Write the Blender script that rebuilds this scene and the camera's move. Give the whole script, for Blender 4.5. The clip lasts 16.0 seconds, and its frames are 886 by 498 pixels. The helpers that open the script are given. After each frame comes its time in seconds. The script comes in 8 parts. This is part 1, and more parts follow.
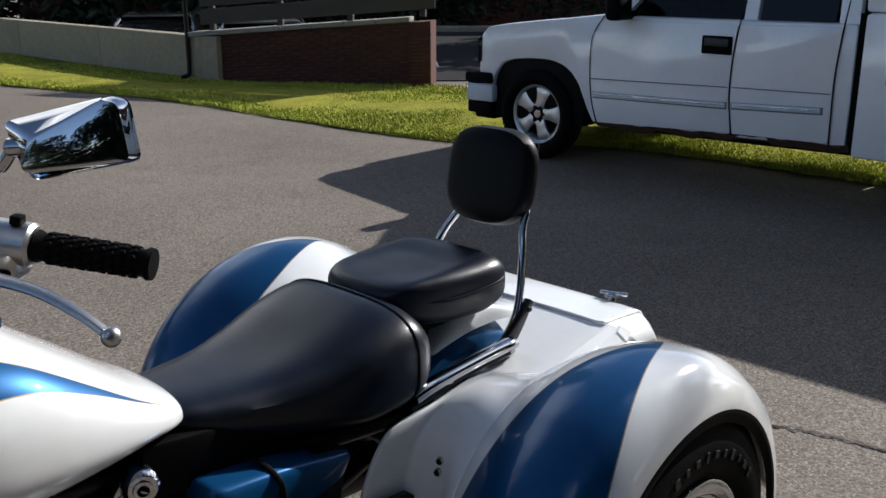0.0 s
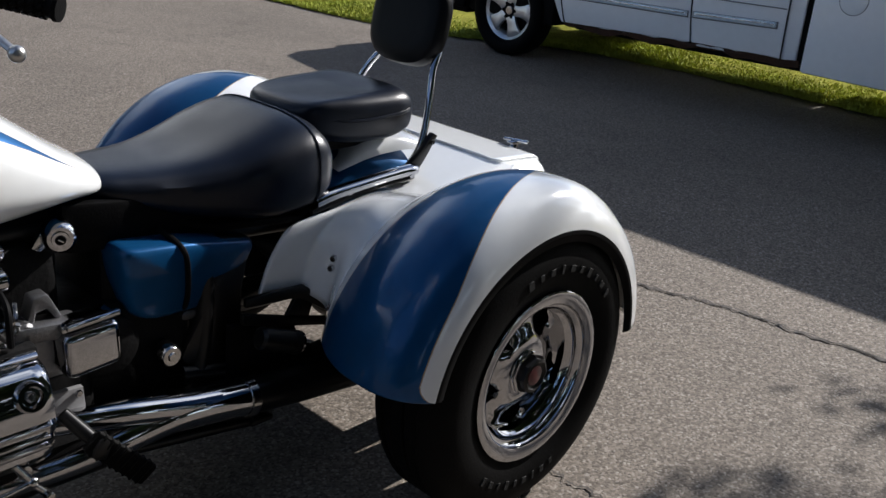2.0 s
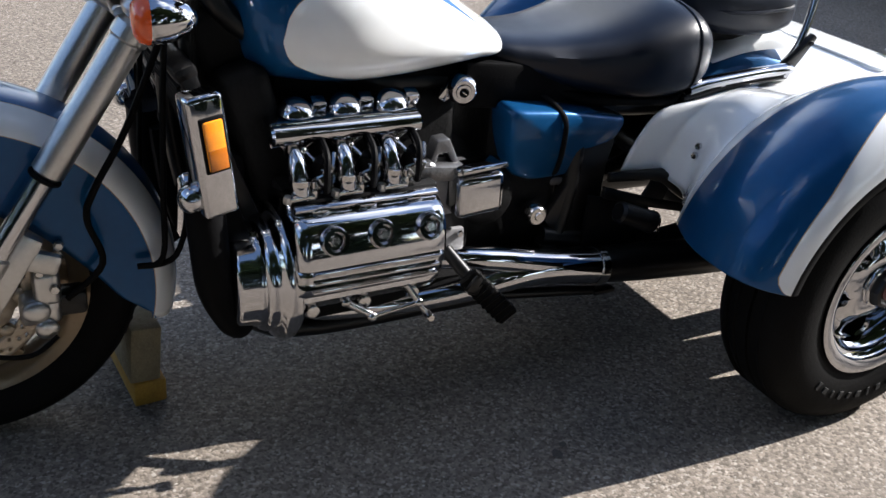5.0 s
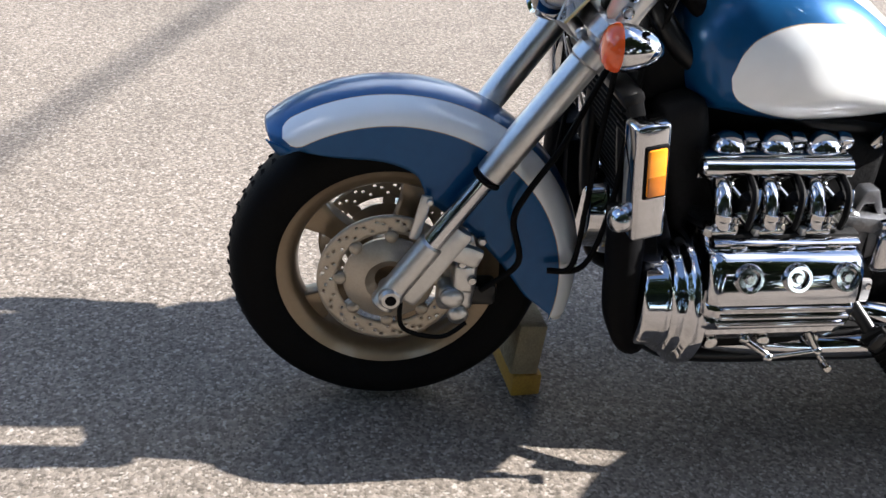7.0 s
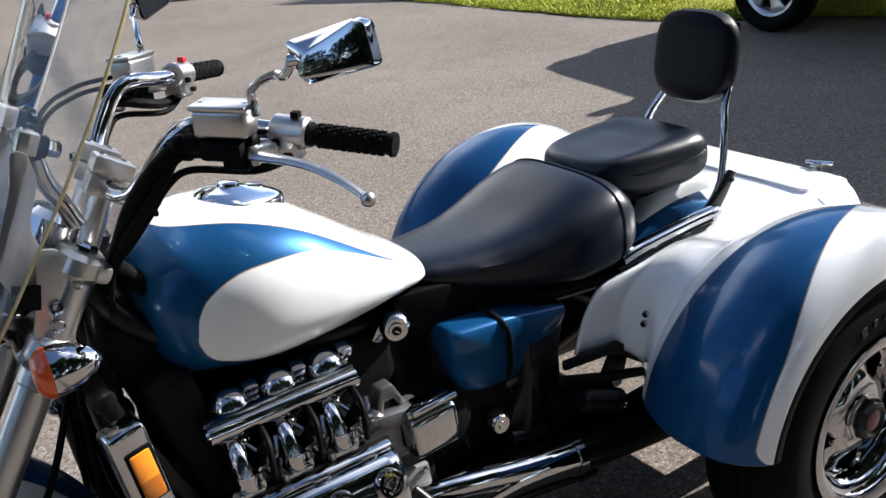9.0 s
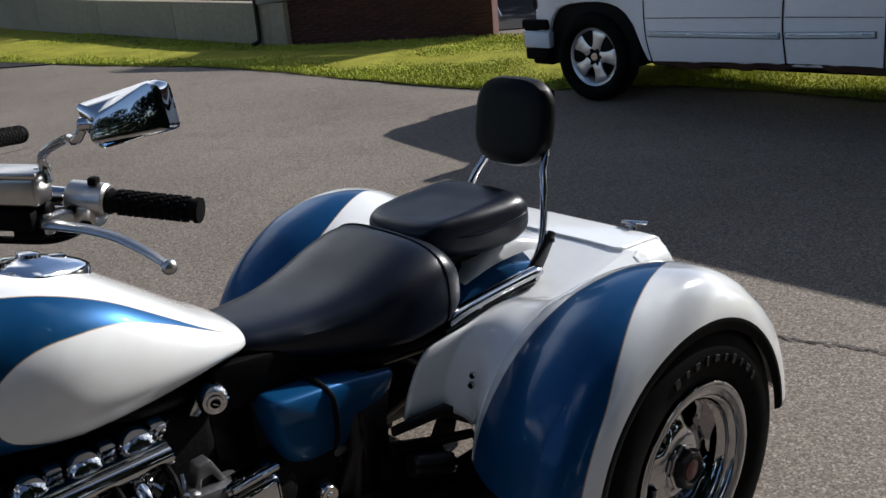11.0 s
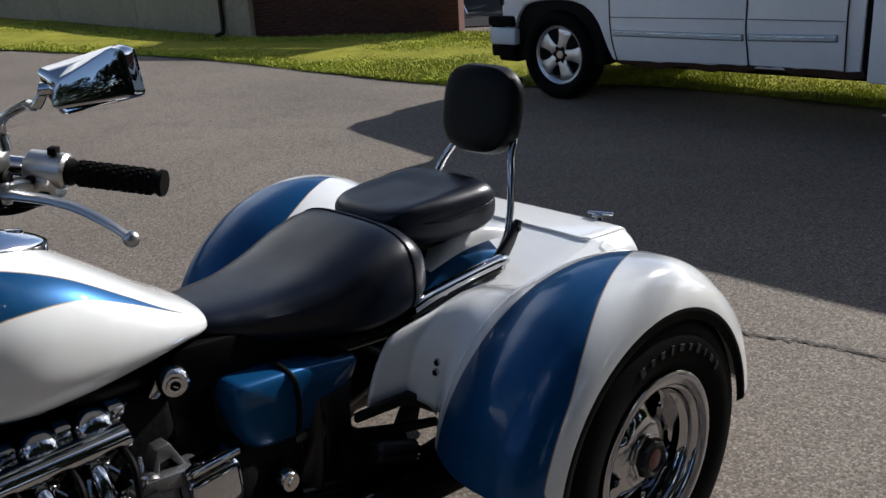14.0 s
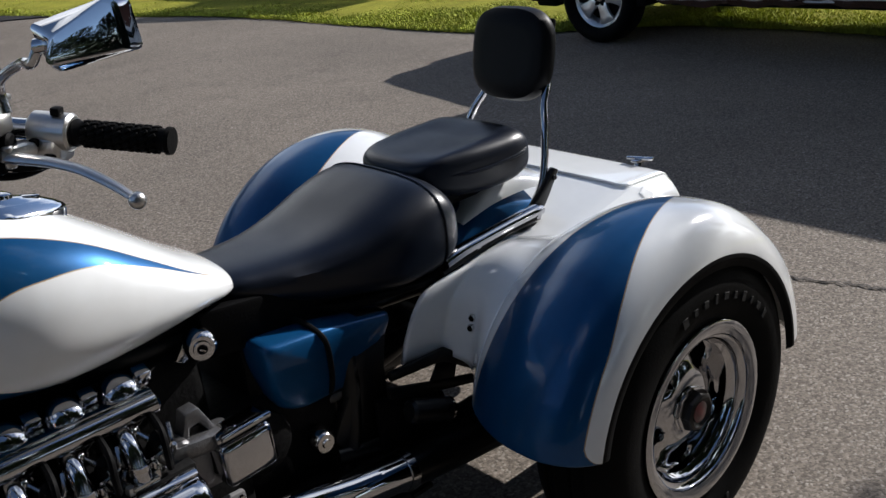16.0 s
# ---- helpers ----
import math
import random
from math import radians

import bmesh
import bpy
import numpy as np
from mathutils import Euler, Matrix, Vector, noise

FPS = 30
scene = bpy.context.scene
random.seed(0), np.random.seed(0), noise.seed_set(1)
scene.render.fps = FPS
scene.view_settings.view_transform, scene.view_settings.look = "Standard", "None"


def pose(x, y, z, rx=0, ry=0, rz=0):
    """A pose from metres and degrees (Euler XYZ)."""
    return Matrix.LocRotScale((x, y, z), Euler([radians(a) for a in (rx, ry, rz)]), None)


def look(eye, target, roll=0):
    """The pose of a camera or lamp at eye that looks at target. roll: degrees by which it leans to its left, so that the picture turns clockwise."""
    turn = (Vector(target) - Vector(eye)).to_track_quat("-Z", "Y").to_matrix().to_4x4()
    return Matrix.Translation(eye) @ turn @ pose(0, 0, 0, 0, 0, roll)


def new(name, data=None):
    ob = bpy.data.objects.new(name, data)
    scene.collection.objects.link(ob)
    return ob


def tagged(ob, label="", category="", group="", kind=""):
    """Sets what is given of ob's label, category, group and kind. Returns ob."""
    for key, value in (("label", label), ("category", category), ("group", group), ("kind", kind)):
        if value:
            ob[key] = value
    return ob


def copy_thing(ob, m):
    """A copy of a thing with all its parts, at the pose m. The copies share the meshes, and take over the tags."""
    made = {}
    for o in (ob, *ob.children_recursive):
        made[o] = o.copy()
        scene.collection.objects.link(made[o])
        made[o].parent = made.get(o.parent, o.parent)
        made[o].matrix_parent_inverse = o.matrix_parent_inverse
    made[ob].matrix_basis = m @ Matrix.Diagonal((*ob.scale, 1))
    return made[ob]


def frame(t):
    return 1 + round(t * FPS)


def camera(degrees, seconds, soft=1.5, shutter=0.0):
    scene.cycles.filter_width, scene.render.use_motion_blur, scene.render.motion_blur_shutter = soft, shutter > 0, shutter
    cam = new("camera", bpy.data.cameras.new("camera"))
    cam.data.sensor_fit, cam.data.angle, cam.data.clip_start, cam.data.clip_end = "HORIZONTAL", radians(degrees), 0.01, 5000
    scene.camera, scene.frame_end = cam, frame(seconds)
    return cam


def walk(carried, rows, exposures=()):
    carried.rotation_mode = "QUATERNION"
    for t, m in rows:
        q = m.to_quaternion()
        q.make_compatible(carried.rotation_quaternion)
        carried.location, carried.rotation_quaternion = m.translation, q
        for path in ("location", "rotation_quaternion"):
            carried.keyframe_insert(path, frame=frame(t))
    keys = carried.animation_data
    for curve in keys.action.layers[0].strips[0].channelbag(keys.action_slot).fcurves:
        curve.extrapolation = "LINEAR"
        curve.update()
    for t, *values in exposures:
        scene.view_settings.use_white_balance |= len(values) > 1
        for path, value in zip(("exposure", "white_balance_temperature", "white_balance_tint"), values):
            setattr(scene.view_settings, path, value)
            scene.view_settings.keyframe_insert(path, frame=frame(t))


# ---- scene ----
cam = camera(48.9, 16.0)
PATH = [
    (0, (-1.5116, -1.4458, 1.52), (-0.0339, -0.0541, 0.9074), -0.1),
    (0.5, (-1.4109, -1.5805, 1.5158), (0.036, -0.1452, 0.9307), 0.7),
    (1, (-1.4978, -1.6621, 1.4851), (-0.0329, -0.2618, 0.8628), 3.2),
    (1.5, (-1.5752, -1.7426, 1.4458), (-0.0922, -0.4039, 0.7356), 5.5),
    (2, (-1.5995, -1.7872, 1.4162), (-0.1357, -0.4728, 0.6275), 4.9),
    (2.5, (-1.6006, -1.82, 1.3844), (-0.159, -0.5247, 0.5247), 5.1),
    (3, (-1.5826, -1.8444, 1.3504), (-0.1495, -0.5894, 0.4198), 4.7),
    (3.5, (-1.6101, -1.8423, 1.3515), (-0.2099, -0.5364, 0.441), 3.4),
    (4, (-1.6854, -1.8168, 1.3473), (-0.4293, -0.388, 0.4123), 5),
    (4.5, (-1.7585, -1.7893, 1.3589), (-0.6636, -0.265, 0.3742), 4.6),
    (5, (-1.82, -1.7882, 1.3568), (-0.866, -0.1791, 0.3593), 5.6),
    (7.3, (-2.0659, -1.7183, 1.4299), (-1.7034, 0.0753, 0.3583), 5.2),
    (7.5, (-2.0543, -1.7225, 1.4448), (-1.6038, 0.089, 0.4388), 3.1),
    (7.7, (-2.0204, -1.7183, 1.4851), (-1.4501, 0.0837, 0.5247), 2),
    (8, (-1.9122, -1.7267, 1.5402), (-1.2116, 0.0742, 0.6689), -1.1),
    (8.2, (-1.8391, -1.7246, 1.5561), (-1.0791, 0.0541, 0.6879), -2.9),
    (8.5, (-1.7426, -1.7108, 1.5836), (-0.8692, 0.0456, 0.778), -5.1),
    (9, (-1.6525, -1.6918, 1.5826), (-0.6265, -0.0223, 0.7738), -6.9),
    (9.5, (-1.6229, -1.6981, 1.5794), (-0.4526, -0.0986, 0.8268), -5.6),
    (10, (-1.6123, -1.713, 1.5783), (-0.354, -0.1643, 0.8639), -5.6),
    (12.5, (-1.5953, -1.7151, 1.5434), (-0.2321, -0.2512, 0.8406), -3.9),
    (13, (-1.5995, -1.7098, 1.5402), (-0.2279, -0.247, 0.8491), -3.5),
    (13.5, (-1.6038, -1.7024, 1.537), (-0.23, -0.2491, 0.8321), -3.3),
    (14, (-1.6048, -1.6981, 1.5338), (-0.2226, -0.2576, 0.8204), -3.2),
    (14.5, (-1.608, -1.696, 1.5317), (-0.2205, -0.2618, 0.8151), -3.2),
    (15, (-1.6133, -1.6939, 1.5264), (-0.2184, -0.2714, 0.8003), -3.1),
    (15.5, (-1.6313, -1.6907, 1.5126), (-0.265, -0.2671, 0.7388), -6.8),
    (16, (-1.5359, -1.6716, 1.5063), (-0.2576, -0.1823, 0.7049), -6.1),
]
walk(cam, [(t, look(eye, target, roll)) for t, eye, target, roll in PATH],
     exposures=[(0, 0.9), (2.0, 1.0), (3.0, 1.38), (4.0, 1.78), (5.0, 2.08), (7.4, 2.64), (8.2, 2.52), (9.0, 1.76), (10.0, 1.1), (12.5, 0.8), (16.0, 0.83)])

# ---- daylight ----
SUN_ELEVATION = 30.7
SUN_AZIMUTH = -6.2          # degrees from +x towards +y
world = bpy.data.worlds.new("sky")
scene.world = world
world.use_nodes = True
wn, wl = world.node_tree.nodes, world.node_tree.links
wn.clear()
w_out = wn.new("ShaderNodeOutputWorld")
w_bg = wn.new("ShaderNodeBackground")
w_sky = wn.new("ShaderNodeTexSky")
w_sky.sky_type = "NISHITA"
w_sky.sun_disc = False
w_sky.air_density = 0.7
w_sky.dust_density = 0.3
w_sky.ozone_density = 1.4
w_sky.altitude = 400.0
w_sky.sun_elevation = radians(SUN_ELEVATION)
w_sky.sun_rotation = radians(90.0 - SUN_AZIMUTH)
w_co = wn.new("ShaderNodeTexCoord")
w_no = wn.new("ShaderNodeTexNoise")
w_no.inputs["Scale"].default_value = 1.35
w_no.inputs["Detail"].default_value = 6.0
w_no.inputs["Roughness"].default_value = 0.56
w_ramp = wn.new("ShaderNodeValToRGB")
w_ramp.color_ramp.elements[0].position = 0.50
w_ramp.color_ramp.elements[1].position = 0.68
w_mix = wn.new("ShaderNodeMix")
w_mix.data_type = "RGBA"
w_mix.inputs["B"].default_value = (13.2, 13.6, 14.2, 1)
wl.new(w_co.outputs["Generated"], w_no.inputs["Vector"])
wl.new(w_no.outputs["Fac"], w_ramp.inputs["Fac"])
wl.new(w_ramp.outputs["Color"], w_mix.inputs["Factor"])
wl.new(w_sky.outputs["Color"], w_mix.inputs["A"])
wl.new(w_mix.outputs["Result"], w_bg.inputs["Color"])
w_bg.inputs["Strength"].default_value = 0.073
wl.new(w_bg.outputs["Background"], w_out.inputs["Surface"])

sun = new("sun", bpy.data.lights.new("sun", "SUN"))
sun.data.energy = 3.6
sun.data.angle = radians(0.55)
sun.data.color = (1.0, 0.960, 0.932)
_el, _az = radians(SUN_ELEVATION), radians(SUN_AZIMUTH)
sun_way = Vector((math.cos(_el) * math.cos(_az), math.cos(_el) * math.sin(_az), math.sin(_el)))
sun.matrix_world = look(sun_way * 60, (0, 0, 0))

# ---- materials ----
MATS = {}


def shader(name, colour, rough=0.5, metal=0.0, coat=0.0, vary=0.12, scale=6.0, bump=0.0, bump_scale=60.0, rough_vary=0.1,
           dirt=0.0, dirt_colour=(0.12, 0.10, 0.08), dirt_scale=3.0, alpha=1.0, transmission=0.0, per_piece=0.0, spec=0.5):
    """A principled material with two scales of variation, optional dirt and bump."""
    if name in MATS:
        return MATS[name]
    m = bpy.data.materials.new(name)
    m.use_nodes = True
    n, l = m.node_tree.nodes, m.node_tree.links
    b = n["Principled BSDF"]
    co = n.new("ShaderNodeTexCoord")
    big = n.new("ShaderNodeTexNoise")
    big.inputs["Scale"].default_value = scale
    big.inputs["Detail"].default_value = 5.0
    fine = n.new("ShaderNodeTexNoise")
    fine.inputs["Scale"].default_value = scale * 11.0
    fine.inputs["Detail"].default_value = 3.0
    for t in (big, fine):
        l.new(co.outputs["Object"], t.inputs["Vector"])
    add = n.new("ShaderNodeMath")
    add.operation = "ADD"
    l.new(big.outputs["Fac"], add.inputs[0])
    l.new(fine.outputs["Fac"], add.inputs[1])
    span = n.new("ShaderNodeMapRange")
    span.inputs["From Min"].default_value, span.inputs["From Max"].default_value = 0.6, 1.4
    span.inputs["To Min"].default_value, span.inputs["To Max"].default_value = 1.0 - vary, 1.0 + vary
    l.new(add.outputs[0], span.inputs["Value"])
    mul = n.new("ShaderNodeMix")
    mul.data_type, mul.blend_type = "RGBA", "MULTIPLY"
    mul.inputs["Factor"].default_value = 1.0
    mul.inputs["A"].default_value = (*colour, 1)
    l.new(span.outputs["Result"], mul.inputs["B"])
    last = mul.outputs["Result"]
    if per_piece:
        info = n.new("ShaderNodeObjectInfo")
        pr = n.new("ShaderNodeMapRange")
        pr.inputs["To Min"].default_value, pr.inputs["To Max"].default_value = 1.0 - per_piece, 1.0 + per_piece
        l.new(info.outputs["Random"], pr.inputs["Value"])
        pm = n.new("ShaderNodeMix")
        pm.data_type, pm.blend_type = "RGBA", "MULTIPLY"
        pm.inputs["Factor"].default_value = 1.0
        l.new(last, pm.inputs["A"])
        l.new(pr.outputs["Result"], pm.inputs["B"])
        last = pm.outputs["Result"]
    if dirt:
        dn = n.new("ShaderNodeTexNoise")
        dn.inputs["Scale"].default_value = dirt_scale
        dn.inputs["Detail"].default_value = 8.0
        dn.inputs["Roughness"].default_value = 0.68
        l.new(co.outputs["Object"], dn.inputs["Vector"])
        dr = n.new("ShaderNodeMapRange")
        dr.inputs["From Min"].default_value, dr.inputs["From Max"].default_value = 0.5, 0.75
        dr.inputs["To Max"].default_value = dirt
        l.new(dn.outputs["Fac"], dr.inputs["Value"])
        dm = n.new("ShaderNodeMix")
        dm.data_type = "RGBA"
        dm.inputs["B"].default_value = (*dirt_colour, 1)
        l.new(dr.outputs["Result"], dm.inputs["Factor"])
        l.new(last, dm.inputs["A"])
        last = dm.outputs["Result"]
    l.new(last, b.inputs["Base Color"])
    rr = n.new("ShaderNodeMapRange")
    rr.inputs["From Min"].default_value, rr.inputs["From Max"].default_value = 0.3, 0.7
    rr.inputs["To Min"].default_value = max(0.0, rough * (1 - rough_vary))
    rr.inputs["To Max"].default_value = min(1.0, rough * (1 + rough_vary))
    l.new(big.outputs["Fac"], rr.inputs["Value"])
    l.new(rr.outputs["Result"], b.inputs["Roughness"])
    b.inputs["Metallic"].default_value = metal
    b.inputs["Coat Weight"].default_value = coat
    b.inputs["Coat Roughness"].default_value = 0.03
    b.inputs["Specular IOR Level"].default_value = spec
    b.inputs["Transmission Weight"].default_value = transmission
    b.inputs["Alpha"].default_value = alpha
    if bump:
        bn = n.new("ShaderNodeTexNoise")
        bn.inputs["Scale"].default_value = bump_scale
        bn.inputs["Detail"].default_value = 4.0
        l.new(co.outputs["Object"], bn.inputs["Vector"])
        bu = n.new("ShaderNodeBump")
        bu.inputs["Strength"].default_value = bump
        bu.inputs["Distance"].default_value = 0.01
        l.new(bn.outputs["Fac"], bu.inputs["Height"])
        l.new(bu.outputs["Normal"], b.inputs["Normal"])
    MATS[name] = m
    return m


white_paint = shader("pearl_white_paint", (0.79, 0.81, 0.815), 0.16, coat=1.0, vary=0.03, scale=3, rough_vary=0.2, dirt=0.08, dirt_colour=(0.60, 0.61, 0.60), dirt_scale=7)
blue_paint = shader("metallic_blue_paint", (0.005, 0.064, 0.175), 0.34, metal=0.36, spec=0.12, coat=0.42, vary=0.08, scale=5, dirt=0.08, dirt_colour=(0.06, 0.12, 0.20), dirt_scale=9)
gold_line = shader("tan_pinstripe", (0.34, 0.25, 0.13), 0.35, coat=0.6, vary=0.05)
chrome = shader("chrome", (0.52, 0.52, 0.535), 0.045, metal=1.0, vary=0.03, scale=9, rough_vary=0.5)
# filler cap chrome, lightened in colour to stand for reflected bright sky
sky_lit_chrome = shader("sky_lit_chrome", (0.86, 0.86, 0.87), 0.09, metal=1.0, vary=0.03, scale=9, rough_vary=0.4)
dull_plate = shader("dull_grey_plate", (0.17, 0.17, 0.173), 0.5, metal=0.25, vary=0.1, scale=9, dirt=0.15, dirt_colour=(0.16, 0.155, 0.15), dirt_scale=12)
worn_chrome = shader("worn_chrome", (0.52, 0.51, 0.50), 0.14, metal=1.0, vary=0.08, scale=14, rough_vary=0.4, dirt=0.25, dirt_colour=(0.25, 0.22, 0.18), dirt_scale=18)
brushed = shader("polished_aluminium", (0.53, 0.525, 0.515), 0.33, metal=1.0, vary=0.08, scale=10, dirt=0.2, dirt_colour=(0.33, 0.31, 0.29), dirt_scale=16)
cast = shader("cast_aluminium", (0.17, 0.17, 0.175), 0.42, metal=0.9, vary=0.15, scale=18, bump=0.15, bump_scale=160, dirt=0.4, dirt_scale=14)
# darker, duller copy of the seat vinyl, for the pad's dark reflections
pad_vinyl = shader("dimmed_black_vinyl", (0.003, 0.0035, 0.0045), 0.42, vary=0.12, scale=9, bump=0.05, bump_scale=420, spec=0.10)
leather = shader("black_vinyl", (0.004, 0.0065, 0.0135), 0.33, vary=0.12, scale=9, bump=0.05, bump_scale=420, rough_vary=0.16, spec=0.30)
rubber = shader("black_rubber", (0.004, 0.004, 0.004), 0.66, vary=0.18, scale=16, bump=0.1, bump_scale=180, dirt=0.2, dirt_colour=(0.008, 0.0075, 0.007), dirt_scale=11, spec=0.06)
black_plastic = shader("black_plastic", (0.003, 0.003, 0.0034), 0.6, vary=0.12, scale=14, bump=0.08, bump_scale=220, spec=0.06)
black_metal = shader("black_enamel", (0.004, 0.004, 0.0045), 0.32, vary=0.15, scale=12, dirt=0.2, dirt_colour=(0.02, 0.018, 0.016), dirt_scale=9, spec=0.3)
engine_black = shader("dark_engine_metal", (0.004, 0.004, 0.0042), 0.6, metal=0.0, vary=0.25, scale=16, bump=0.2, bump_scale=90, dirt=0.25, dirt_colour=(0.012, 0.011, 0.010), dirt_scale=10, spec=0.1)
gold_rim = shader("champagne_wheel_paint", (0.21, 0.155, 0.098), 0.32, metal=0.6, coat=0.3, vary=0.08, scale=8, dirt=0.35, dirt_colour=(0.16, 0.12, 0.08), dirt_scale=12)
disc_steel = shader("brake_disc_steel", (0.42, 0.36, 0.285), 0.36, metal=0.55, vary=0.1, scale=20, dirt=0.35, dirt_colour=(0.22, 0.17, 0.12), dirt_scale=14)
amber = shader("amber_lens", (0.95, 0.30, 0.02), 0.16, coat=0.6, vary=0.15, scale=40, spec=0.6)
dark_amber = shader("dark_amber_lens", (0.42, 0.12, 0.008), 0.2, coat=0.6, vary=0.15, scale=40)
orange_lens = shader("orange_lens", (0.80, 0.10, 0.015), 0.2, coat=0.6, vary=0.1, scale=40)
red_plastic = shader("red_plastic", (0.55, 0.02, 0.03), 0.35, vary=0.08)
emblem_red = shader("dark_red_emblem", (0.10, 0.012, 0.012), 0.3, coat=0.5, vary=0.2, scale=60)
tyre_white = shader("grey_raised_letters", (0.03, 0.03, 0.029), 0.85, vary=0.5, scale=60, spec=0.12)
yellow_paint = shader("worn_yellow_paint", (0.32, 0.18, 0.02), 0.7, vary=0.25, scale=18, dirt=0.6, dirt_colour=(0.16, 0.05, 0.02), dirt_scale=14)
wood = shader("weathered_wood", (0.19, 0.16, 0.10), 0.8, vary=0.3, scale=22, bump=0.5, bump_scale=70, dirt=0.5, dirt_colour=(0.10, 0.07, 0.04), dirt_scale=9)
truck_white = shader("white_truck_paint", (0.86, 0.87, 0.88), 0.22, coat=0.9, vary=0.03, scale=2, dirt=0.14, dirt_colour=(0.45, 0.44, 0.42), dirt_scale=2.2)
rust = shader("rust", (0.055, 0.024, 0.013), 0.9, vary=0.5, scale=25, bump=0.6, bump_scale=60, dirt=0.5, dirt_colour=(0.03, 0.02, 0.015), dirt_scale=12)
alloy = shader("alloy_wheel", (0.62, 0.62, 0.63), 0.3, metal=0.8, vary=0.06, scale=14, dirt=0.25, dirt_colour=(0.2, 0.19, 0.18), dirt_scale=9)
dark_trim = shader("dark_trim_plastic", (0.035, 0.035, 0.037), 0.55, vary=0.12, scale=12)
concrete = shader("old_concrete", (0.28, 0.245, 0.18), 0.9, vary=0.22, scale=1.4, bump=0.4, bump_scale=28, dirt=0.45, dirt_colour=(0.17, 0.16, 0.13), dirt_scale=0.9)
mortar = shader("mortar", (0.13, 0.10, 0.085), 0.95, vary=0.2, scale=6, bump=0.5, bump_scale=60)
brick_red = shader("red_brick", (0.062, 0.020, 0.014), 0.88, vary=0.28, scale=9, bump=0.5, bump_scale=55, per_piece=0.3)
cap_stone = shader("grey_coping_stone", (0.24, 0.23, 0.205), 0.9, vary=0.2, scale=4, bump=0.4, bump_scale=40, dirt=0.4, dirt_colour=(0.16, 0.15, 0.13), dirt_scale=3)
fence_wood = shader("weathered_grey_boards", (0.052, 0.047, 0.041), 0.85, vary=0.3, scale=5, bump=0.4, bump_scale=40)
pink = shader("bright_pink_enamel", (0.85, 0.05, 0.36), 0.4, vary=0.05, scale=12)
steel = shader("stainless_steel", (0.6, 0.6, 0.6), 0.25, metal=1.0, vary=0.05)
plate_white = shader("number_plate_white", (0.62, 0.68, 0.72), 0.5, vary=0.05, scale=20)
plate_ink = shader("number_plate_ink", (0.05, 0.09, 0.22), 0.5, vary=0.05)
red_paint = shader("dark_red_paint", (0.25, 0.012, 0.015), 0.2, coat=0.8, vary=0.06)
red_lens = shader("red_lens", (0.28, 0.008, 0.010), 0.12, coat=0.6, vary=0.1)
grey_plastic = shader("grey_plastic", (0.16, 0.16, 0.165), 0.5, vary=0.1, scale=14)
bark = shader("bark", (0.09, 0.065, 0.045), 0.95, vary=0.35, scale=9, bump=0.8, bump_scale=30)
leaf = shader("leaves", (0.034, 0.064, 0.014), 0.55, vary=0.45, scale=1.3, per_piece=0.1)
# the same leaves about three times darker: shade put into the colour
shaded_leaf = shader("shaded_leaves", (0.011, 0.022, 0.008), 0.6, vary=0.45, scale=1.3)
car_paint_a = shader("dark_car_paint", (0.02, 0.022, 0.026), 0.2, coat=0.9, vary=0.05)
car_paint_b = shader("grey_car_paint", (0.10, 0.105, 0.11), 0.25, coat=0.9, vary=0.05)
house_brick = shader("dark_red_house_brick", (0.085, 0.030, 0.021), 0.9, vary=0.3, scale=7, bump=0.4, bump_scale=30)
pale_trim = shader("pale_window_trim", (0.5, 0.5, 0.47), 0.7, vary=0.1)


def thin_pane_material(name, tint, haze_low, haze_high, shine=0.8, gloss=0.02):
    """A thin clear sheet: mostly straight through, the rest a mirror reflection and some haze."""
    m = bpy.data.materials.new(name)
    m.use_nodes = True
    n, l = m.node_tree.nodes, m.node_tree.links
    out = n["Material Output"]
    n.remove(n["Principled BSDF"])
    tr, gl, df = n.new("ShaderNodeBsdfTransparent"), n.new("ShaderNodeBsdfGlossy"), n.new("ShaderNodeBsdfDiffuse")
    tr.inputs["Color"].default_value = (*tint, 1)
    gl.inputs["Roughness"].default_value = gloss
    gl.inputs["Color"].default_value = (shine, shine, shine, 1)
    df.inputs["Color"].default_value = (0.75, 0.75, 0.72, 1)
    noise_t = n.new("ShaderNodeTexNoise")
    noise_t.inputs["Scale"].default_value = 14.0
    noise_t.inputs["Detail"].default_value = 6.0
    haze = n.new("ShaderNodeMapRange")
    haze.inputs["From Min"].default_value, haze.inputs["From Max"].default_value = 0.35, 0.75
    haze.inputs["To Min"].default_value, haze.inputs["To Max"].default_value = haze_low, haze_high
    l.new(noise_t.outputs["Fac"], haze.inputs["Value"])
    fr = n.new("ShaderNodeFresnel")
    fr.inputs["IOR"].default_value = 1.45
    m1, m2 = n.new("ShaderNodeMixShader"), n.new("ShaderNodeMixShader")
    l.new(haze.outputs["Result"], m1.inputs["Fac"])
    l.new(tr.outputs[0], m1.inputs[1])
    l.new(df.outputs[0], m1.inputs[2])
    l.new(fr.outputs[0], m2.inputs["Fac"])
    l.new(m1.outputs[0], m2.inputs[1])
    l.new(gl.outputs[0], m2.inputs[2])
    l.new(m2.outputs[0], out.inputs["Surface"])
    return m


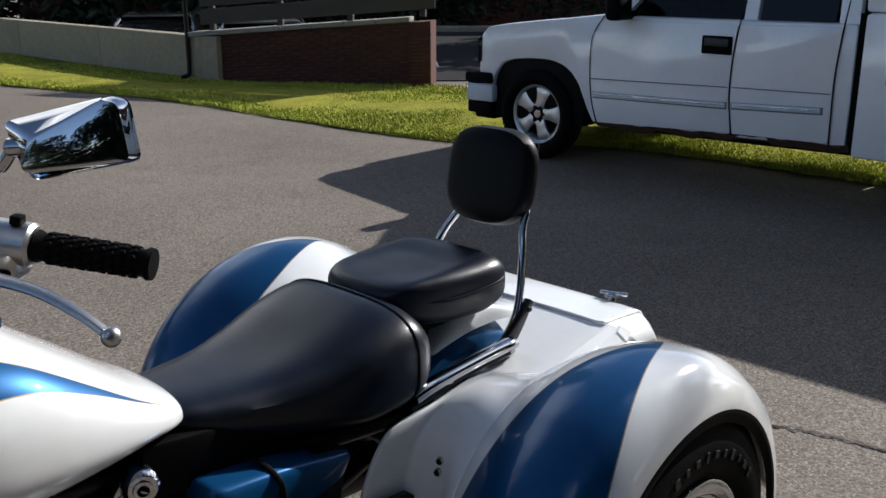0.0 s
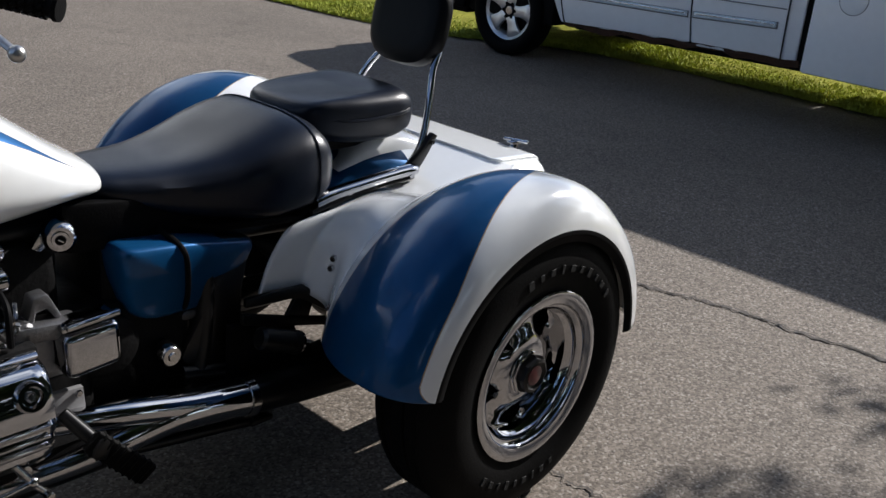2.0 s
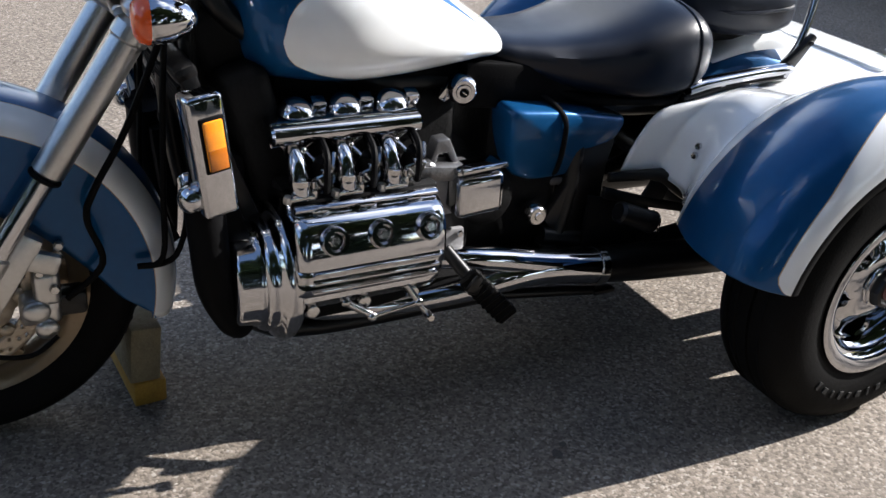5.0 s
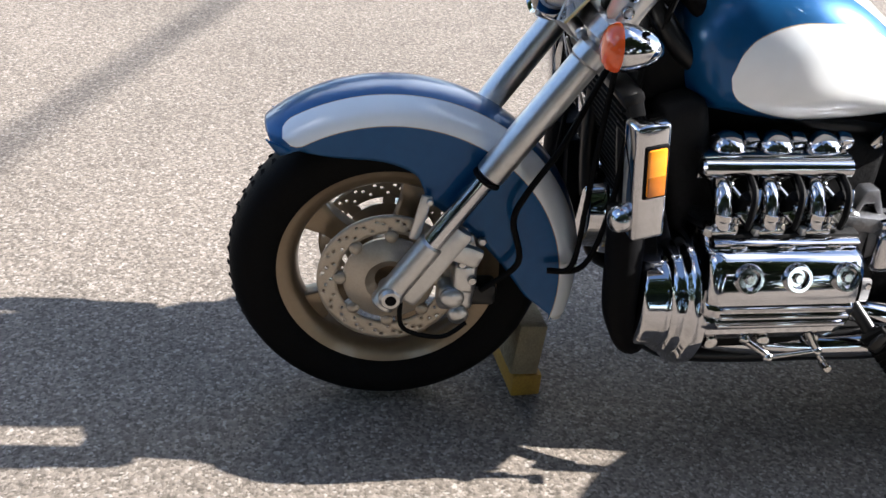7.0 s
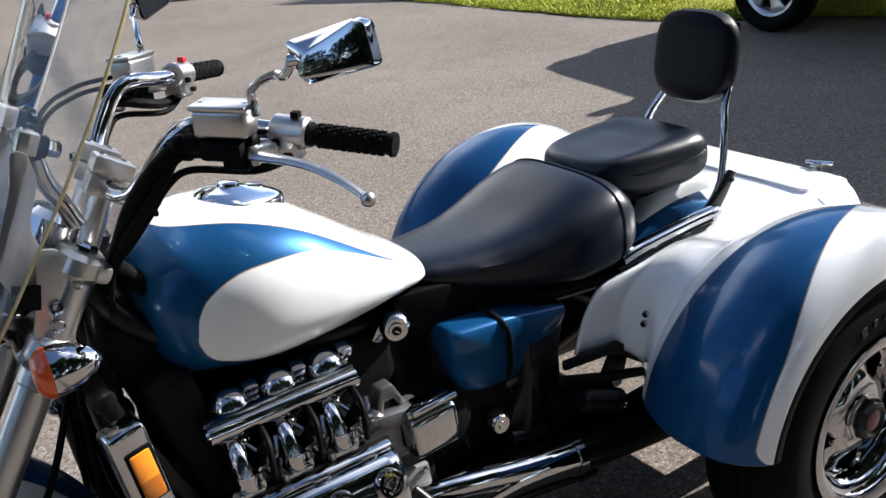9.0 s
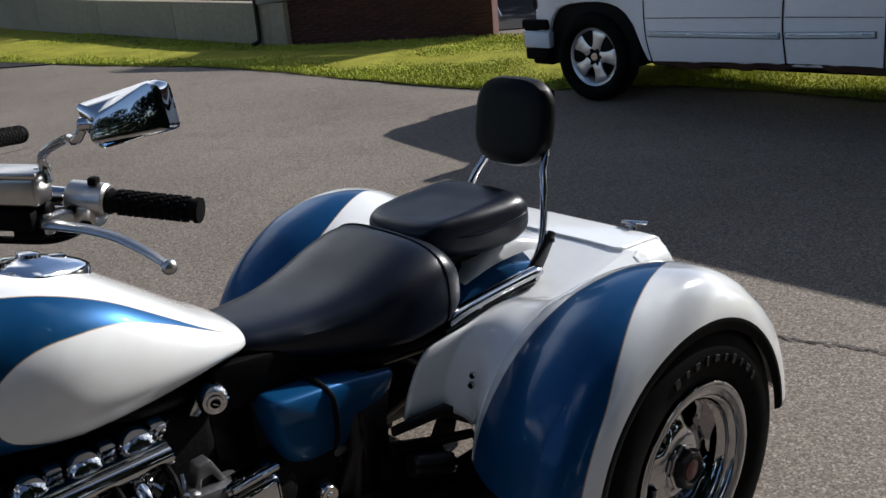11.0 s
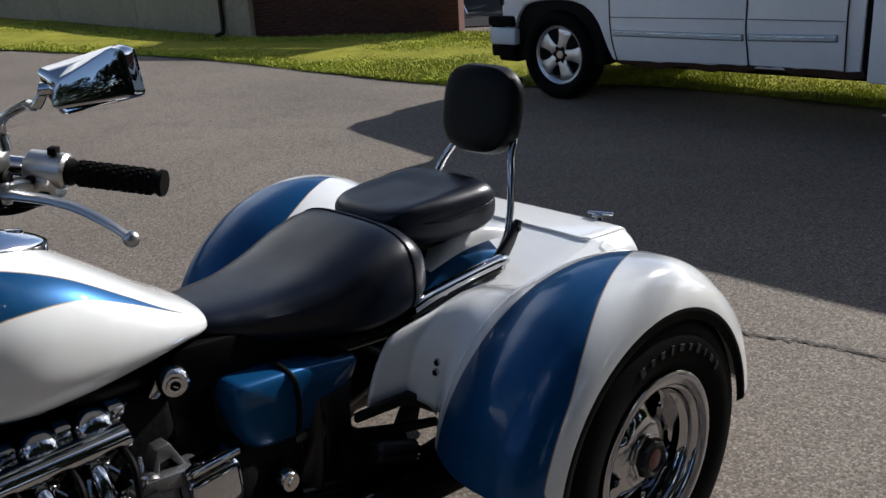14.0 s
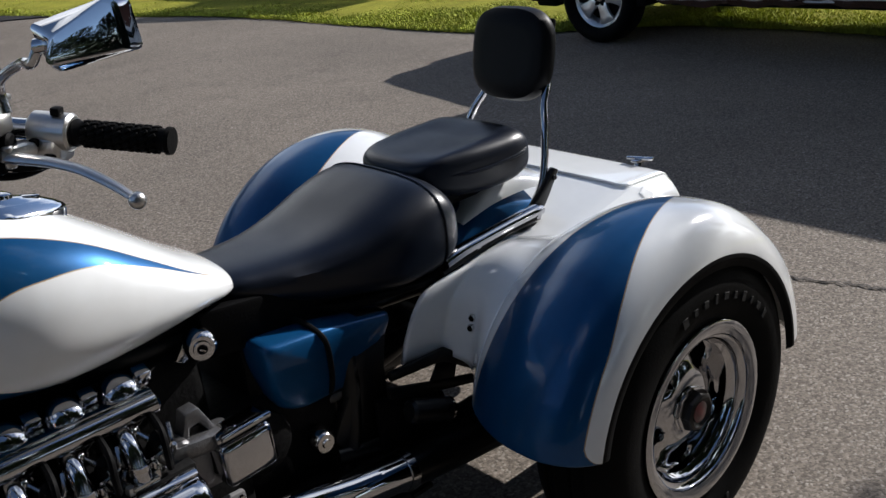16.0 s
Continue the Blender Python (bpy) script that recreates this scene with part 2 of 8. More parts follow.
clear_sheet = thin_pane_material("clear_acrylic_sheet", (0.97, 0.975, 0.97), 0.07, 0.22)
dark_glass = shader("dark_tinted_glass", (0.004, 0.0045, 0.005), 0.03, vary=0.05, spec=0.25)
mirror_glass = shader("mirror_glass", (0.9, 0.9, 0.9), 0.01, metal=1.0, vary=0.01)
cab_glass = thin_pane_material("cab_glass", (0.16, 0.185, 0.18), 0.0, 0.01, 0.35)


def asphalt_material():
    m = bpy.data.materials.new("worn_asphalt")
    m.use_nodes = True
    n, l = m.node_tree.nodes, m.node_tree.links
    b = n["Principled BSDF"]
    co = n.new("ShaderNodeTexCoord")
    stone = n.new("ShaderNodeTexVoronoi")
    stone.inputs["Scale"].default_value = 155.0
    stone.inputs["Randomness"].default_value = 1.0
    stone2 = n.new("ShaderNodeTexVoronoi")
    stone2.inputs["Scale"].default_value = 75.0
    patch = n.new("ShaderNodeTexNoise")
    patch.inputs["Scale"].default_value = 0.7
    patch.inputs["Detail"].default_value = 7.0
    stain = n.new("ShaderNodeTexNoise")
    stain.inputs["Scale"].default_value = 2.7
    stain.inputs["Detail"].default_value = 6.0
    stain.inputs["Roughness"].default_value = 0.7
    grain = n.new("ShaderNodeTexNoise")
    grain.inputs["Scale"].default_value = 55.0
    grain.inputs["Detail"].default_value = 6.0
    for t in (stone, stone2, patch, stain, grain):
        l.new(co.outputs["Object"], t.inputs["Vector"])
    hue = n.new("ShaderNodeSeparateColor")
    l.new(stone.outputs["Color"], hue.inputs["Color"])
    ramp = n.new("ShaderNodeValToRGB")
    e = ramp.color_ramp.elements
    e[0].position, e[0].color = 0.0, (0.077, 0.065, 0.052, 1)
    e[1].position, e[1].color = 1.0, (0.275, 0.252, 0.221, 1)
    for pos, c in ((0.45, (0.144, 0.122, 0.100, 1)), (0.8, (0.183, 0.154, 0.128, 1)), (0.93, (0.237, 0.208, 0.178, 1))):
        k = e.new(pos)
        k.color = c
    l.new(hue.outputs["Red"], ramp.inputs["Fac"])
    pm = n.new("ShaderNodeMapRange")
    pm.inputs["From Min"].default_value, pm.inputs["From Max"].default_value = 0.3, 0.7
    pm.inputs["To Min"].default_value, pm.inputs["To Max"].default_value = 0.86, 1.14
    l.new(patch.outputs["Fac"], pm.inputs["Value"])
    sm = n.new("ShaderNodeMapRange")
    sm.inputs["From Min"].default_value, sm.inputs["From Max"].default_value = 0.52, 0.75
    sm.inputs["To Min"].default_value, sm.inputs["To Max"].default_value = 1.0, 0.78
    l.new(stain.outputs["Fac"], sm.inputs["Value"])
    gm = n.new("ShaderNodeMapRange")
    gm.inputs["From Min"].default_value, gm.inputs["From Max"].default_value = 0.3, 0.7
    gm.inputs["To Min"].default_value, gm.inputs["To Max"].default_value = 0.75, 1.25
    l.new(grain.outputs["Fac"], gm.inputs["Value"])
    last = ramp.outputs["Color"]
    for src in (pm, sm, gm):
        x = n.new("ShaderNodeMix")
        x.data_type, x.blend_type = "RGBA", "MULTIPLY"
        x.inputs["Factor"].default_value = 1.0
        l.new(last, x.inputs["A"])
        l.new(src.outputs["Result"], x.inputs["B"])
        last = x.outputs["Result"]
    l.new(last, b.inputs["Base Color"])
    b.inputs["Roughness"].default_value = 0.85
    b.inputs["Specular IOR Level"].default_value = 0.3
    hsum = n.new("ShaderNodeMath")
    hsum.operation = "MULTIPLY_ADD"
    l.new(stone.outputs["Distance"], hsum.inputs[0])
    hsum.inputs[1].default_value = -0.7
    l.new(stone2.outputs["Distance"], hsum.inputs[2])
    bu = n.new("ShaderNodeBump")
    bu.inputs["Strength"].default_value = 0.24
    bu.inputs["Distance"].default_value = 0.004
    l.new(hsum.outputs[0], bu.inputs["Height"])
    l.new(bu.outputs["Normal"], b.inputs["Normal"])
    return m


asphalt = asphalt_material()
road_dark = shader("road_asphalt", (0.036, 0.036, 0.038), 0.95, spec=0.05, vary=0.2, scale=2, bump=0.3, bump_scale=120)
crack_fill = shader("dark_crack", (0.065, 0.058, 0.052), 0.95, vary=0.3, scale=30)
soil = shader("grassy_soil", (0.24, 0.235, 0.04), 0.95, spec=0.03, vary=0.4, scale=3, bump=0.6, bump_scale=30)
grass_blade = shader("grass_blades", (0.35, 0.39, 0.060), 0.75, spec=0.08, vary=0.45, scale=0.9, dirt=0.5, dirt_colour=(0.47, 0.42, 0.10), dirt_scale=0.8)

# ---- building helpers ----
def part(name, bm, material, parent=None, label="", smooth=True, angle=40):
    """Links a bmesh as one mesh object, under a thing or a part."""
    bmesh.ops.recalc_face_normals(bm, faces=bm.faces)
    me = bpy.data.meshes.new(name)
    if smooth:
        for f in bm.faces:
            f.smooth = True
        lim = radians(angle)
        for e in bm.edges:
            if len(e.link_faces) == 2 and e.calc_face_angle(0) > lim:
                e.smooth = False
    bm.to_mesh(me)
    bm.free()
    for m in material if isinstance(material, (list, tuple)) else (material,):
        me.materials.append(m)
    ob = new(name, me)
    if parent is not None:
        ob.parent = parent
    if label:
        ob["label"] = label
    return ob


def thing(name, place=(0, 0, 0), label="", category="", group="", kind=""):
    ob = new(name)
    ob.empty_display_size = 0.1
    ob.location = place
    return tagged(ob, label, category, group, kind)


def smooth_interp(x, table):
    """Catmull-Rom through a table of (x, value)."""
    n = len(table)
    if x <= table[0][0]:
        return table[0][1]
    if x >= table[-1][0]:
        return table[-1][1]
    for i in range(n - 1):
        x0, x1 = table[i][0], table[i + 1][0]
        if x <= x1:
            p1, p2 = table[i][1], table[i + 1][1]
            m1 = (p2 - table[max(i - 1, 0)][1]) / (x1 - table[max(i - 1, 0)][0])
            m2 = (table[min(i + 2, n - 1)][1] - p1) / (table[min(i + 2, n - 1)][0] - x0)
            h_, k = x1 - x0, (x - x0) / (x1 - x0)
            return ((2 * k**3 - 3 * k**2 + 1) * p1 + (k**3 - 2 * k**2 + k) * h_ * m1
                    + (-2 * k**3 + 3 * k**2) * p2 + (k**3 - k**2) * h_ * m2)


def grid(fn, nu, nv, close_v=False, mat=None, close_u=False):
    """A sheet from fn(u, v), u and v from 0 to 1; mat(i, j) gives the slot of a cell."""
    bm = bmesh.new()
    cols = nv if close_v else nv + 1
    rows_n = nu if close_u else nu + 1
    vs = [[bm.verts.new(fn(i / nu, j / nv)) for j in range(cols)] for i in range(rows_n)]
    for i in range(nu):
        for j in range(nv):
            q = (vs[i][j], vs[(i + 1) % rows_n][j], vs[(i + 1) % rows_n][(j + 1) % cols], vs[i][(j + 1) % cols])
            f = bm.faces.new(q)
            if mat:
                f.material_index = mat(i, j)
    return bm


def loft(rings, cap=True):
    """A skin over rings with equal numbers of points."""
    bm = bmesh.new()
    vs = [[bm.verts.new(p) for p in r] for r in rings]
    n = len(rings[0])
    for a, b in zip(vs, vs[1:]):
        for j in range(n):
            bm.faces.new((a[j], a[(j + 1) % n], b[(j + 1) % n], b[j]))
    if cap:
        bm.faces.new(vs[0])
        bm.faces.new(vs[-1])
    return bm


def smooth_path(points, steps=6):
    """Catmull-Rom through 3D points."""
    P = [Vector(p) for p in points]
    if len(P) < 3:
        return P
    out = []
    for i in range(len(P) - 1):
        a, b, c, d = P[max(i - 1, 0)], P[i], P[i + 1], P[min(i + 2, len(P) - 1)]
        for k in range(steps):
            t = k / steps
            out.append(0.5 * ((2 * b) + (c - a) * t + (2 * a - 5 * b + 4 * c - d) * t * t + (3 * b - a - 3 * c + d) * t**3))
    out.append(P[-1])
    return out


def tube(points, radius, sides=12, steps=6, cap=True, flat=1.0):
    """A swept tube through points; radius is a number or a function of 0..1; flat squeezes it across."""
    path = smooth_path(points, steps)
    rings, ref = [], None
    for i, p in enumerate(path):
        t = (path[min(i + 1, len(path) - 1)] - path[max(i - 1, 0)]).normalized()
        if ref is None:
            ref = t.orthogonal().normalized() if abs(t.z) > 0.9 else Vector((0, 0, 1)).cross(t).normalized()
        ref = (ref - t * ref.dot(t)).normalized()
        bi = t.cross(ref)
        r = radius(i / (len(path) - 1)) if callable(radius) else radius
        rings.append([p + ref * (r * math.cos(a)) + bi * (r * flat * math.sin(a))
                      for a in (2 * math.pi * k / sides for k in range(sides))])
    return loft(rings, cap)


def lathe(profile, steps=48, m=None, closed=False):
    """Turns a profile of (radius, along) about the y axis; m moves the result."""
    bm = bmesh.new()
    rings = []
    for r, y in profile:
        if r < 1e-6:
            rings.append([bm.verts.new((0, y, 0))])
        else:
            rings.append([bm.verts.new((r * math.cos(a), y, r * math.sin(a))) for a in (2 * math.pi * k / steps for k in range(steps))])
    pairs = list(zip(rings, rings[1:]))
    if closed:
        pairs.append((rings[-1], rings[0]))
    for a, b in pairs:
        for k in range(steps):
            k2 = (k + 1) % steps
            q = [a[k % len(a)], a[k2 % len(a)], b[k2 % len(b)], b[k % len(b)]]
            q = list(dict.fromkeys(q))
            if len(q) > 2:
                bm.faces.new(q)
    if m is not None:
        bm.transform(m)
    return bm


def rbox(size, bevel=0.005, m=None, segments=2):
    """A box with rounded edges, centred."""
    bm = bmesh.new()
    bmesh.ops.create_cube(bm, size=1.0)
    bm.transform(Matrix.Diagonal((*size, 1)))
    if bevel:
        bmesh.ops.bevel(bm, geom=list(bm.edges), offset=min(bevel, min(size) * 0.49), segments=segments, profile=0.5, affect="EDGES")
    if m is not None:
        bm.transform(m)
    return bm


def prism(outline, depth, bevel=0.0, m=None):
    """An outline in x, z pushed from y = -depth/2 to depth/2."""
    bm = bmesh.new()
    f = bm.faces.new([bm.verts.new((x, -depth / 2, z)) for x, z in outline])
    r = bmesh.ops.extrude_face_region(bm, geom=[f])
    bmesh.ops.translate(bm, verts=[v for v in r["geom"] if isinstance(v, bmesh.types.BMVert)], vec=(0, depth, 0))
    if bevel:
        bmesh.ops.recalc_face_normals(bm, faces=bm.faces)
        bmesh.ops.bevel(bm, geom=list(bm.edges), offset=bevel, segments=2, profile=0.5, affect="EDGES")
    if m is not None:
        bm.transform(m)
    return bm


def merged(*bms):
    """Several bmeshes as one."""
    out = bmesh.new()
    for b in bms:
        me = bpy.data.meshes.new("tmp")
        b.to_mesh(me)
        b.free()
        out.from_mesh(me)
        bpy.data.meshes.remove(me)
    return out


def moved(bm, m):
    bm.transform(m)
    return bm


def between(a, b):
    """A pose at a whose y axis points to b."""
    a, b = Vector(a), Vector(b)
    return Matrix.Translation(a) @ (b - a).to_track_quat("Y", "Z").to_matrix().to_4x4()


def rod(a, b, r, sides=16, r2=None, bevel=0.0):
    """A straight round bar with slightly rounded ends."""
    ln = (Vector(b) - Vector(a)).length
    r2 = r if r2 is None else r2
    e = min(bevel or r * 0.25, ln * 0.3)
    return lathe([(0, 0), (r - e, 0), (r, e), (r2, ln - e), (r2 - e, ln), (0, ln)], sides, between(a, b))


def ball(c, r, squash=(1, 1, 1), seg=20):
    bm = bmesh.new()
    bmesh.ops.create_uvsphere(bm, u_segments=seg, v_segments=seg // 2 + 2, radius=r)
    bm.transform(Matrix.Translation(c) @ Matrix.Diagonal((*squash, 1)))
    return bm


def bolt(c, way, r=0.008, h=0.006):
    """A domed hex bolt head."""
    a = Vector(c)
    b = a + Vector(way).normalized() * h
    return lathe([(0, 0), (r, 0), (r, h * 0.7), (r * 0.8, h), (0, h)], 6, between(a, b))


def round_corners(poly, r, n=4):
    """An outline with each corner cut by a short arc."""
    out = []
    for i, p in enumerate(poly):
        P, A, B = Vector(p), Vector(poly[i - 1]), Vector(poly[(i + 1) % len(poly)])
        ra, rb = min(r, (A - P).length * 0.45), min(r, (B - P).length * 0.45)
        a, b = P + (A - P).normalized() * ra, P + (B - P).normalized() * rb
        for k in range(n + 1):
            t = k / n
            out.append(tuple(a * (1 - t) ** 2 + P * (2 * t * (1 - t)) + b * t * t))
    return out

# ---- ground: one sheet to the horizon; it drops behind the retaining wall ----
def lot_drop(x, y):
    """How far the ground lies below the yard: the car park behind the wall is lower."""
    along = max(0.0, min(1.0, (x + y - 15.1) / 0.5)) if y > 7.3 else 0.0
    side = max(0.0, min(1.0, (y - x * 0.93 - 0.6) / 0.6))
    deep = min(1.0, max(0.0, (x - 5.62) / 0.4)) if y > 9.2 else along
    return -0.95 * min(deep, side if y < 9.2 else 1.0)


def axis_lines(lo, hi, fine, step, far):
    out = [lo - far, lo - far / 3, lo - far / 12]
    v = lo
    while v < hi:
        out.append(v)
        v += step
    return out + [hi, hi + far / 12, hi + far / 3, hi + far]


def ground_sheet():
    xs = axis_lines(-14, 24, 0, 0.5, 900)
    ys = axis_lines(-14, 26, 0, 0.5, 900)
    xs = sorted(set(xs + [5.6, 5.62, 5.8, 6.02]))
    ys = sorted(set(ys + [9.19, 9.21]))
    bm = bmesh.new()
    vs = [[bm.verts.new((x, y, lot_drop(x, y))) for y in ys] for x in xs]
    for i in range(len(xs) - 1):
        for j in range(len(ys) - 1):
            bm.faces.new((vs[i][j], vs[i + 1][j], vs[i + 1][j + 1], vs[i][j + 1]))
    return bm


ground = part("ground", ground_sheet(), asphalt, None, "sunlit worn grey asphalt yard with cracks", smooth=False)
tagged(ground, category="asphalt", kind="structure")


def verge_edge(y):
    """The x at which asphalt gives way to grass."""
    return smooth_interp(y, [(-30, 4.9), (-4, 5.0), (0.4, 5.26), (2.2, 5.26), (3.1, 5.10), (3.8, 4.62), (4.1, 4.47), (4.65, 4.36), (5.3, 4.29), (7, 4.24), (8.5, 4.10), (9.5, 3.84), (10.7, 3.50), (13, 2.95), (20, 1.6), (40, -1.0)]) + 0.035 * noise.noise(Vector((y * 1.7, 3.1, 0))) + 0.02 * noise.noise(Vector((y * 7.0, 9.1, 0)))


def verge_back(y):
    return smooth_interp(y, [(-30, 9.0), (2, 8.2), (5.5, 7.4), (6.86, 6.95), (8.5, 5.75), (9.3, 5.44), (15, 5.22), (40, 4.6)])


def verge_sheet():
    bm = bmesh.new()
    rows_v = []
    y = -26.0
    while y <= 34:
        a, b = verge_edge(y), verge_back(y)
        rows_v.append([bm.verts.new((a + (b - a) * k / 6, y, 0.006 + 0.035 * math.sin(math.pi * min(1, k / 5)) ** 0.7 + 0.012 * noise.noise(Vector((y, k, 2))))) for k in range(7)])
        y += 0.12 if -3 < y < 14 else 0.6
    for a, b in zip(rows_v, rows_v[1:]):
        for k in range(6):
            bm.faces.new((a[k], b[k], b[k + 1], a[k + 1]))
    return bm


verge = part("grass_verge", verge_sheet(), soil, None, "green grass verge between the yard and the wall")
tagged(verge, category="grass", kind="structure")


def blades(count, x_of, y_range, seed, hmin, hmax):
    rnd = random.Random(seed)
    verts, faces = [], []
    for _ in range(count):
        y = rnd.uniform(*y_range)
        a, b = verge_edge(y), verge_back(y)
        x = a + (b - a) * x_of(rnd)
        if x < a - 0.02:
            continue
        h_ = rnd.uniform(hmin, hmax) * (0.75 + 0.5 * noise.noise(Vector((x * 1.3, y * 1.3, 5))))
        w = rnd.uniform(0.004, 0.009)
        t = rnd.uniform(0, 6.283)
        lean = rnd.uniform(0.2, 0.9) * h_
        dx, dy = math.cos(t), math.sin(t)
        z0 = 0.01
        i = len(verts)
        verts += [(x - dy * w, y + dx * w, z0), (x + dy * w, y - dx * w, z0), (x + dx * lean * 0.4 + dy * w * 0.7, y + dy * lean * 0.4 - dx * w * 0.7, z0 + h_ * 0.7),
                  (x + dx * lean * 0.4 - dy * w * 0.7, y + dy * lean * 0.4 + dx * w * 0.7, z0 + h_ * 0.7), (x + dx * lean, y + dy * lean, z0 + h_)]
        faces += [(i, i + 1, i + 2, i + 3), (i + 3, i + 2, i + 4)]
    me = bpy.data.meshes.new("grass")
    me.from_pydata(verts, [], faces)
    me.materials.append(grass_blade)
    ob = new("grass", me)
    return tagged(ob, "short sunlit grass of the verge", "grass", kind="stuff")


blades(80000, lambda r: r.random() ** 1.15, (-2.5, 14.5), 11, 0.02, 0.055)
blades(60000, lambda r: 0.8 * r.random() ** 1.2, (-1.0, 6.5), 12, 0.025, 0.06)
blades(5000, lambda r: r.uniform(-0.015, 0.03), (-2.5, 14.5), 12, 0.02, 0.05)

# cracks in the asphalt: thin jagged strips, slightly sunk in look
def crack(points, width, seed):
    rnd = random.Random(seed)
    path = smooth_path([(x, y, 0.0) for x, y in points], 10)
    bm = bmesh.new()
    prev = None
    for i, p in enumerate(path):
        d = (path[min(i + 1, len(path) - 1)] - path[max(i - 1, 0)]).normalized()
        n_ = Vector((-d.y, d.x, 0))
        p = p + n_ * rnd.uniform(-0.014, 0.014)
        w = width * rnd.uniform(0.3, 1.2)
        a, b = bm.verts.new(p + n_ * w + Vector((0, 0, 0.004))), bm.verts.new(p - n_ * w + Vector((0, 0, 0.004)))
        if prev:
            bm.faces.new((prev[0], a, b, prev[1]))
        prev = (a, b)
    return part("crack", bm, crack_fill, ground, "thin dark crack in the asphalt", smooth=False)


crack([(1.30, 0.08), (1.37, -0.10), (1.44, -0.30), (1.47, -0.45), (1.50, -0.70), (1.53, -0.95), (1.55, -1.4), (1.62, -2.0)], 0.0055, 1)
crack([(1.305, 0.06), (1.385, -0.11), (1.43, -0.29), (1.485, -0.46), (1.49, -0.71), (1.545, -0.96), (1.54, -1.4), (1.63, -2.0)], 0.007, 9)
crack([(0.17, -0.60), (0.163, -0.68), (0.17, -0.75), (0.155, -0.86), (0.16, -0.95)], 0.004, 2)
crack([(-2.2, 6.0), (-1.2, 6.15), (0.2, 6.1), (1.6, 6.3), (2.8, 6.25)], 0.006, 3)

# dark oil spots
def spot(x, y, r, seed):
    rnd = random.Random(seed)
    bm = bmesh.new()
    bm.faces.new([bm.verts.new((x + r * rnd.uniform(0.6, 1.15) * math.cos(a), y + r * rnd.uniform(0.6, 1.15) * math.sin(a), 0.0045)) for a in (2 * math.pi * k / 14 for k in range(14))])
    return part("oil_spot", bm, crack_fill, ground, "small dark oil spot", smooth=False)


spot(-0.728, -0.509, 0.016, 4)
spot(-0.70, -0.49, 0.010, 5)
spot(0.36, 4.9, 0.03, 6)

# ---- retaining wall of concrete ----
def slab(name, a, b, thick, z0, z1, mat, parent=None, bevel=0.008, label=""):
    """An upright slab from a to b in plan."""
    a, b = Vector((*a, 0)), Vector((*b, 0))
    d = b - a
    m = Matrix.Translation((a + b) / 2 + Vector((0, 0, (z0 + z1) / 2))) @ Matrix.Rotation(math.atan2(d.y, d.x), 4, "Z")
    return part(name, rbox((d.length, thick, z1 - z0), bevel, m), mat, parent, label)


cw = thing("wall_concrete", (5.4, 12, 0), "stained concrete retaining wall beside the grass", "wall", kind="structure")
cw.location = (0, 0, 0)
prev_pt = (5.44, 9.30)
for k in range(7):
    nxt = (5.44 - 0.030 * (k + 1) * 2.4, 9.30 + 2.4 * (k + 1))
    slab("wall_panel", (prev_pt[0] + 0.09, prev_pt[1] + 0.006), (nxt[0] + 0.09, nxt[1] - 0.006), 0.18, -1.2, 0.556, concrete, cw, 0.010)
    prev_pt = nxt
slab("wall_panel", (5.60, 9.05), (5.53, 9.30), 0.18, -1.2, 0.556, concrete, cw, 0.010)
dp = part("drain_pipe", tube([(5.39, 9.47, 1.2), (5.39, 9.47, 0.5), (5.385, 9.47, 0.12), (5.35, 9.47, 0.06), (5.27, 9.47, 0.04)], 0.03, 12), black_metal, None, "black drain pipe running down the wall")
tagged(dp, category="pipe")

# ---- brick wall with coping and a board fence on top ----
bw = thing("wall_brick", (0, 0, 0), "dark red brick wall with grey stone coping", "wall", kind="structure")
BA, BB = Vector((5.53, 9.20, 0)), Vector((6.98, 6.86, 0))
bd = (BB - BA).normalized()
bn = Vector((-bd.y, bd.x, 0)) * -1 if Vector((-bd.y, bd.x, 0)).dot(Vector((1, 1, 0))) > 0 else Vector((-bd.y, bd.x, 0))
blen = (BB - BA).length
# the wall climbs towards the street
CLIMB = Matrix(((1, 0, 0, 0), (0, 1, 0, 0), (0.075, 0, 1, 0), (0, 0, 0, 1)))
Mw = Matrix.Translation(BA) @ Matrix.Rotation(math.atan2(bd.y, bd.x), 4, "Z") @ CLIMB
front_sign = 1.0 if (Mw.to_3x3() @ Vector((0, 1, 0))).dot(Vector((-1, -1, 0))) > 0 else -1.0
part("mortar_core", rbox((blen, 0.20, 0.76), 0.0, Mw @ Matrix.Translation((blen / 2, -front_sign * 0.10, 0.18))), mortar, bw)
part("corner_post", rbox((0.16, 0.24, 0.80), 0.01, Mw @ Matrix.Translation((-0.10, -front_sign * 0.08, 0.20))), concrete, bw, "concrete corner post")
part("coping", merged(*[rbox((0.40, 0.30, 0.055), 0.008, Mw @ Matrix.Translation((-0.05 + 0.405 * k, -front_sign * 0.08, 0.592))) for k in range(int(blen / 0.405) + 1)]), cap_stone, bw, "grey coping stones")
fence = thing("board_fence", (0, 0, 0), "weathered grey board rail on posts above the brick wall", "fence")
for k in range(4):
    part("post", rbox((0.07, 0.07, 0.55), 0.006, Mw @ Matrix.Translation((0.02 + k * (blen - 0.05) / 3, -front_sign * 0.10, 0.88))), fence_wood, fence)
for z in (0.79, 1.01, 1.22):
    part("board", rbox((blen + 0.25, 0.025, 0.19), 0.004, Mw @ Matrix.Translation((blen / 2, -front_sign * 0.06, z))), fence_wood, fence)

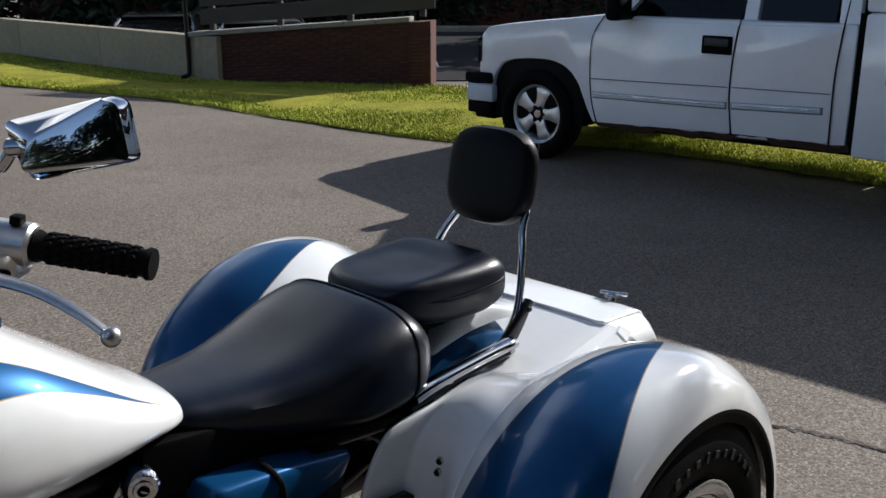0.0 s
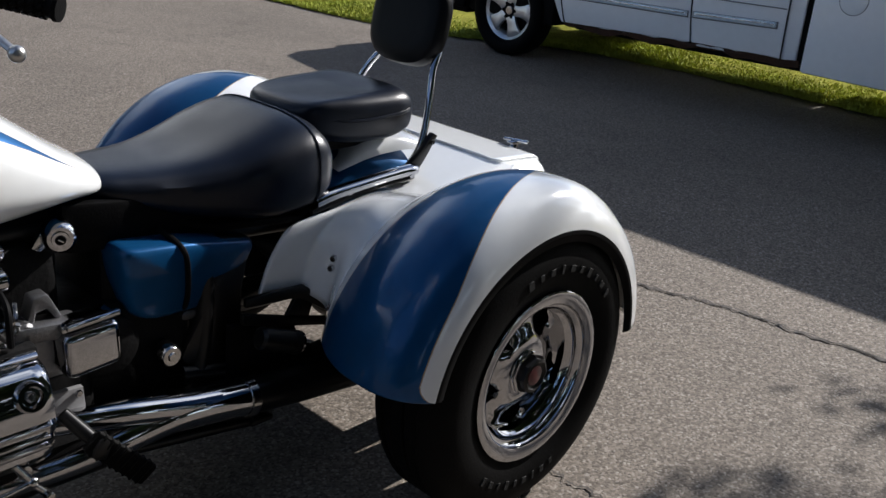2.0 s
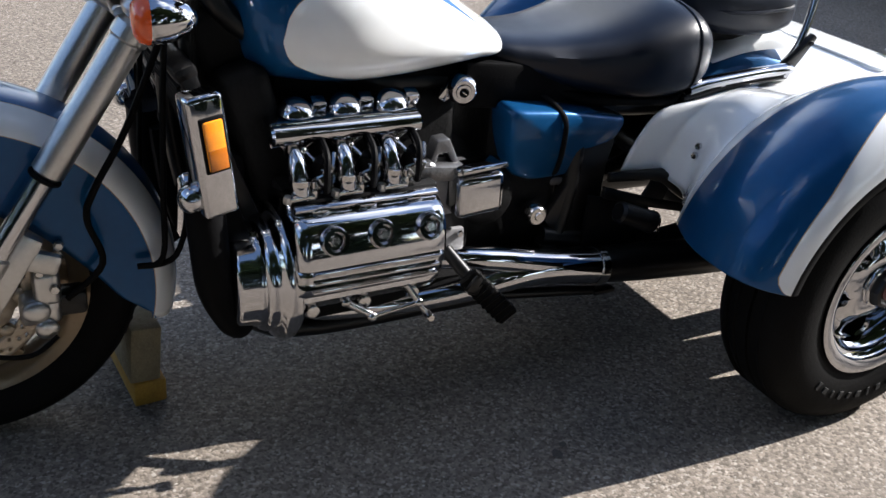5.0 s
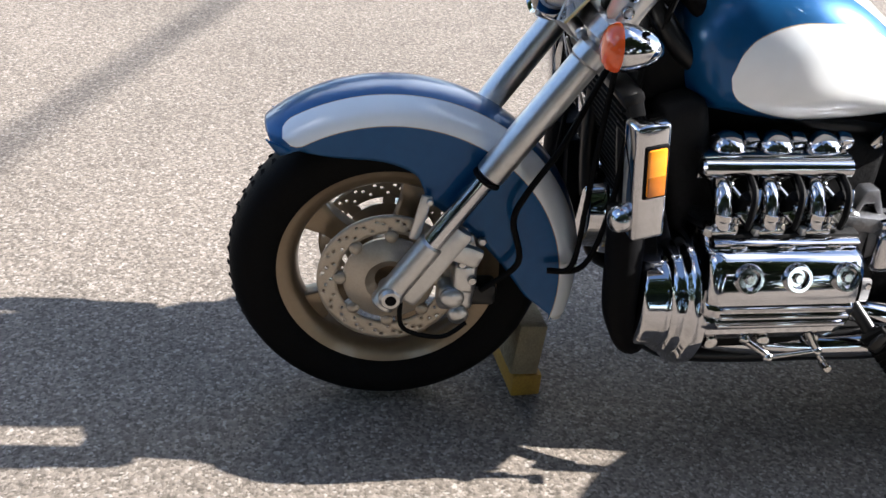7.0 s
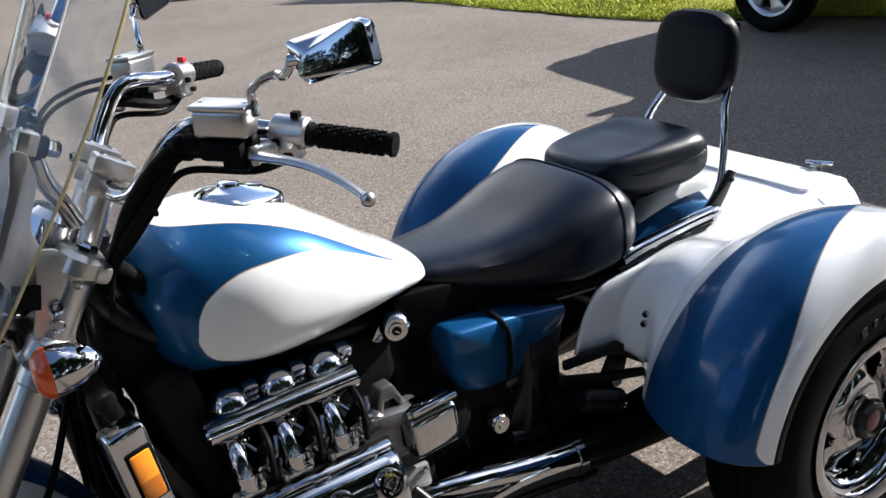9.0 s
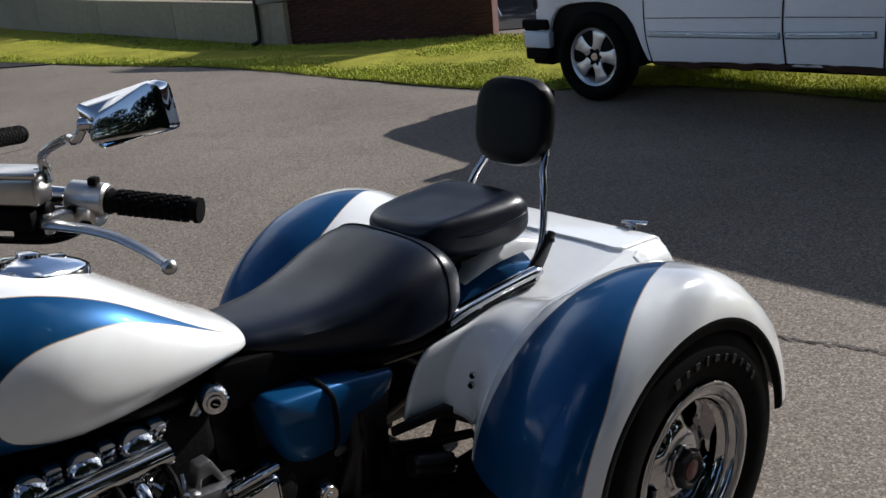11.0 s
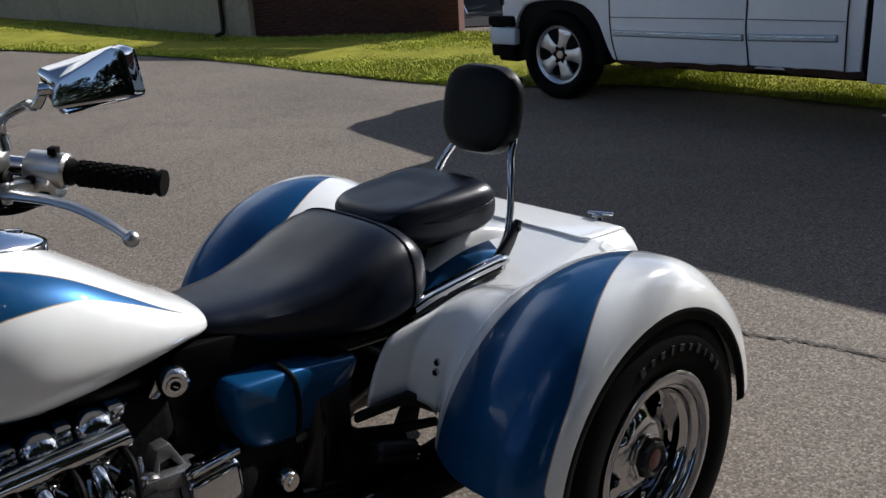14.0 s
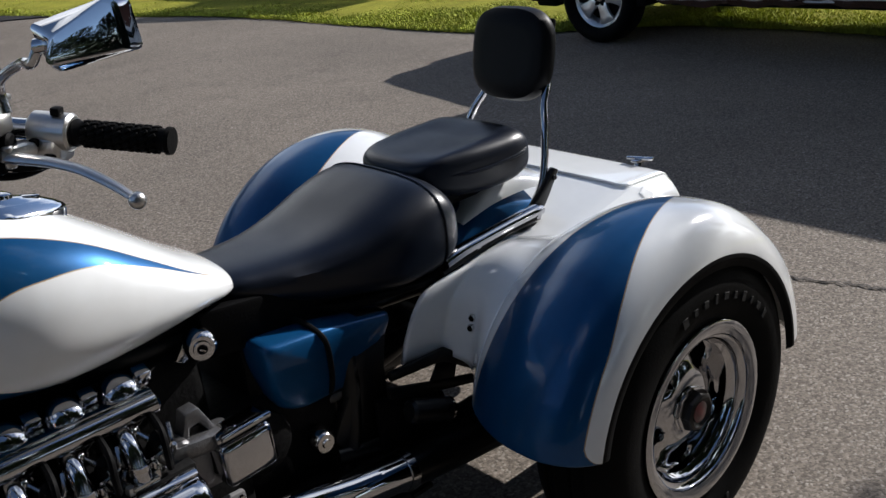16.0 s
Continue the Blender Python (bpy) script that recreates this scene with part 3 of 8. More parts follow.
# ---- street beyond the verge, kerb and a far brick building ----
far_dir = Vector((0.72, 0.69, 0)).normalized()
far_side = Vector((-far_dir.y, far_dir.x, 0))


def far_box(name, along, aside, z, size, mat, parent=None, label="", bevel=0.02):
    """A box square to the far building: along the view to it, aside to its left."""
    c = Vector((-1.4, -1.4, 0)) + far_dir * along + far_side * aside + Vector((0, 0, z))
    return part(name, rbox(size, bevel, Matrix.Translation(c) @ Matrix.Rotation(math.atan2(far_dir.y, far_dir.x), 4, "Z")), mat, parent, label)


st = far_box("road", 16.2, -8.0, 0.008, (8.0, 30.0, 0.016), road_dark, None, "dark side street", 0.0)
tagged(st, category="road", kind="structure")
kb = far_box("kerb", 20.3, -8.0, 0.06, (0.16, 30.0, 0.14), concrete, None, "pale concrete kerb", 0.02)
tagged(kb, category="kerb", kind="structure")
hs = thing("brick_building", (0, 0, 0), "dark red brick building with pale framed windows", "building")
far_box("building_wall", 27.0, -6.0, 2.2, (1.2, 34.0, 7.5), house_brick, hs, "dark red brick front", 0.02)
far_box("roof", 28.4, -6.0, 6.1, (5.0, 35.5, 0.4), dark_trim, hs)
for k in range(7):
    aside = -19.0 + 3.6 * k
    wnd = far_box("window", 26.38, aside, 2.55, (0.08, 1.35, 1.75), pale_trim, hs, "pale framed window")
    far_box("pane", 26.32, aside - 0.33, 2.55, (0.03, 0.58, 1.55), dark_glass, wnd)
    far_box("pane", 26.32, aside + 0.33, 2.55, (0.03, 0.58, 1.55), dark_glass, wnd)

# ---- the three-wheeled motorcycle: x to its rear, y to its right, z up; the rear axle is over the origin ----
trike = thing("motor_trike", (0, 0, 0), "blue and pearl white three-wheeled motorcycle with chrome engine, parked on asphalt", "motorcycle")
REAR_Z = 0.350
FRONT = Vector((-1.805, 0.0, 0.345))
STEER = Matrix.Translation((-1.42, 0, 0)) @ Matrix.Rotation(radians(-4.5), 4, "Z") @ Matrix.Translation((1.42, 0, 0))


# -- rear fenders: theta runs from low front over the top to the tail, p from the body to the wheel opening --
def fender_point(theta, p, side):
    if p < 0.6:
        k = p / 0.6
        y = 0.335 + 0.245 * k
        r = 0.352 + 0.093 * math.sin(min(1.0, k * 1.12) * math.pi / 2) ** 0.9
    else:
        a = (p - 0.6) / 0.4 * math.pi / 2
        y = 0.58 + 0.105 * math.sin(a)
        r = 0.337 + 0.108 * math.cos(a)
    r *= 1.0 + 0.03 * max(0.0, math.cos(theta)) ** 2 - 0.035 * max(0.0, -math.cos(theta)) ** 2 * (1 if p < 0.8 else 0.2)
    return Vector((-r * math.cos(theta), side * y, REAR_Z + r * math.sin(theta)))


BLUE_OUT = [(0, 0.86), (40, 0.845), (55, 0.785), (70, 0.695), (85, 0.60), (100, 0.505), (104, 0.47)]
BLUE_IN = [(0, 0.05), (20, 0.08), (40, 0.14), (60, 0.20), (75, 0.26), (88, 0.35), (100, 0.455), (104, 0.47)]


def rear_fender(side):
    start, end, nu = 11.5, 177.0, 84
    rows_p = [("in", 7, 0), ("line", 1, 2), ("blue", 16, 1), ("line", 1, 2), ("out", 14, 0), ("lip", 2, 3)]

    def stops(deg):
        a, b = smooth_interp(deg, BLUE_IN), smooth_interp(deg, BLUE_OUT)
        if deg < start + 4.0:
            k = max(0.0, (deg - start) / 4.0)
            b = 0.955 - (0.955 - b) * math.sqrt(k)
        e = 0.006 if deg < 100 else 0.0005
        return [0.0, a - e, a, b, b + e, 0.965, 1.0]

    bm = bmesh.new()
    vs = []
    for i in range(nu + 1):
        deg = start + (end - start) * i / nu
        if i < 8:
            deg = start + (end - start) * (8 / nu) * (i / 8) ** 1.7
        row, st = [], stops(deg)
        for k, (_, n, _) in enumerate(rows_p):
            for j in range(n):
                row.append(st[k] + (st[k + 1] - st[k]) * j / n)
        row.append(1.0)
        vs.append([bm.verts.new(fender_point(radians(deg), p, side)) for p in row])
    slots = [s for _, n, s in rows_p for _ in range(n)]
    for i in range(nu):
        for j, s in enumerate(slots):
            f = bm.faces.new((vs[i][j], vs[i + 1][j], vs[i + 1][j + 1], vs[i][j + 1]))
            f.material_index = s
    ob = part("rear_fender", bm, (white_paint, blue_paint, gold_line, black_plastic), trike, "white rear fender with a blue flash")
    m = ob.modifiers.new("thickness", "SOLIDIFY")
    m.thickness, m.offset = 0.010, -1.0
    # a flat return flange round the opening
    def flange(u, v):
        a = radians(start + (end - start) * u)
        q = fender_point(a, 1.0, side)
        c = Vector((0, q.y, REAR_Z))
        return q + (c - q).normalized() * (0.014 * v) + Vector((0, -side * 0.006 * v, 0))
    part("fender_lip", grid(flange, 60, 2), black_plastic, ob, "dark rubber edge of the wheel opening")
    # inner skirt that closes the wheel well towards the body
    def skirt(u, v):
        a = radians(start + (end - start) * u)
        q = fender_point(a, 0.0, side)
        return Vector((q.x * (1 - 0.6 * v), q.y - side * 0.01 * v, REAR_Z + (q.z - REAR_Z) * (1 - 0.6 * v)))
    part("wheel_well", grid(skirt, 40, 3), black_plastic, ob)
    return ob


for s in (-1, 1):
    rear_fender(s)


# -- rear wheels --
def dished_spoke(m):
    """A fifth of a dished wheel face: broad at the hub, waisted at the openings, flared at the rim."""
    rows = ((0.040, 36.0, 0.060), (0.060, 36.0, 0.060), (0.074, 36.0, 0.056), (0.083, 35.6, 0.053), (0.088, 31.0, 0.051), (0.094, 24.0, 0.048),
            (0.112, 21.5, 0.039), (0.124, 20.0, 0.037), (0.134, 20.5, 0.036), (0.141, 23.5, 0.036), (0.146, 31.0, 0.036), (0.152, 35.9, 0.037))
    bm = bmesh.new()
    front, back = [], []
    for r, half, y in rows:
        line = []
        for k in range(9):
            f = k / 4 - 1
            a = radians(half * f)
            # the edges roll back towards the opening
            roll = 0.006 * max(0.0, abs(f) - 0.74) / 0.26 * (1 if half < 33 else 0)
            line.append((r * math.sin(a), -y + roll, r * math.cos(a)))
        front.append([bm.verts.new(p) for p in line])
        back.append([bm.verts.new((x, -0.018, z)) for x, _, z in line])
    for i in range(len(rows) - 1):
        for k in range(8):
            bm.faces.new((front[i][k], front[i][k + 1], front[i + 1][k + 1], front[i + 1][k]))
            bm.faces.new((back[i][k], back[i + 1][k], back[i + 1][k + 1], back[i][k + 1]))
        for k in (0, 8):
            bm.faces.new((front[i][k], front[i + 1][k], back[i + 1][k], back[i][k]))
    bm.transform(m)
    bmesh.ops.recalc_face_normals(bm, faces=bm.faces)
    return bm


def rear_wheel(side):
    c = Vector((0, side * 0.575, REAR_Z))
    m = Matrix.Translation(c) @ (Matrix.Identity(4) if side < 0 else Matrix.Rotation(math.pi, 4, "Z"))
    # outer side is -y
    rim = part("rear_wheel", lathe([(0.150, 0.05), (0.150, -0.055), (0.158, -0.062), (0.163, -0.070), (0.163, -0.078), (0.172, -0.082),
                                    (0.176, -0.088), (0.176, -0.094), (0.188, -0.099), (0.202, -0.101), (0.207, -0.098), (0.207, -0.090),
                                    (0.190, -0.085), (0.190, 0.08), (0.207, 0.09), (0.15, 0.09)], 72, m), chrome, trike, "deep-dished chrome wheel")
    prof = [(0.205, -0.088), (0.222, -0.097), (0.250, -0.104), (0.278, -0.106), (0.300, -0.102), (0.318, -0.094), (0.333, -0.083), (0.343, -0.070),
            (0.3485, -0.055)]
    tread = []
    for k, y in enumerate((-0.055, -0.049, -0.047, -0.025, -0.023, -0.017, -0.015, 0.015, 0.017, 0.023, 0.025, 0.047, 0.049, 0.055)):
        groove = k in (2, 5, 8, 11)
        tread.append((0.342 if groove else 0.350, y))
    prof = prof + tread + [(r, -y) for r, y in reversed(prof)]
    part("tyre", lathe(prof, 96, m), rubber, rim, "black road tyre with raised grey lettering")
    # five flat tapered spokes and the hub
    face = part("wheel_face", lathe([(0, -0.062), (0.050, -0.062), (0.056, -0.058), (0.056, -0.02), (0, -0.02)], 40, m), chrome, rim, "chrome spoked wheel face")
    for k in range(5):
        a = 2 * math.pi * k / 5
        # each spoke fills its fifth near the hub and leaves a D-shaped opening at the rim
        part("spoke", dished_spoke(m @ Matrix.Rotation(a, 4, "Y")), chrome, rim)
    part("hub_back", lathe([(0, 0.0), (0.15, 0.0), (0.15, 0.004), (0, 0.004)], 40, m), engine_black, rim)
    # black enamel stands for the dark reflections in a chrome cap
    cap = part("hub_cap", lathe([(0.048, -0.055), (0.048, -0.078), (0.043, -0.088), (0.036, -0.091), (0.031, -0.086), (0.025, -0.085), (0, -0.085)], 8, m), black_metal, rim, "eight-sided hub cap, black for the dark reflections in its chrome")
    part("cap_ring", lathe([(0.048, -0.056), (0.053, -0.060), (0.053, -0.068), (0.048, -0.070)], 8, m), chrome, cap)
    part("cap_emblem", lathe([(0, -0.0885), (0.019, -0.0885), (0.024, -0.087), (0.024, -0.084), (0, -0.084)], 28, m), emblem_red, cap, "dark red round emblem")
    # raised bars in place of the lettering, on the outer wall
    def bars(a0, a1, n, h):
        out = []
        for k in range(n):
            a = radians(a0 + (a1 - a0) * (k + 0.5) / n)
            w = abs(a1 - a0) / n * 0.62 * math.pi / 180 * 0.262 * (0.55, 0.8, 0.42, 0.7)[k % 4]
            out.append(rbox((w, 0.003, h * (1.0 if k % 3 else 1.35)), 0.001, Matrix.Rotation(-a, 4, "Y") @ Matrix.Translation((0, -0.1065, 0.262)), 1))
        return merged(*out)
    tagged(part("raised_lettering", moved(bars(-58, 22, 10, 0.016), m), tyre_white, rim, "faint grey raised bars on the tyre wall"), kind="stuff")
    tagged(part("raised_lettering", moved(bars(136, 201, 9, 0.016), m), tyre_white, rim, "faint grey raised bars on the tyre wall"), kind="stuff")
    return rim


for s in (-1, 1):
    rear_wheel(s)
    # added box that keeps sunlight off the ground between trunk and wheel
    part("inner_fender", rbox((0.46, 0.14, 0.36), 0.02, pose(0.19, s * 0.385, 0.40)), black_plastic, trike, "black box added inside the fender to block sunlight below")

# -- the white body between the fenders --
# trunk: lofted along x
def deck_crease(y):
    """Where the ramp behind the seat breaks into the flat trunk top."""
    return 0.250 + 0.065 * max(0.0, min(1.0, (abs(y) - 0.262) / 0.085))


def deck_point(u, v):
    """u from under the seat to the tail, v from the left fender to the right one."""
    y = 0.345 * (2 * v - 1)
    xc = deck_crease(y)
    if u < 0.5:
        x = -0.14 + (xc + 0.14) * u / 0.5
        z = smooth_interp(x, [(-0.14, 0.610), (-0.09, 0.648), (-0.04, 0.661), (0.02, 0.665), (0.06, 0.672)]) if x < 0.06 else 0.672 + 0.038 * (x - 0.06) / (xc - 0.06)
    else:
        k = (u - 0.5) / 0.5
        if k < 0.62:
            x = xc + (0.412 - xc) * k / 0.62
            z = 0.710 - 0.010 * k / 0.62
        else:
            a = (k - 0.62) / 0.38
            x = 0.412 + 0.034 * math.sin(min(1.0, a * 1.5) * math.pi / 2)
            z = 0.700 - 0.020 * a - 0.30 * a ** 2.4
    x -= 0.03 * (abs(y) / 0.345) ** 6 * (1 if u > 0.5 else 0)
    return Vector((x, y, z - 0.045 * max(0.0, (abs(y) - 0.285) / 0.06) ** 1.6))


body = part("rear_body", grid(deck_point, 44, 40), white_paint, trike, "white rear body between the fenders", angle=9)
mo = body.modifiers.new("thickness", "SOLIDIFY")
mo.thickness, mo.offset = 0.010, -1.0
part("body_floor", merged(rbox((0.46, 0.60, 0.05), 0.02, pose(0.19, 0, 0.335)), rbox((0.40, 0.50, 0.30), 0.03, pose(0.21, 0, 0.47))), black_plastic, body, "black trunk tub under the deck")


# lid: the flat panel behind the crease, slightly proud
def lid_sheet(u, v):
    q = deck_point(0.508 + 0.47 * u, 0.5 + (v - 0.5) * 0.83)
    return Vector((q.x, q.y, q.z + 0.006))


lid = part("trunk_lid", grid(lid_sheet, 26, 26), white_paint, trike, "white trunk lid", angle=30)
mo = lid.modifiers.new("thickness", "SOLIDIFY")
mo.thickness, mo.offset = 0.009, -1.0
latch = part("lid_latch", merged(rod((0.418, -0.195, 0.69), (0.430, -0.195, 0.714), 0.011), rbox((0.020, 0.072, 0.010), 0.004, pose(0.434, -0.195, 0.719, 0, 10, 20)),
                                 rbox((0.045, 0.02, 0.008), 0.003, pose(0.426, -0.195, 0.714, 0, 10, 0))), chrome, lid, "chrome T-shaped latch handle")


# side wings: a continuous web from the seat rail down to the fender, with a fold near the frame
WING_B = [(0.0, (-0.405, 0.180, 0.482)), (0.12, (-0.385, 0.186, 0.550)), (0.27, (-0.343, 0.195, 0.625)), (0.33, (-0.300, 0.195, 0.643)), (0.45, (-0.215, 0.190, 0.650)), (0.62, (-0.10, 0.18, 0.664)), (0.8, (0.03, 0.17, 0.655)), (1.0, (0.20, 0.17, 0.680))]
WING_C = [(0.0, (-0.288, 0.182, 0.463)), (0.12, (-0.277, 0.188, 0.525)), (0.27, (-0.255, 0.200, 0.600)), (0.45, (-0.180, 0.215, 0.658)), (0.62, (-0.09, 0.225, 0.675)), (0.8, (0.04, 0.235, 0.657)), (1.0, (0.20, 0.25, 0.680))]
WING_D = [(0.0, (-0.282, 0.262, 0.445)), (0.12, (-0.268, 0.265, 0.520)), (0.27, (-0.240, 0.272, 0.615)), (0.45, (-0.165, 0.282, 0.675)), (0.62, (-0.07, 0.290, 0.684)), (0.8, (0.05, 0.296, 0.668)), (1.0, (0.20, 0.305, 0.680))]


def wing(side):
    def curve(table, u):
        return Vector([smooth_interp(u, [(k, q[i]) for k, q in table]) for i in range(3)])

    def fn(u, v):
        deg = 11.5 + 100.0 * u
        A = fender_point(radians(deg), 0.03, 1)
        B, C, D = curve(WING_B, u), curve(WING_C, u), curve(WING_D, u)
        q = [(0.0, B), (0.34, B + (C - B) * 0.93), (0.40, C + (D - C) * 0.10), (0.72, D), (1.0, A)]
        q = Vector([smooth_interp(v, [(k, w[i]) for k, w in q]) for i in range(3)])
        return Vector((q.x, side * q.y, q.z))
    ob = part("side_wing", grid(fn, 40, 36), white_paint, trike, "white web panel ahead of the fender")
    mo = ob.modifiers.new("thickness", "SOLIDIFY")
    mo.thickness = 0.008
    for z in (0.562, 0.540):
        part("chrome_screw", bolt((-0.270 + (z - 0.52) * 0.3, side * 0.258, z), (-0.95, side * 0.3, 0), 0.009, 0.010), chrome, ob)
    # dark stiffener under the web
    part("web_bracket", merged(prism([(-0.46, 0.496), (-0.30, 0.488), (-0.205, 0.412), (-0.215, 0.392), (-0.250, 0.416), (-0.300, 0.452), (-0.335, 0.462), (-0.46, 0.474)], 0.012, 0.003, Matrix.Translation((0, side * 0.200, 0))),
                               prism([(-0.318, 0.466), (-0.268, 0.440), (-0.285, 0.392), (-0.352, 0.414)], 0.012, 0.003, Matrix.Translation((0, side * 0.198, 0))),
                               prism([(-0.47, 0.464), (-0.35, 0.424), (-0.20, 0.380), (-0.20, 0.358), (-0.35, 0.398), (-0.47, 0.436)], 0.012, 0.003, Matrix.Translation((0, side * 0.202, 0)))), black_metal, ob, "black open truss bracket")
    part("arm_plate", prism([(-0.50, 0.442), (-0.36, 0.405), (-0.318, 0.388), (-0.304, 0.348), (-0.268, 0.322), (-0.26, 0.285), (-0.50, 0.285)], 0.014, 0.003, Matrix.Translation((0, side * 0.192, 0))), black_plastic, ob, "black plate on the swing arm")
    return ob


for s in (-1, 1):
    wing(s)

# blue guard over the middle, below the passenger seat
def guard(u, v):
    a = math.pi * (0.02 + 0.96 * v)
    x = -0.17 + 0.28 * u
    crown = smooth_interp(u, [(0, 0.695), (0.35, 0.748), (0.7, 0.752), (1, 0.725)])
    return Vector((x, -0.128 * math.cos(a), 0.60 + (crown - 0.60) * math.sin(a) ** 0.5))


gd = part("rear_guard", grid(guard, 16, 24), blue_paint, trike, "blue rear guard under the passenger seat")
def guard_cap(u, v):
    a = math.pi * (0.05 + 0.9 * v)
    x = -0.16 + 0.30 * u
    crown = smooth_interp(u, [(0, 0.71), (0.35, 0.770), (0.7, 0.778), (1, 0.745)])
    return Vector((x + 0.03, -0.115 * math.cos(a), 0.70 + (crown - 0.70) * math.sin(a) ** 0.6))
part("guard_top", grid(guard_cap, 16, 20), white_paint, gd, "white crown of the guard")

# -- seats --
def seat_loft(stations, sides=40):
    """stations: x, half width, top, bottom, crown power."""
    rings = []
    for x, w, t, b, e in stations:
        r = []
        for k in range(sides):
            a = 2 * math.pi * k / sides
            cy, cz = math.cos(a), math.sin(a)
            y = w * math.copysign(abs(cy) ** e, cy)
            z = (t + b) / 2 + (t - b) / 2 * math.copysign(abs(cz) ** e, cz)
            r.append(Vector((x, y, z)))
        rings.append(r)
    return rings


def densify(st, n):
    xs = [s[0] for s in st]
    out = []
    for i in range(n + 1):
        x = xs[0] + (xs[-1] - xs[0]) * i / n
        out.append((x, *(smooth_interp(x, [(s[0], s[j]) for s in st]) for j in range(1, 5))))
    return out


SEAT = [(-0.755, 0.060, 0.775, 0.735, 0.85), (-0.735, 0.100, 0.795, 0.725, 0.80), (-0.66, 0.128, 0.800, 0.70, 0.75), (-0.56, 0.155, 0.808, 0.668, 0.72),
        (-0.46, 0.186, 0.822, 0.648, 0.68), (-0.38, 0.208, 0.842, 0.634, 0.65), (-0.31, 0.214, 0.859, 0.634, 0.64), (-0.27, 0.212, 0.861, 0.640, 0.64),
        (-0.235, 0.205, 0.850, 0.655, 0.66), (-0.212, 0.186, 0.826, 0.675, 0.70), (-0.198, 0.150, 0.795, 0.70, 0.8)]
seat_bm = loft(seat_loft(densify(SEAT, 44)))
# dish where the rider sits
for v in seat_bm.verts:
    if v.co.z > 0.76:
        dx, dy = (v.co.x + 0.53) / 0.15, v.co.y / 0.16
        v.co.z -= 0.020 * math.exp(-dx * dx - dy * dy)
seat = part("rider_seat", seat_bm, leather, trike, "black vinyl rider's seat with a raised back")
# piping where the top panel meets the side panel, and the side band
def piping_path(off):
    pts = []
    for k in range(41):
        a = -0.45 + (math.pi + 0.9) * k / 40
        pts.append((-0.268 + off, 0.213 * math.copysign(abs(math.cos(a)) ** 0.64, math.cos(a)), 0.750 + 0.1115 * math.copysign(abs(math.sin(a)) ** 0.64, math.sin(a))))
    return pts
part("piping", tube(piping_path(0.0), 0.0025, 6, 1), leather, seat, "sewn black piping")
part("seat_pan", loft(seat_loft([(-0.72, 0.08, 0.72, 0.70, 0.6), (-0.5, 0.15, 0.67, 0.635, 0.5), (-0.3, 0.19, 0.66, 0.63, 0.5), (-0.23, 0.16, 0.70, 0.66, 0.6)])), black_plastic, seat)

PILLION = [(-0.252, 0.040, 0.868, 0.835, 0.8), (-0.243, 0.085, 0.884, 0.815, 0.66), (-0.210, 0.118, 0.892, 0.793, 0.56), (-0.13, 0.143, 0.893, 0.770, 0.50),
           (-0.02, 0.156, 0.894, 0.762, 0.50), (0.05, 0.152, 0.894, 0.768, 0.54), (0.085, 0.128, 0.878, 0.784, 0.62), (0.10, 0.06, 0.85, 0.82, 0.8)]
pil_bm = loft(seat_loft(densify(PILLION, 30)))
# a shallow bucket in the top, whose edge folds along the sides
for v in pil_bm.verts:
    if v.co.z > 0.84:
        side = max(0.0, 1.0 - (abs(v.co.y) / 0.118) ** 4)
        v.co.z -= 0.014 * side * max(0.0, min(1.0, (0.085 - v.co.x) / 0.12))
pillion = part("passenger_seat", pil_bm, leather, trike, "black vinyl passenger seat")
part("piping", tube([(-0.242, 0.08, 0.850), (-0.242, -0.08, 0.850), (-0.13, -0.143, 0.834), (-0.02, -0.158, 0.836), (0.06, -0.148, 0.842), (0.10, -0.06, 0.842)], 0.004, 6, 8), leather, pillion)
part("seat_base", rbox((0.22, 0.17, 0.04), 0.012, pose(-0.08, 0, 0.765)), black_plastic, pillion)
part("seat_bracket", rbox((0.06, 0.12, 0.07), 0.01, pose(-0.19, 0, 0.765)), black_plastic, pillion)

# -- back rest pad on its bar --
def pad_bm(back=0.0):
    rings = []
    for x, g in ((-0.024, 0.60), (-0.022, 0.84), (-0.014, 0.95), (0.0, 1.0), (0.014, 1.0), (0.026, 0.95), (0.032, 0.84), (0.033, 0.6)):
        r = []
        for k in range(48):
            a = 2 * math.pi * k / 48
            cy, cz = math.cos(a), math.sin(a)
            w = 0.125 if cz > 0 else 0.125 - 0.018 * (cz ** 2)
            y = w * math.copysign(abs(cy) ** 0.62, cy)
            z = 0.115 * math.copysign(abs(cz) ** 0.62, cz)
            if cz > 0.2:
                y *= 1.0 - 0.05 * ((cz - 0.2) / 0.8) ** 2
            r.append(Vector((x - 0.010 * (1 - (y / 0.125) ** 2) * (1 if x < 0 else 0), y * g, z * g)))
        rings.append(r)
    return loft(rings)


PAD = pose(0.205, 0.018, 1.022, 0, 12, 2)
pad = part("back_rest", moved(pad_bm(), PAD), pad_vinyl, trike, "black padded passenger back rest")
part("pad_shell", moved(rbox((0.012, 0.20, 0.18), 0.005, Matrix.Translation((0.038, 0, 0))), PAD), black_plastic, pad)
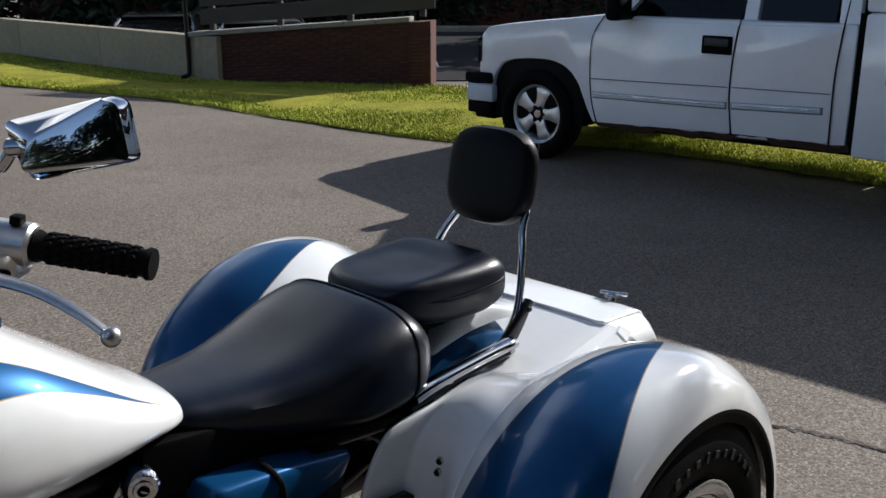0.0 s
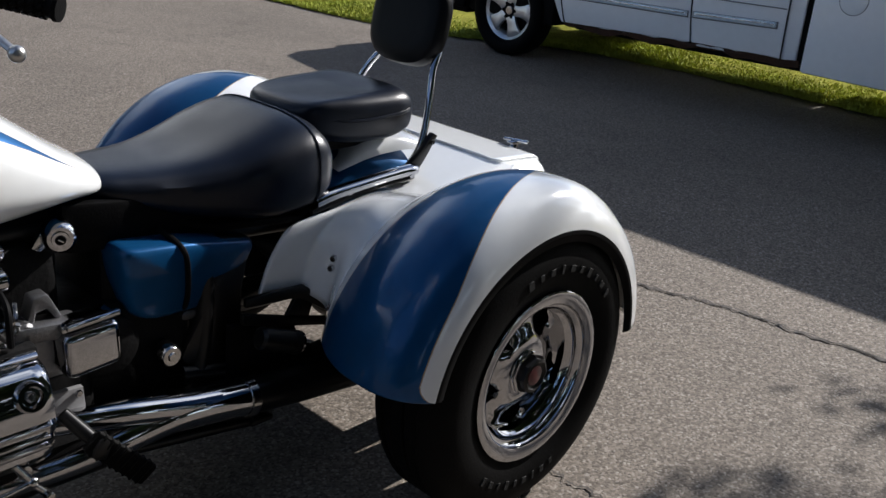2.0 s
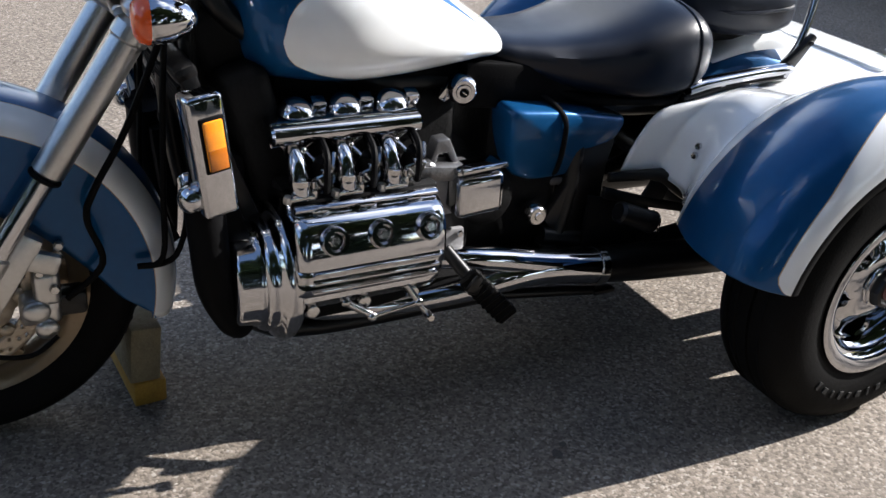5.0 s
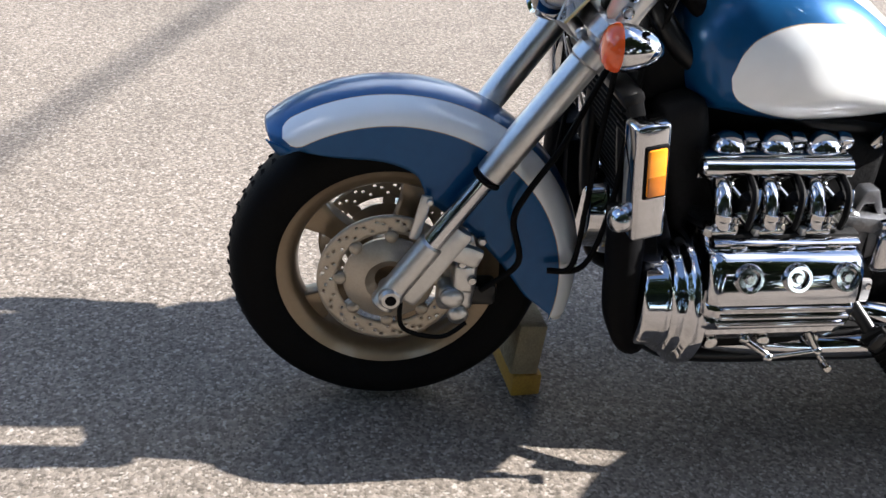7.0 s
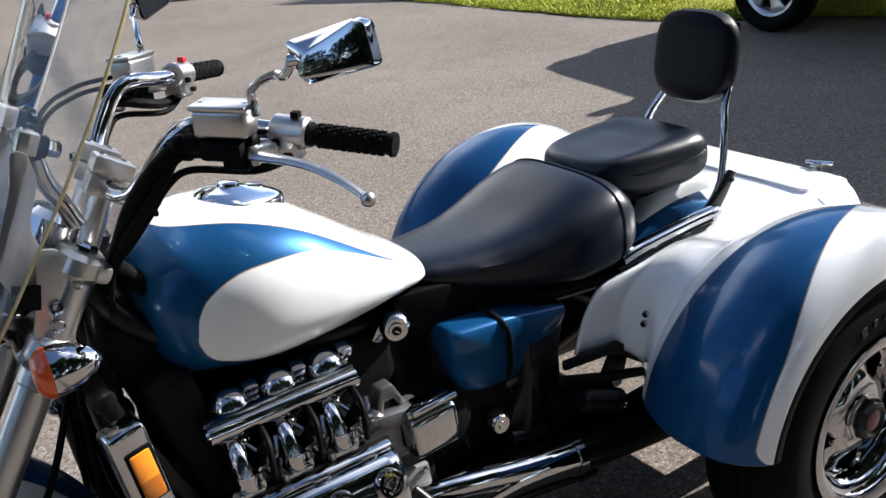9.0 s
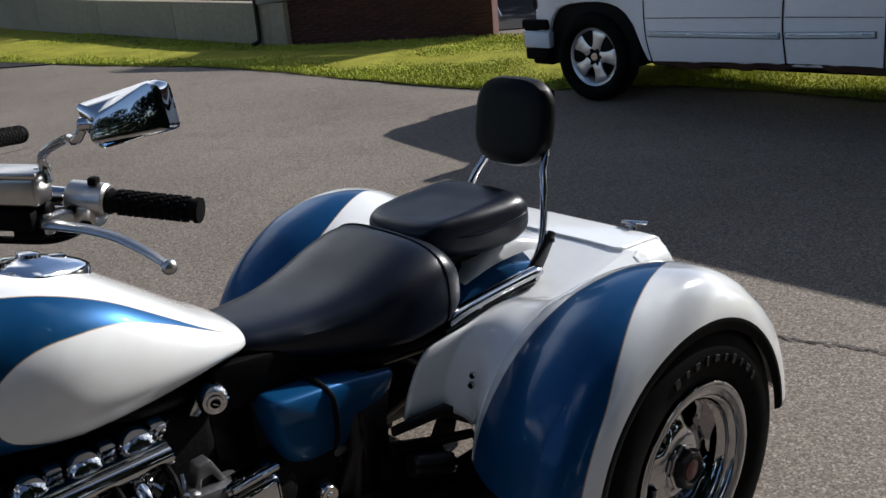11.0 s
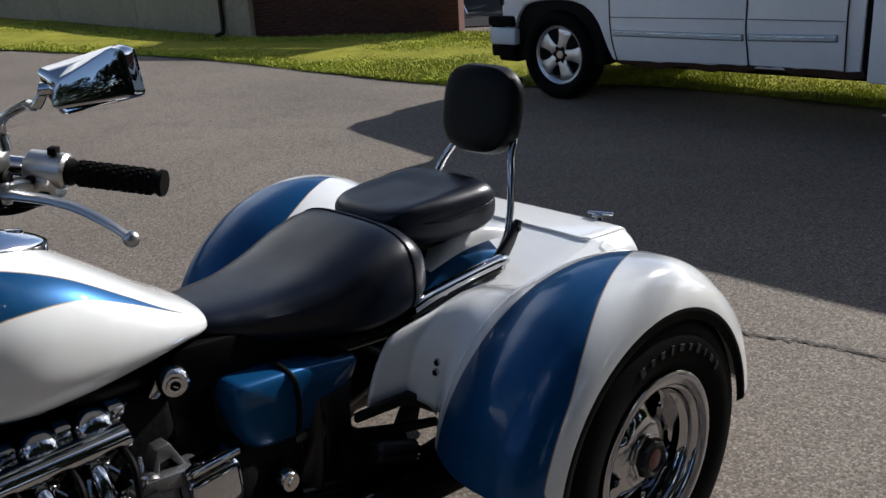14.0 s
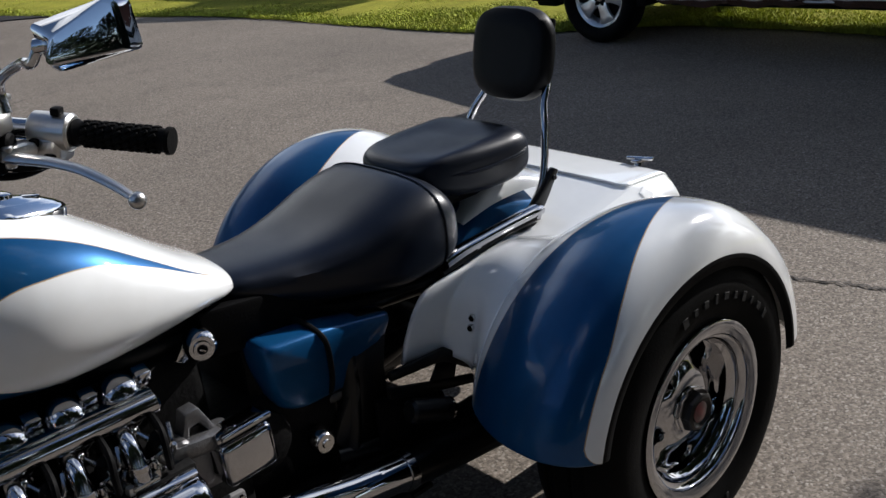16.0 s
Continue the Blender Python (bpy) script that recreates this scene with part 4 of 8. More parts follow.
bar = part("back_rest_bar", tube([(0.045, -0.148, 0.672), (0.10, -0.146, 0.725), (0.128, -0.140, 0.78), (0.150, -0.128, 0.86), (0.178, -0.105, 0.915), (0.225, -0.075, 0.965), (0.245, 0, 0.985),
                                  (0.225, 0.075, 0.965), (0.178, 0.105, 0.915), (0.150, 0.128, 0.86), (0.128, 0.140, 0.78), (0.10, 0.146, 0.725), (0.045, 0.148, 0.672)], 0.0095, 12, 8), chrome, trike, "bent chrome bar of the back rest")
for s in (-1, 1):
    part("bar_mount", merged(prism([(0.00, 0.660), (0.075, 0.668), (0.115, 0.715), (0.150, 0.765), (0.135, 0.775), (0.095, 0.735), (0.05, 0.700), (0.0, 0.69)], 0.016, 0.003, Matrix.Translation((0, s * 0.158, 0))),
                             bolt((0.13, s * 0.166, 0.752), (0, s, 0), 0.007, 0.006), bolt((0.06, s * 0.166, 0.685), (0, s, 0), 0.007, 0.006)), black_metal, bar, "black side plate of the back rest")

# -- chrome rails beside the seat --
for s in (-1, 1):
    rail = part("seat_rail", tube([(-0.26, s * 0.182, 0.672), (-0.20, s * 0.184, 0.684), (-0.08, s * 0.184, 0.694), (0.02, s * 0.184, 0.699), (0.055, s * 0.180, 0.697)], 0.019, 12, 6, True, 0.75), chrome, trike, "chrome rail under the seat")
    part("rail_strip", tube([(-0.27, s * 0.186, 0.652), (-0.10, s * 0.188, 0.674), (0.05, s * 0.184, 0.680)], 0.007, 8), black_metal, rail)
    for x, z in ((-0.165, 0.684), (0.035, 0.690)):
        part("rail_bolt", bolt((x, s * 0.195, z), (0, s, 0), 0.009, 0.006), chrome, rail)

# -- tank --
TANK_TOP = [(-1.30, 0.930), (-1.285, 0.975), (-1.25, 1.010), (-1.19, 1.030), (-1.10, 1.032), (-1.0, 1.0), (-0.90, 0.935), (-0.80, 0.862), (-0.73, 0.815), (-0.705, 0.785)]
TANK_LOW = [(-1.30, 0.840), (-1.285, 0.785), (-1.25, 0.748), (-1.19, 0.735), (-1.10, 0.725), (-1.0, 0.728), (-0.90, 0.738), (-0.80, 0.750), (-0.73, 0.752), (-0.705, 0.765)]
TANK_WIDE = [(-1.30, 0.085), (-1.285, 0.135), (-1.25, 0.172), (-1.19, 0.198), (-1.10, 0.215), (-1.0, 0.208), (-0.90, 0.186), (-0.80, 0.150), (-0.73, 0.108), (-0.705, 0.06)]
EDGE_TOP = [(-1.235, 0.0), (-1.215, 14), (-1.17, 24), (-1.10, 32), (-1.0, 40), (-0.90, 47), (-0.82, 55), (-0.775, 60)]
EDGE_MID = [(-1.235, 94), (-1.226, 84), (-1.205, 75), (-1.15, 66), (-1.08, 62), (-1.0, 58), (-0.90, 56), (-0.82, 58.5), (-0.775, 61)]
EDGE_LOW = [(-1.235, 96), (-1.226, 107), (-1.205, 118), (-1.15, 129), (-1.08, 134), (-1.0, 133), (-0.90, 127), (-0.82, 119), (-0.74, 109), (-0.705, 102)]


def tank_point(x, deg, s):
    t, b, w = smooth_interp(x, TANK_TOP), smooth_interp(x, TANK_LOW), smooth_interp(x, TANK_WIDE)
    a = radians(deg)
    e = 0.82
    mid = b + (t - b) * 0.42
    cz = math.cos(a)
    z = mid + (t - mid if cz > 0 else mid - b) * math.copysign(abs(cz) ** e, cz)
    y = s * w * abs(math.sin(a)) ** e
    return Vector((x, y, z))


def tank_half(s):
    bm = bmesh.new()
    xs = [-1.30 + 0.595 * (0.5 - 0.5 * math.cos(math.pi * i / 70)) for i in range(71)]
    xs = sorted(xs + [-1.2345, -1.232, -1.229, -1.224, -1.218, -1.21, -0.778, -0.7751])
    spans = [(8, 0), (1, 2), (8, 1), (1, 2), (14, 0), (1, 2), (10, 1)]
    vs = []
    for x in xs:
        if x < -1.235:
            st = [0.0, 0.0, 0.0, 94.9, 95, 95.1, 95.2, 180]
            own = "front"
        elif x < -0.775:
            a, b, c = smooth_interp(x, EDGE_TOP), smooth_interp(x, EDGE_MID), smooth_interp(x, EDGE_LOW)
            st = [0.0, a, a + 0.7, b - 0.7, b, c, c + 0.7, 180]
        else:
            c = smooth_interp(x, EDGE_LOW)
            st = [0.0, 60.3, 60.5, 60.6, 60.8, c, c + 0.7, 180]
        row = []
        for k, (n, _) in enumerate(spans):
            for j in range(n):
                row.append(st[k] + (st[k + 1] - st[k]) * j / n)
        row.append(180)
        vs.append([bm.verts.new(tank_point(x, d, s)) for d in row])
    slots = [m for n, m in spans for _ in range(n)]
    for i in range(len(xs) - 1):
        xm = (xs[i] + xs[i + 1]) / 2
        for j, m in enumerate(slots):
            f = bm.faces.new((vs[i][j], vs[i + 1][j], vs[i + 1][j + 1], vs[i][j + 1]))
            if xm < -1.2348:
                m = 1
            elif xm > -0.776 and j < 18:
                m = 0
            f.material_index = m
    bm.faces.new(vs[0]).material_index = 1
    bm.faces.new(vs[-1]).material_index = 1
    return bm


tank_bm = merged(tank_half(-1), tank_half(1))
bmesh.ops.remove_doubles(tank_bm, verts=tank_bm.verts, dist=0.0006)
tank = part("fuel_tank", tank_bm, (white_paint, blue_paint, gold_line), trike, "blue fuel tank with pearl white teardrop panels")
tank.data.polygons.foreach_set("use_smooth", [True] * len(tank.data.polygons))
cap_pose = Matrix.Translation((-1.070, 0, 1.020)) @ Matrix.Rotation(radians(11), 4, "Y") @ Matrix.Rotation(radians(90), 4, "X")
cap_b = lathe([(0, 0.022), (0.030, 0.022), (0.034, 0.0195), (0.058, 0.0165), (0.074, 0.0115), (0.087, 0.0050), (0.092, 0.0010), (0.094, -0.004), (0.094, -0.020), (0, -0.020)], 48)
for v in cap_b.verts:
    if v.co.x > 0:
        v.co.z *= 1.0 - 3.6 * v.co.x
        v.co.x *= 1.20
    else:
        v.co.x *= 0.70
    v.co.z *= 0.84
fcap = part("filler_cap_cover", moved(cap_b, cap_pose), sky_lit_chrome, tank, "oval chrome filler cap")
part("cap_lock", moved(lathe([(0, 0.031), (0.015, 0.0305), (0.021, 0.028), (0.023, 0.020), (0, 0.020)], 28), cap_pose), chrome, fcap)
part("cap_hinge", moved(rbox((0.035, 0.012, 0.02), 0.004, Matrix.Translation((0.050, 0.016, 0))), cap_pose), worn_chrome, fcap)
# cowl at the steering head
part("head_cowl", tube([(-1.27, -0.10, 0.93), (-1.31, -0.06, 0.97), (-1.31, 0.06, 0.97), (-1.27, 0.10, 0.93)], 0.02, 10), black_plastic, tank)

# -- frame --
frame_b = [tube([(-1.38, s * 0.03, 1.00), (-1.30, s * 0.10, 0.86), (-1.05, s * 0.09, 0.735), (-0.80, s * 0.085, 0.70), (-0.50, s * 0.10, 0.63), (-0.30, s * 0.13, 0.62)], 0.022, 12) for s in (-1, 1)]
frame_b += [tube([(-1.36, s * 0.04, 0.93), (-1.38, s * 0.10, 0.70), (-1.33, s * 0.16, 0.40), (-1.25, s * 0.17, 0.24), (-0.9, s * 0.17, 0.215), (-0.65, s * 0.17, 0.23), (-0.55, s * 0.16, 0.36), (-0.52, s * 0.15, 0.6)], 0.020, 12) for s in (-1, 1)]
frame_b += [tube([(-0.60, s * 0.16, 0.34), (-0.40, s * 0.17, 0.298), (-0.20, s * 0.18, 0.288), (0.0, s * 0.18, REAR_Z)], 0.024, 12) for s in (-1, 1)]
frame_b += [rod((-1.41, 0, 0.89), (-1.32, 0, 1.04), 0.035)]
frame_b += [rod((0, -0.5, REAR_Z), (0, 0.5, REAR_Z), 0.04), ball((0, 0, REAR_Z), 0.11, (1, 1.1, 1))]
part("frame", merged(*frame_b), black_metal, trike, "black steel tube frame and axle")
for s in (-1, 1):
    part("seat_skirt", prism([(-0.82, 0.76), (-0.60, 0.735), (-0.40, 0.70), (-0.27, 0.70), (-0.30, 0.62), (-0.42, 0.60), (-0.62, 0.635), (-0.82, 0.66)], 0.03, 0.008, Matrix.Translation((0, s * 0.112, 0))), black_plastic, trike, "black panel under the seat")
part("battery_box", rbox((0.34, 0.24, 0.30), 0.03, pose(-0.58, 0, 0.56)), engine_black, trike)
part("frame_cover", rbox((0.50, 0.20, 0.10), 0.03, pose(-0.98, 0, 0.715)), black_plastic, trike)
for s in (-1, 1):
    part("frame_fork_plate", prism([(-0.50, 0.64), (-0.42, 0.62), (-0.445, 0.50), (-0.445, 0.44), (-0.45, 0.33), (-0.56, 0.33), (-0.60, 0.38), (-0.54, 0.48)], 0.03, 0.006, Matrix.Translation((0, s * 0.155, 0))), black_metal, trike)

# -- ignition switch and swing-arm pivot caps --
ig = part("ignition_switch", lathe([(0, -0.026), (0.016, -0.026), (0.017, -0.022), (0.024, -0.022), (0.030, -0.016), (0.033, -0.006), (0.030, 0.03), (0, 0.03)], 32, pose(-0.835, -0.140, 0.708, 0, 0, -18) @ Matrix.Scale(0.98, 4)), chrome, trike, "chrome ignition switch")
part("key_well", lathe([(0, -0.0275), (0.009, -0.0275), (0.011, -0.024), (0, -0.022)], 24, pose(-0.835, -0.140, 0.708, 0, 0, -18) @ Matrix.Scale(1.0, 4)), black_plastic, ig)
part("key_slot", rbox((0.012, 0.006, 0.004), 0.001, pose(-0.8435, -0.166, 0.708, 0, 35, -18)), worn_chrome, ig)
part("switch_bracket", prism([(-0.885, 0.69), (-0.86, 0.725), (-0.83, 0.735), (-0.83, 0.70), (-0.87, 0.68)], 0.012, 0.002, Matrix.Translation((0, -0.128, 0))), worn_chrome, ig)
for s in (-1, 1):
    pv = part("pivot_cap", lathe([(0, -0.016), (0.008, -0.016), (0.010, -0.012), (0.020, -0.012), (0.025, -0.006), (0.025, 0.02), (0, 0.02)], 28,
                                 Matrix.Translation((-0.640, s * 0.188, 0.413)) @ (Matrix.Identity(4) if s < 0 else Matrix.Rotation(math.pi, 4, "Z"))), worn_chrome, trike, "chrome swing-arm pivot cap")

# -- side covers --
def side_cover(s):
    out = round_corners([(-0.742, 0.672), (-0.60, 0.656), (-0.408, 0.618), (-0.424, 0.560), (-0.460, 0.490), (-0.50, 0.474), (-0.65, 0.480), (-0.706, 0.505), (-0.735, 0.60)], 0.026)
    cx = sum(x for x, _ in out) / len(out)
    cz = sum(z for _, z in out) / len(out)
    rings = []
    for y, g in ((0.08, 0.99), (0.150, 1.0), (0.166, 0.994), (0.177, 0.978), (0.184, 0.952), (0.188, 0.91), (0.191, 0.80), (0.193, 0.55), (0.194, 0.28)):
        rings.append([Vector((cx + (x - cx) * g, s * (y + 0.012 * min(1.0, max(0.0, (-0.46 - x) / 0.26)) * (1 if y > 0.12 else 0)), cz + (z - cz) * g)) for x, z in out])
    for ring in rings:
        for v in ring:
            v.y += s * (0.26 * min(0.0, v.z - 0.625) - 0.004)
    bm = loft(rings)
    ob = part("side_cover", bm, blue_paint, trike, "glossy blue side cover with a black strap")
    part("strap", tube([(-0.625, s * 0.13, 0.672), (-0.615, s * 0.168, 0.662), (-0.604, s * 0.200, 0.635), (-0.590, s * 0.186, 0.565), (-0.584, s * 0.166, 0.505), (-0.580, s * 0.128, 0.476)], 0.006, 8, 5), black_plastic, ob, "black rubber strap")
    part("lower_trim", rbox((0.20, 0.02, 0.022), 0.006, pose(-0.60, s * 0.138, 0.468, 0, 4, 0)), cast, ob, "grey metal edge strip")
    return ob


for s in (-1, 1):
    side_cover(s)

# ---- engine ----
crank = part("crankcase", rbox((0.50, 0.34, 0.30), 0.05, pose(-1.03, 0, 0.39), 3), engine_black, trike, "dark metal crankcase")
# sump, plus belly plates and an axle box added to darken the ground
part("sump", merged(rbox((0.50, 0.24, 0.10), 0.03, pose(-0.96, 0.02, 0.225)), rbox((0.30, 0.30, 0.08), 0.03, pose(-0.65, 0.03, 0.225)), rbox((0.74, 0.46, 0.03), 0.01, pose(-0.82, 0, 0.292))), engine_black, crank, "black sump with belly plates added to shade the ground below")
part("axle_cover", rbox((0.20, 0.50, 0.10), 0.03, pose(0.06, 0, 0.33)), engine_black, crank)
part("gearbox_case", rbox((0.34, 0.30, 0.24), 0.04, pose(-0.72, 0, 0.42), 3), engine_black, crank)
part("upper_case", rbox((0.48, 0.26, 0.18), 0.03, pose(-1.07, 0, 0.61), 3), engine_black, crank)
part("fan_shroud", rbox((0.10, 0.33, 0.30), 0.03, pose(-1.262, 0, 0.64, 0, -16, 0), 3), engine_black, trike, "black fan shroud behind the radiator")
part("head_shield", rbox((0.20, 0.20, 0.12), 0.03, pose(-1.285, 0, 0.835, 0, -20, 0), 3), engine_black, trike)


def valve_cover(s):
    """The long chrome cover of one bank, rounded in section, with a ribbed face."""
    sec = [(0.17, 0.560), (0.23, 0.574), (0.256, 0.577), (0.267, 0.572), (0.271, 0.562), (0.286, 0.554), (0.300, 0.552), (0.312, 0.548), (0.325, 0.537), (0.335, 0.520), (0.342, 0.500), (0.347, 0.480), (0.349, 0.463), (0.340, 0.457), (0.3465, 0.450), (0.345, 0.434),
           (0.3375, 0.428), (0.342, 0.420), (0.337, 0.402), (0.329, 0.396), (0.330, 0.386), (0.314, 0.364), (0.285, 0.347), (0.24, 0.337), (0.17, 0.340)]
    rings = []
    for x, g in ((-1.262, 0.90), (-1.256, 0.965), (-1.244, 0.995), (-1.235, 1.0), (-1.10, 1.0), (-0.985, 1.0), (-0.968, 0.99), (-0.957, 0.965), (-0.951, 0.90)):
        rings.append([Vector((x + 0.02 * (z - 0.47) , s * (0.17 + (y - 0.17) * g), 0.47 + (z - 0.47) * g)) for y, z in sec])
    bm = loft(rings)
    ob = part("valve_cover", bm, chrome, trike, "polished chrome valve cover with three bolts")
    for x in (-1.191, -1.095, -0.996):
        boss = part("cover_boss", lathe([(0.028, 0.03), (0.028, -0.005), (0.025, -0.012), (0.019, -0.012), (0.016, -0.003), (0, -0.003)], 28,
                                        Matrix.Translation((x, s * 0.337, 0.514)) @ Matrix.Rotation(radians(-18 * -s), 4, "X") @ (Matrix.Identity(4) if s < 0 else Matrix.Rotation(math.pi, 4, "Z"))), chrome, ob, "round chrome bolt boss")
        part("cap_bolt", bolt((x, s * 0.339, 0.515), (0, s, 0.32), 0.010, 0.009), worn_chrome, boss)
        part("upper_boss", ball((x - 0.012, s * 0.288, 0.557), 0.022, (1.1, 0.55, 0.5), 16), chrome, ob, "small oval boss")
    for x in (-1.222, -1.115, -1.01):
        part("lower_bolt", lathe([(0.013, 0.02), (0.013, -0.004), (0.008, -0.006), (0, -0.004)], 20, Matrix.Translation((x, s * 0.318, 0.358)) @ (Matrix.Identity(4) if s < 0 else Matrix.Rotation(math.pi, 4, "Z"))), worn_chrome, ob)
    for z, y in ((0.455, 0.3485), (0.434, 0.3465), (0.413, 0.3415)):
        part("cover_rib", rbox((0.262, 0.011, 0.0085), 0.0035, pose(-1.102, s * y, z, 0, 0.6, 0)), chrome, ob)
    part("cover_step", rbox((0.295, 0.018, 0.018), 0.005, pose(-1.105, s * 0.288, 0.560, -20 * s, 0, 0)), chrome, ob)
    return ob


def upper_works(s):
    """Intake runners, plug covers and the chrome air rail above one bank."""
    rail = part("intake_rail", merged(rod((-1.272, s * 0.215, 0.680), (-0.968, s * 0.215, 0.680), 0.019, 20), rbox((0.300, 0.045, 0.012), 0.004, pose(-1.12, s * 0.19, 0.697)),
                                      rbox((0.30, 0.012, 0.05), 0.004, pose(-1.115, s * 0.19, 0.672))), chrome, trike, "chrome air rail")
    for k, x in enumerate((-1.205, -1.108, -1.010)):
        part("carburettor_top", merged(lathe([(0, -0.034), (0.016, -0.033), (0.030, -0.024), (0.037, -0.008), (0.038, 0.012), (0.036, 0.05), (0, 0.05)], 28,
                                             Matrix.Translation((x, s * 0.166, 0.695)) @ Matrix.Rotation(radians(55 if s > 0 else -55), 4, "X") @ (Matrix.Identity(4) if s < 0 else Matrix.Rotation(math.pi, 4, "Z"))),
                                       rbox((0.03, 0.03, 0.035), 0.006, pose(x + 0.045, s * 0.160, 0.708, 20, 0, 0))), chrome, rail, "domed chrome carburettor top")
        xr = -1.232 + 0.094 * k
        part("intake_runner", tube([(xr + 0.012, s * 0.15, 0.645), (xr + 0.004, s * 0.205, 0.652), (xr, s * 0.245, 0.635), (xr, s * 0.262, 0.602), (xr + 0.002, s * 0.265, 0.575)], 0.0185, 14, 6), chrome, rail, "curved chrome intake runner")
        part("runner_flange", rbox((0.050, 0.044, 0.010), 0.003, pose(xr, s * 0.262, 0.580)), worn_chrome, rail)
        part("plug_cap", merged(lathe([(0, -0.05), (0.012, -0.048), (0.016, -0.03), (0.017, 0.0), (0.02, 0.004), (0.02, 0.02), (0, 0.02)], 16, Matrix.Translation((xr + 0.045, s * 0.235, 0.602)) @ Matrix.Rotation(radians(-60 * -s), 4, "X") @ (Matrix.Identity(4) if s < 0 else Matrix.Rotation(math.pi, 4, "Z"))),
                                rbox((0.034, 0.034, 0.03), 0.008, pose(xr + 0.045, s * 0.215, 0.590, 25 * s, 0, 10))), black_plastic, rail, "black spark plug cap")
        part("plug_lead", tube([(xr + 0.045, s * 0.25, 0.615), (xr + 0.055, s * 0.24, 0.645), (xr + 0.06, s * 0.18, 0.66)], 0.005, 6), black_plastic, rail)
        part("small_pipe", tube([(xr + 0.03, s * 0.25, 0.60), (xr + 0.062, s * 0.262, 0.622), (xr + 0.075, s * 0.24, 0.645)], 0.0045, 6), worn_chrome, rail)
        part("fuel_joint", merged(ball((xr + 0.03, s * 0.19, 0.635), 0.015, seg=12), rod((xr + 0.03, s * 0.19, 0.635), (xr + 0.055, s * 0.2, 0.66), 0.007, 10)), worn_chrome, rail)
        part("hose_clamp", lathe([(0.0195, -0.006), (0.0215, -0.005), (0.0215, 0.005), (0.0195, 0.006)], 18, between((xr + 0.001, s * 0.2615, 0.606), (xr, s * 0.263, 0.58)), closed=True), worn_chrome, rail)
        part("vacuum_hose", tube([(xr + 0.058, s * 0.20, 0.672), (xr + 0.052, s * 0.262, 0.655), (xr + 0.046, s * 0.282, 0.620), (xr + 0.050, s * 0.272, 0.582)], 0.0065, 8), black_plastic, rail)
        part("linkage_arm", merged(rod((xr + 0.020, s * 0.225, 0.650), (xr + 0.048, s * 0.268, 0.622), 0.005, 8), ball((xr + 0.020, s * 0.225, 0.650), 0.009, seg=10), ball((xr + 0.048, s * 0.268, 0.622), 0.008, seg=10)), worn_chrome, rail)
        part("stud", merged(bolt((xr + 0.026, s * 0.268, 0.576), (0, 0, 1), 0.008, 0.016), rod((xr + 0.026, s * 0.268, 0.585), (xr + 0.026, s * 0.268, 0.606), 0.004, 8)), worn_chrome, rail)
        part("stud", bolt((xr - 0.026, s * 0.272, 0.572), (0, 0.2 * s, 1), 0.009, 0.014), brushed, rail)
        part("plug_tube", merged(rod((xr + 0.045, s * 0.225, 0.575), (xr + 0.045, s * 0.262, 0.598), 0.013, 14), rod((xr + 0.068, s * 0.24, 0.572), (xr + 0.072, s * 0.255, 0.612), 0.006, 8)), worn_chrome, rail)
    part("head_deck", rbox((0.30, 0.16, 0.03), 0.008, pose(-1.10, s * 0.20, 0.560)), engine_black, rail, "cast cylinder head")
    return rail


for s in (-1, 1):
    valve_cover(s)
    upper_works(s)

# front pulley covers: stepped chrome drum ahead of each bank
def drum(s):
    m = Matrix.Translation((-1.258, s * 0.192, 0.392)) @ Matrix.Rotation(radians(90), 4, "Z")
    prof = [(0, 0.100), (0.080, 0.100), (0.092, 0.096), (0.098, 0.088), (0.100, 0.060), (0.104, 0.055), (0.104, 0.046), (0.112, 0.042), (0.116, 0.034), (0.116, 0.026), (0.120, 0.020), (0.130, 0.016), (0.136, 0.008), (0.137, -0.010), (0.128, -0.020), (0.10, -0.022)]
    bm = lathe(prof, 64)
    bm.transform(Matrix.Diagonal((1.03, 1, 1.03, 1)))
    ob = part("front_cover", moved(bm, m), chrome, trike, "stepped round chrome engine front cover")
    part("cover_lug", bolt((-1.25, s * 0.235, 0.300), (-1, 0, 0), 0.009, 0.01), worn_chrome, ob)
    part("cover_lug", bolt((-1.305, s * 0.225, 0.49), (-1, 0, 0.4), 0.008, 0.01), worn_chrome, ob)
    return ob


for s in (-1, 1):
    drum(s)

# gearbox side box behind the left bank and its bracket
gb = part("chrome_side_box", merged(rbox((0.112, 0.09, 0.092), 0.016, pose(-0.845, -0.235, 0.528, 0, -3, 0), 3), rbox((0.105, 0.05, 0.014), 0.005, pose(-0.850, -0.245, 0.583, 0, -3, 0))), chrome, trike, "rounded chrome side box")
part("cast_bracket", merged(prism([(-0.952, 0.575), (-0.932, 0.640), (-0.905, 0.642), (-0.880, 0.590), (-0.893, 0.586), (-0.908, 0.612), (-0.928, 0.610), (-0.938, 0.572)], 0.035, 0.004, Matrix.Translation((0, -0.215, 0))),
                            rbox((0.13, 0.06, 0.035), 0.010, pose(-0.915, -0.225, 0.575, 0, 6, 0)), rbox((0.05, 0.07, 0.09), 0.012, pose(-0.925, -0.205, 0.530)), rbox((0.05, 0.05, 0.07), 0.012, pose(-0.895, -0.20, 0.500)), rod((-0.955, -0.25, 0.585), (-0.955, -0.20, 0.585), 0.018, 16)), cast, gb, "cast aluminium bracket")
part("box_rib", rbox((0.105, 0.016, 0.012), 0.004, pose(-0.845, -0.275, 0.590, 0, -3, 0)), chrome, gb)
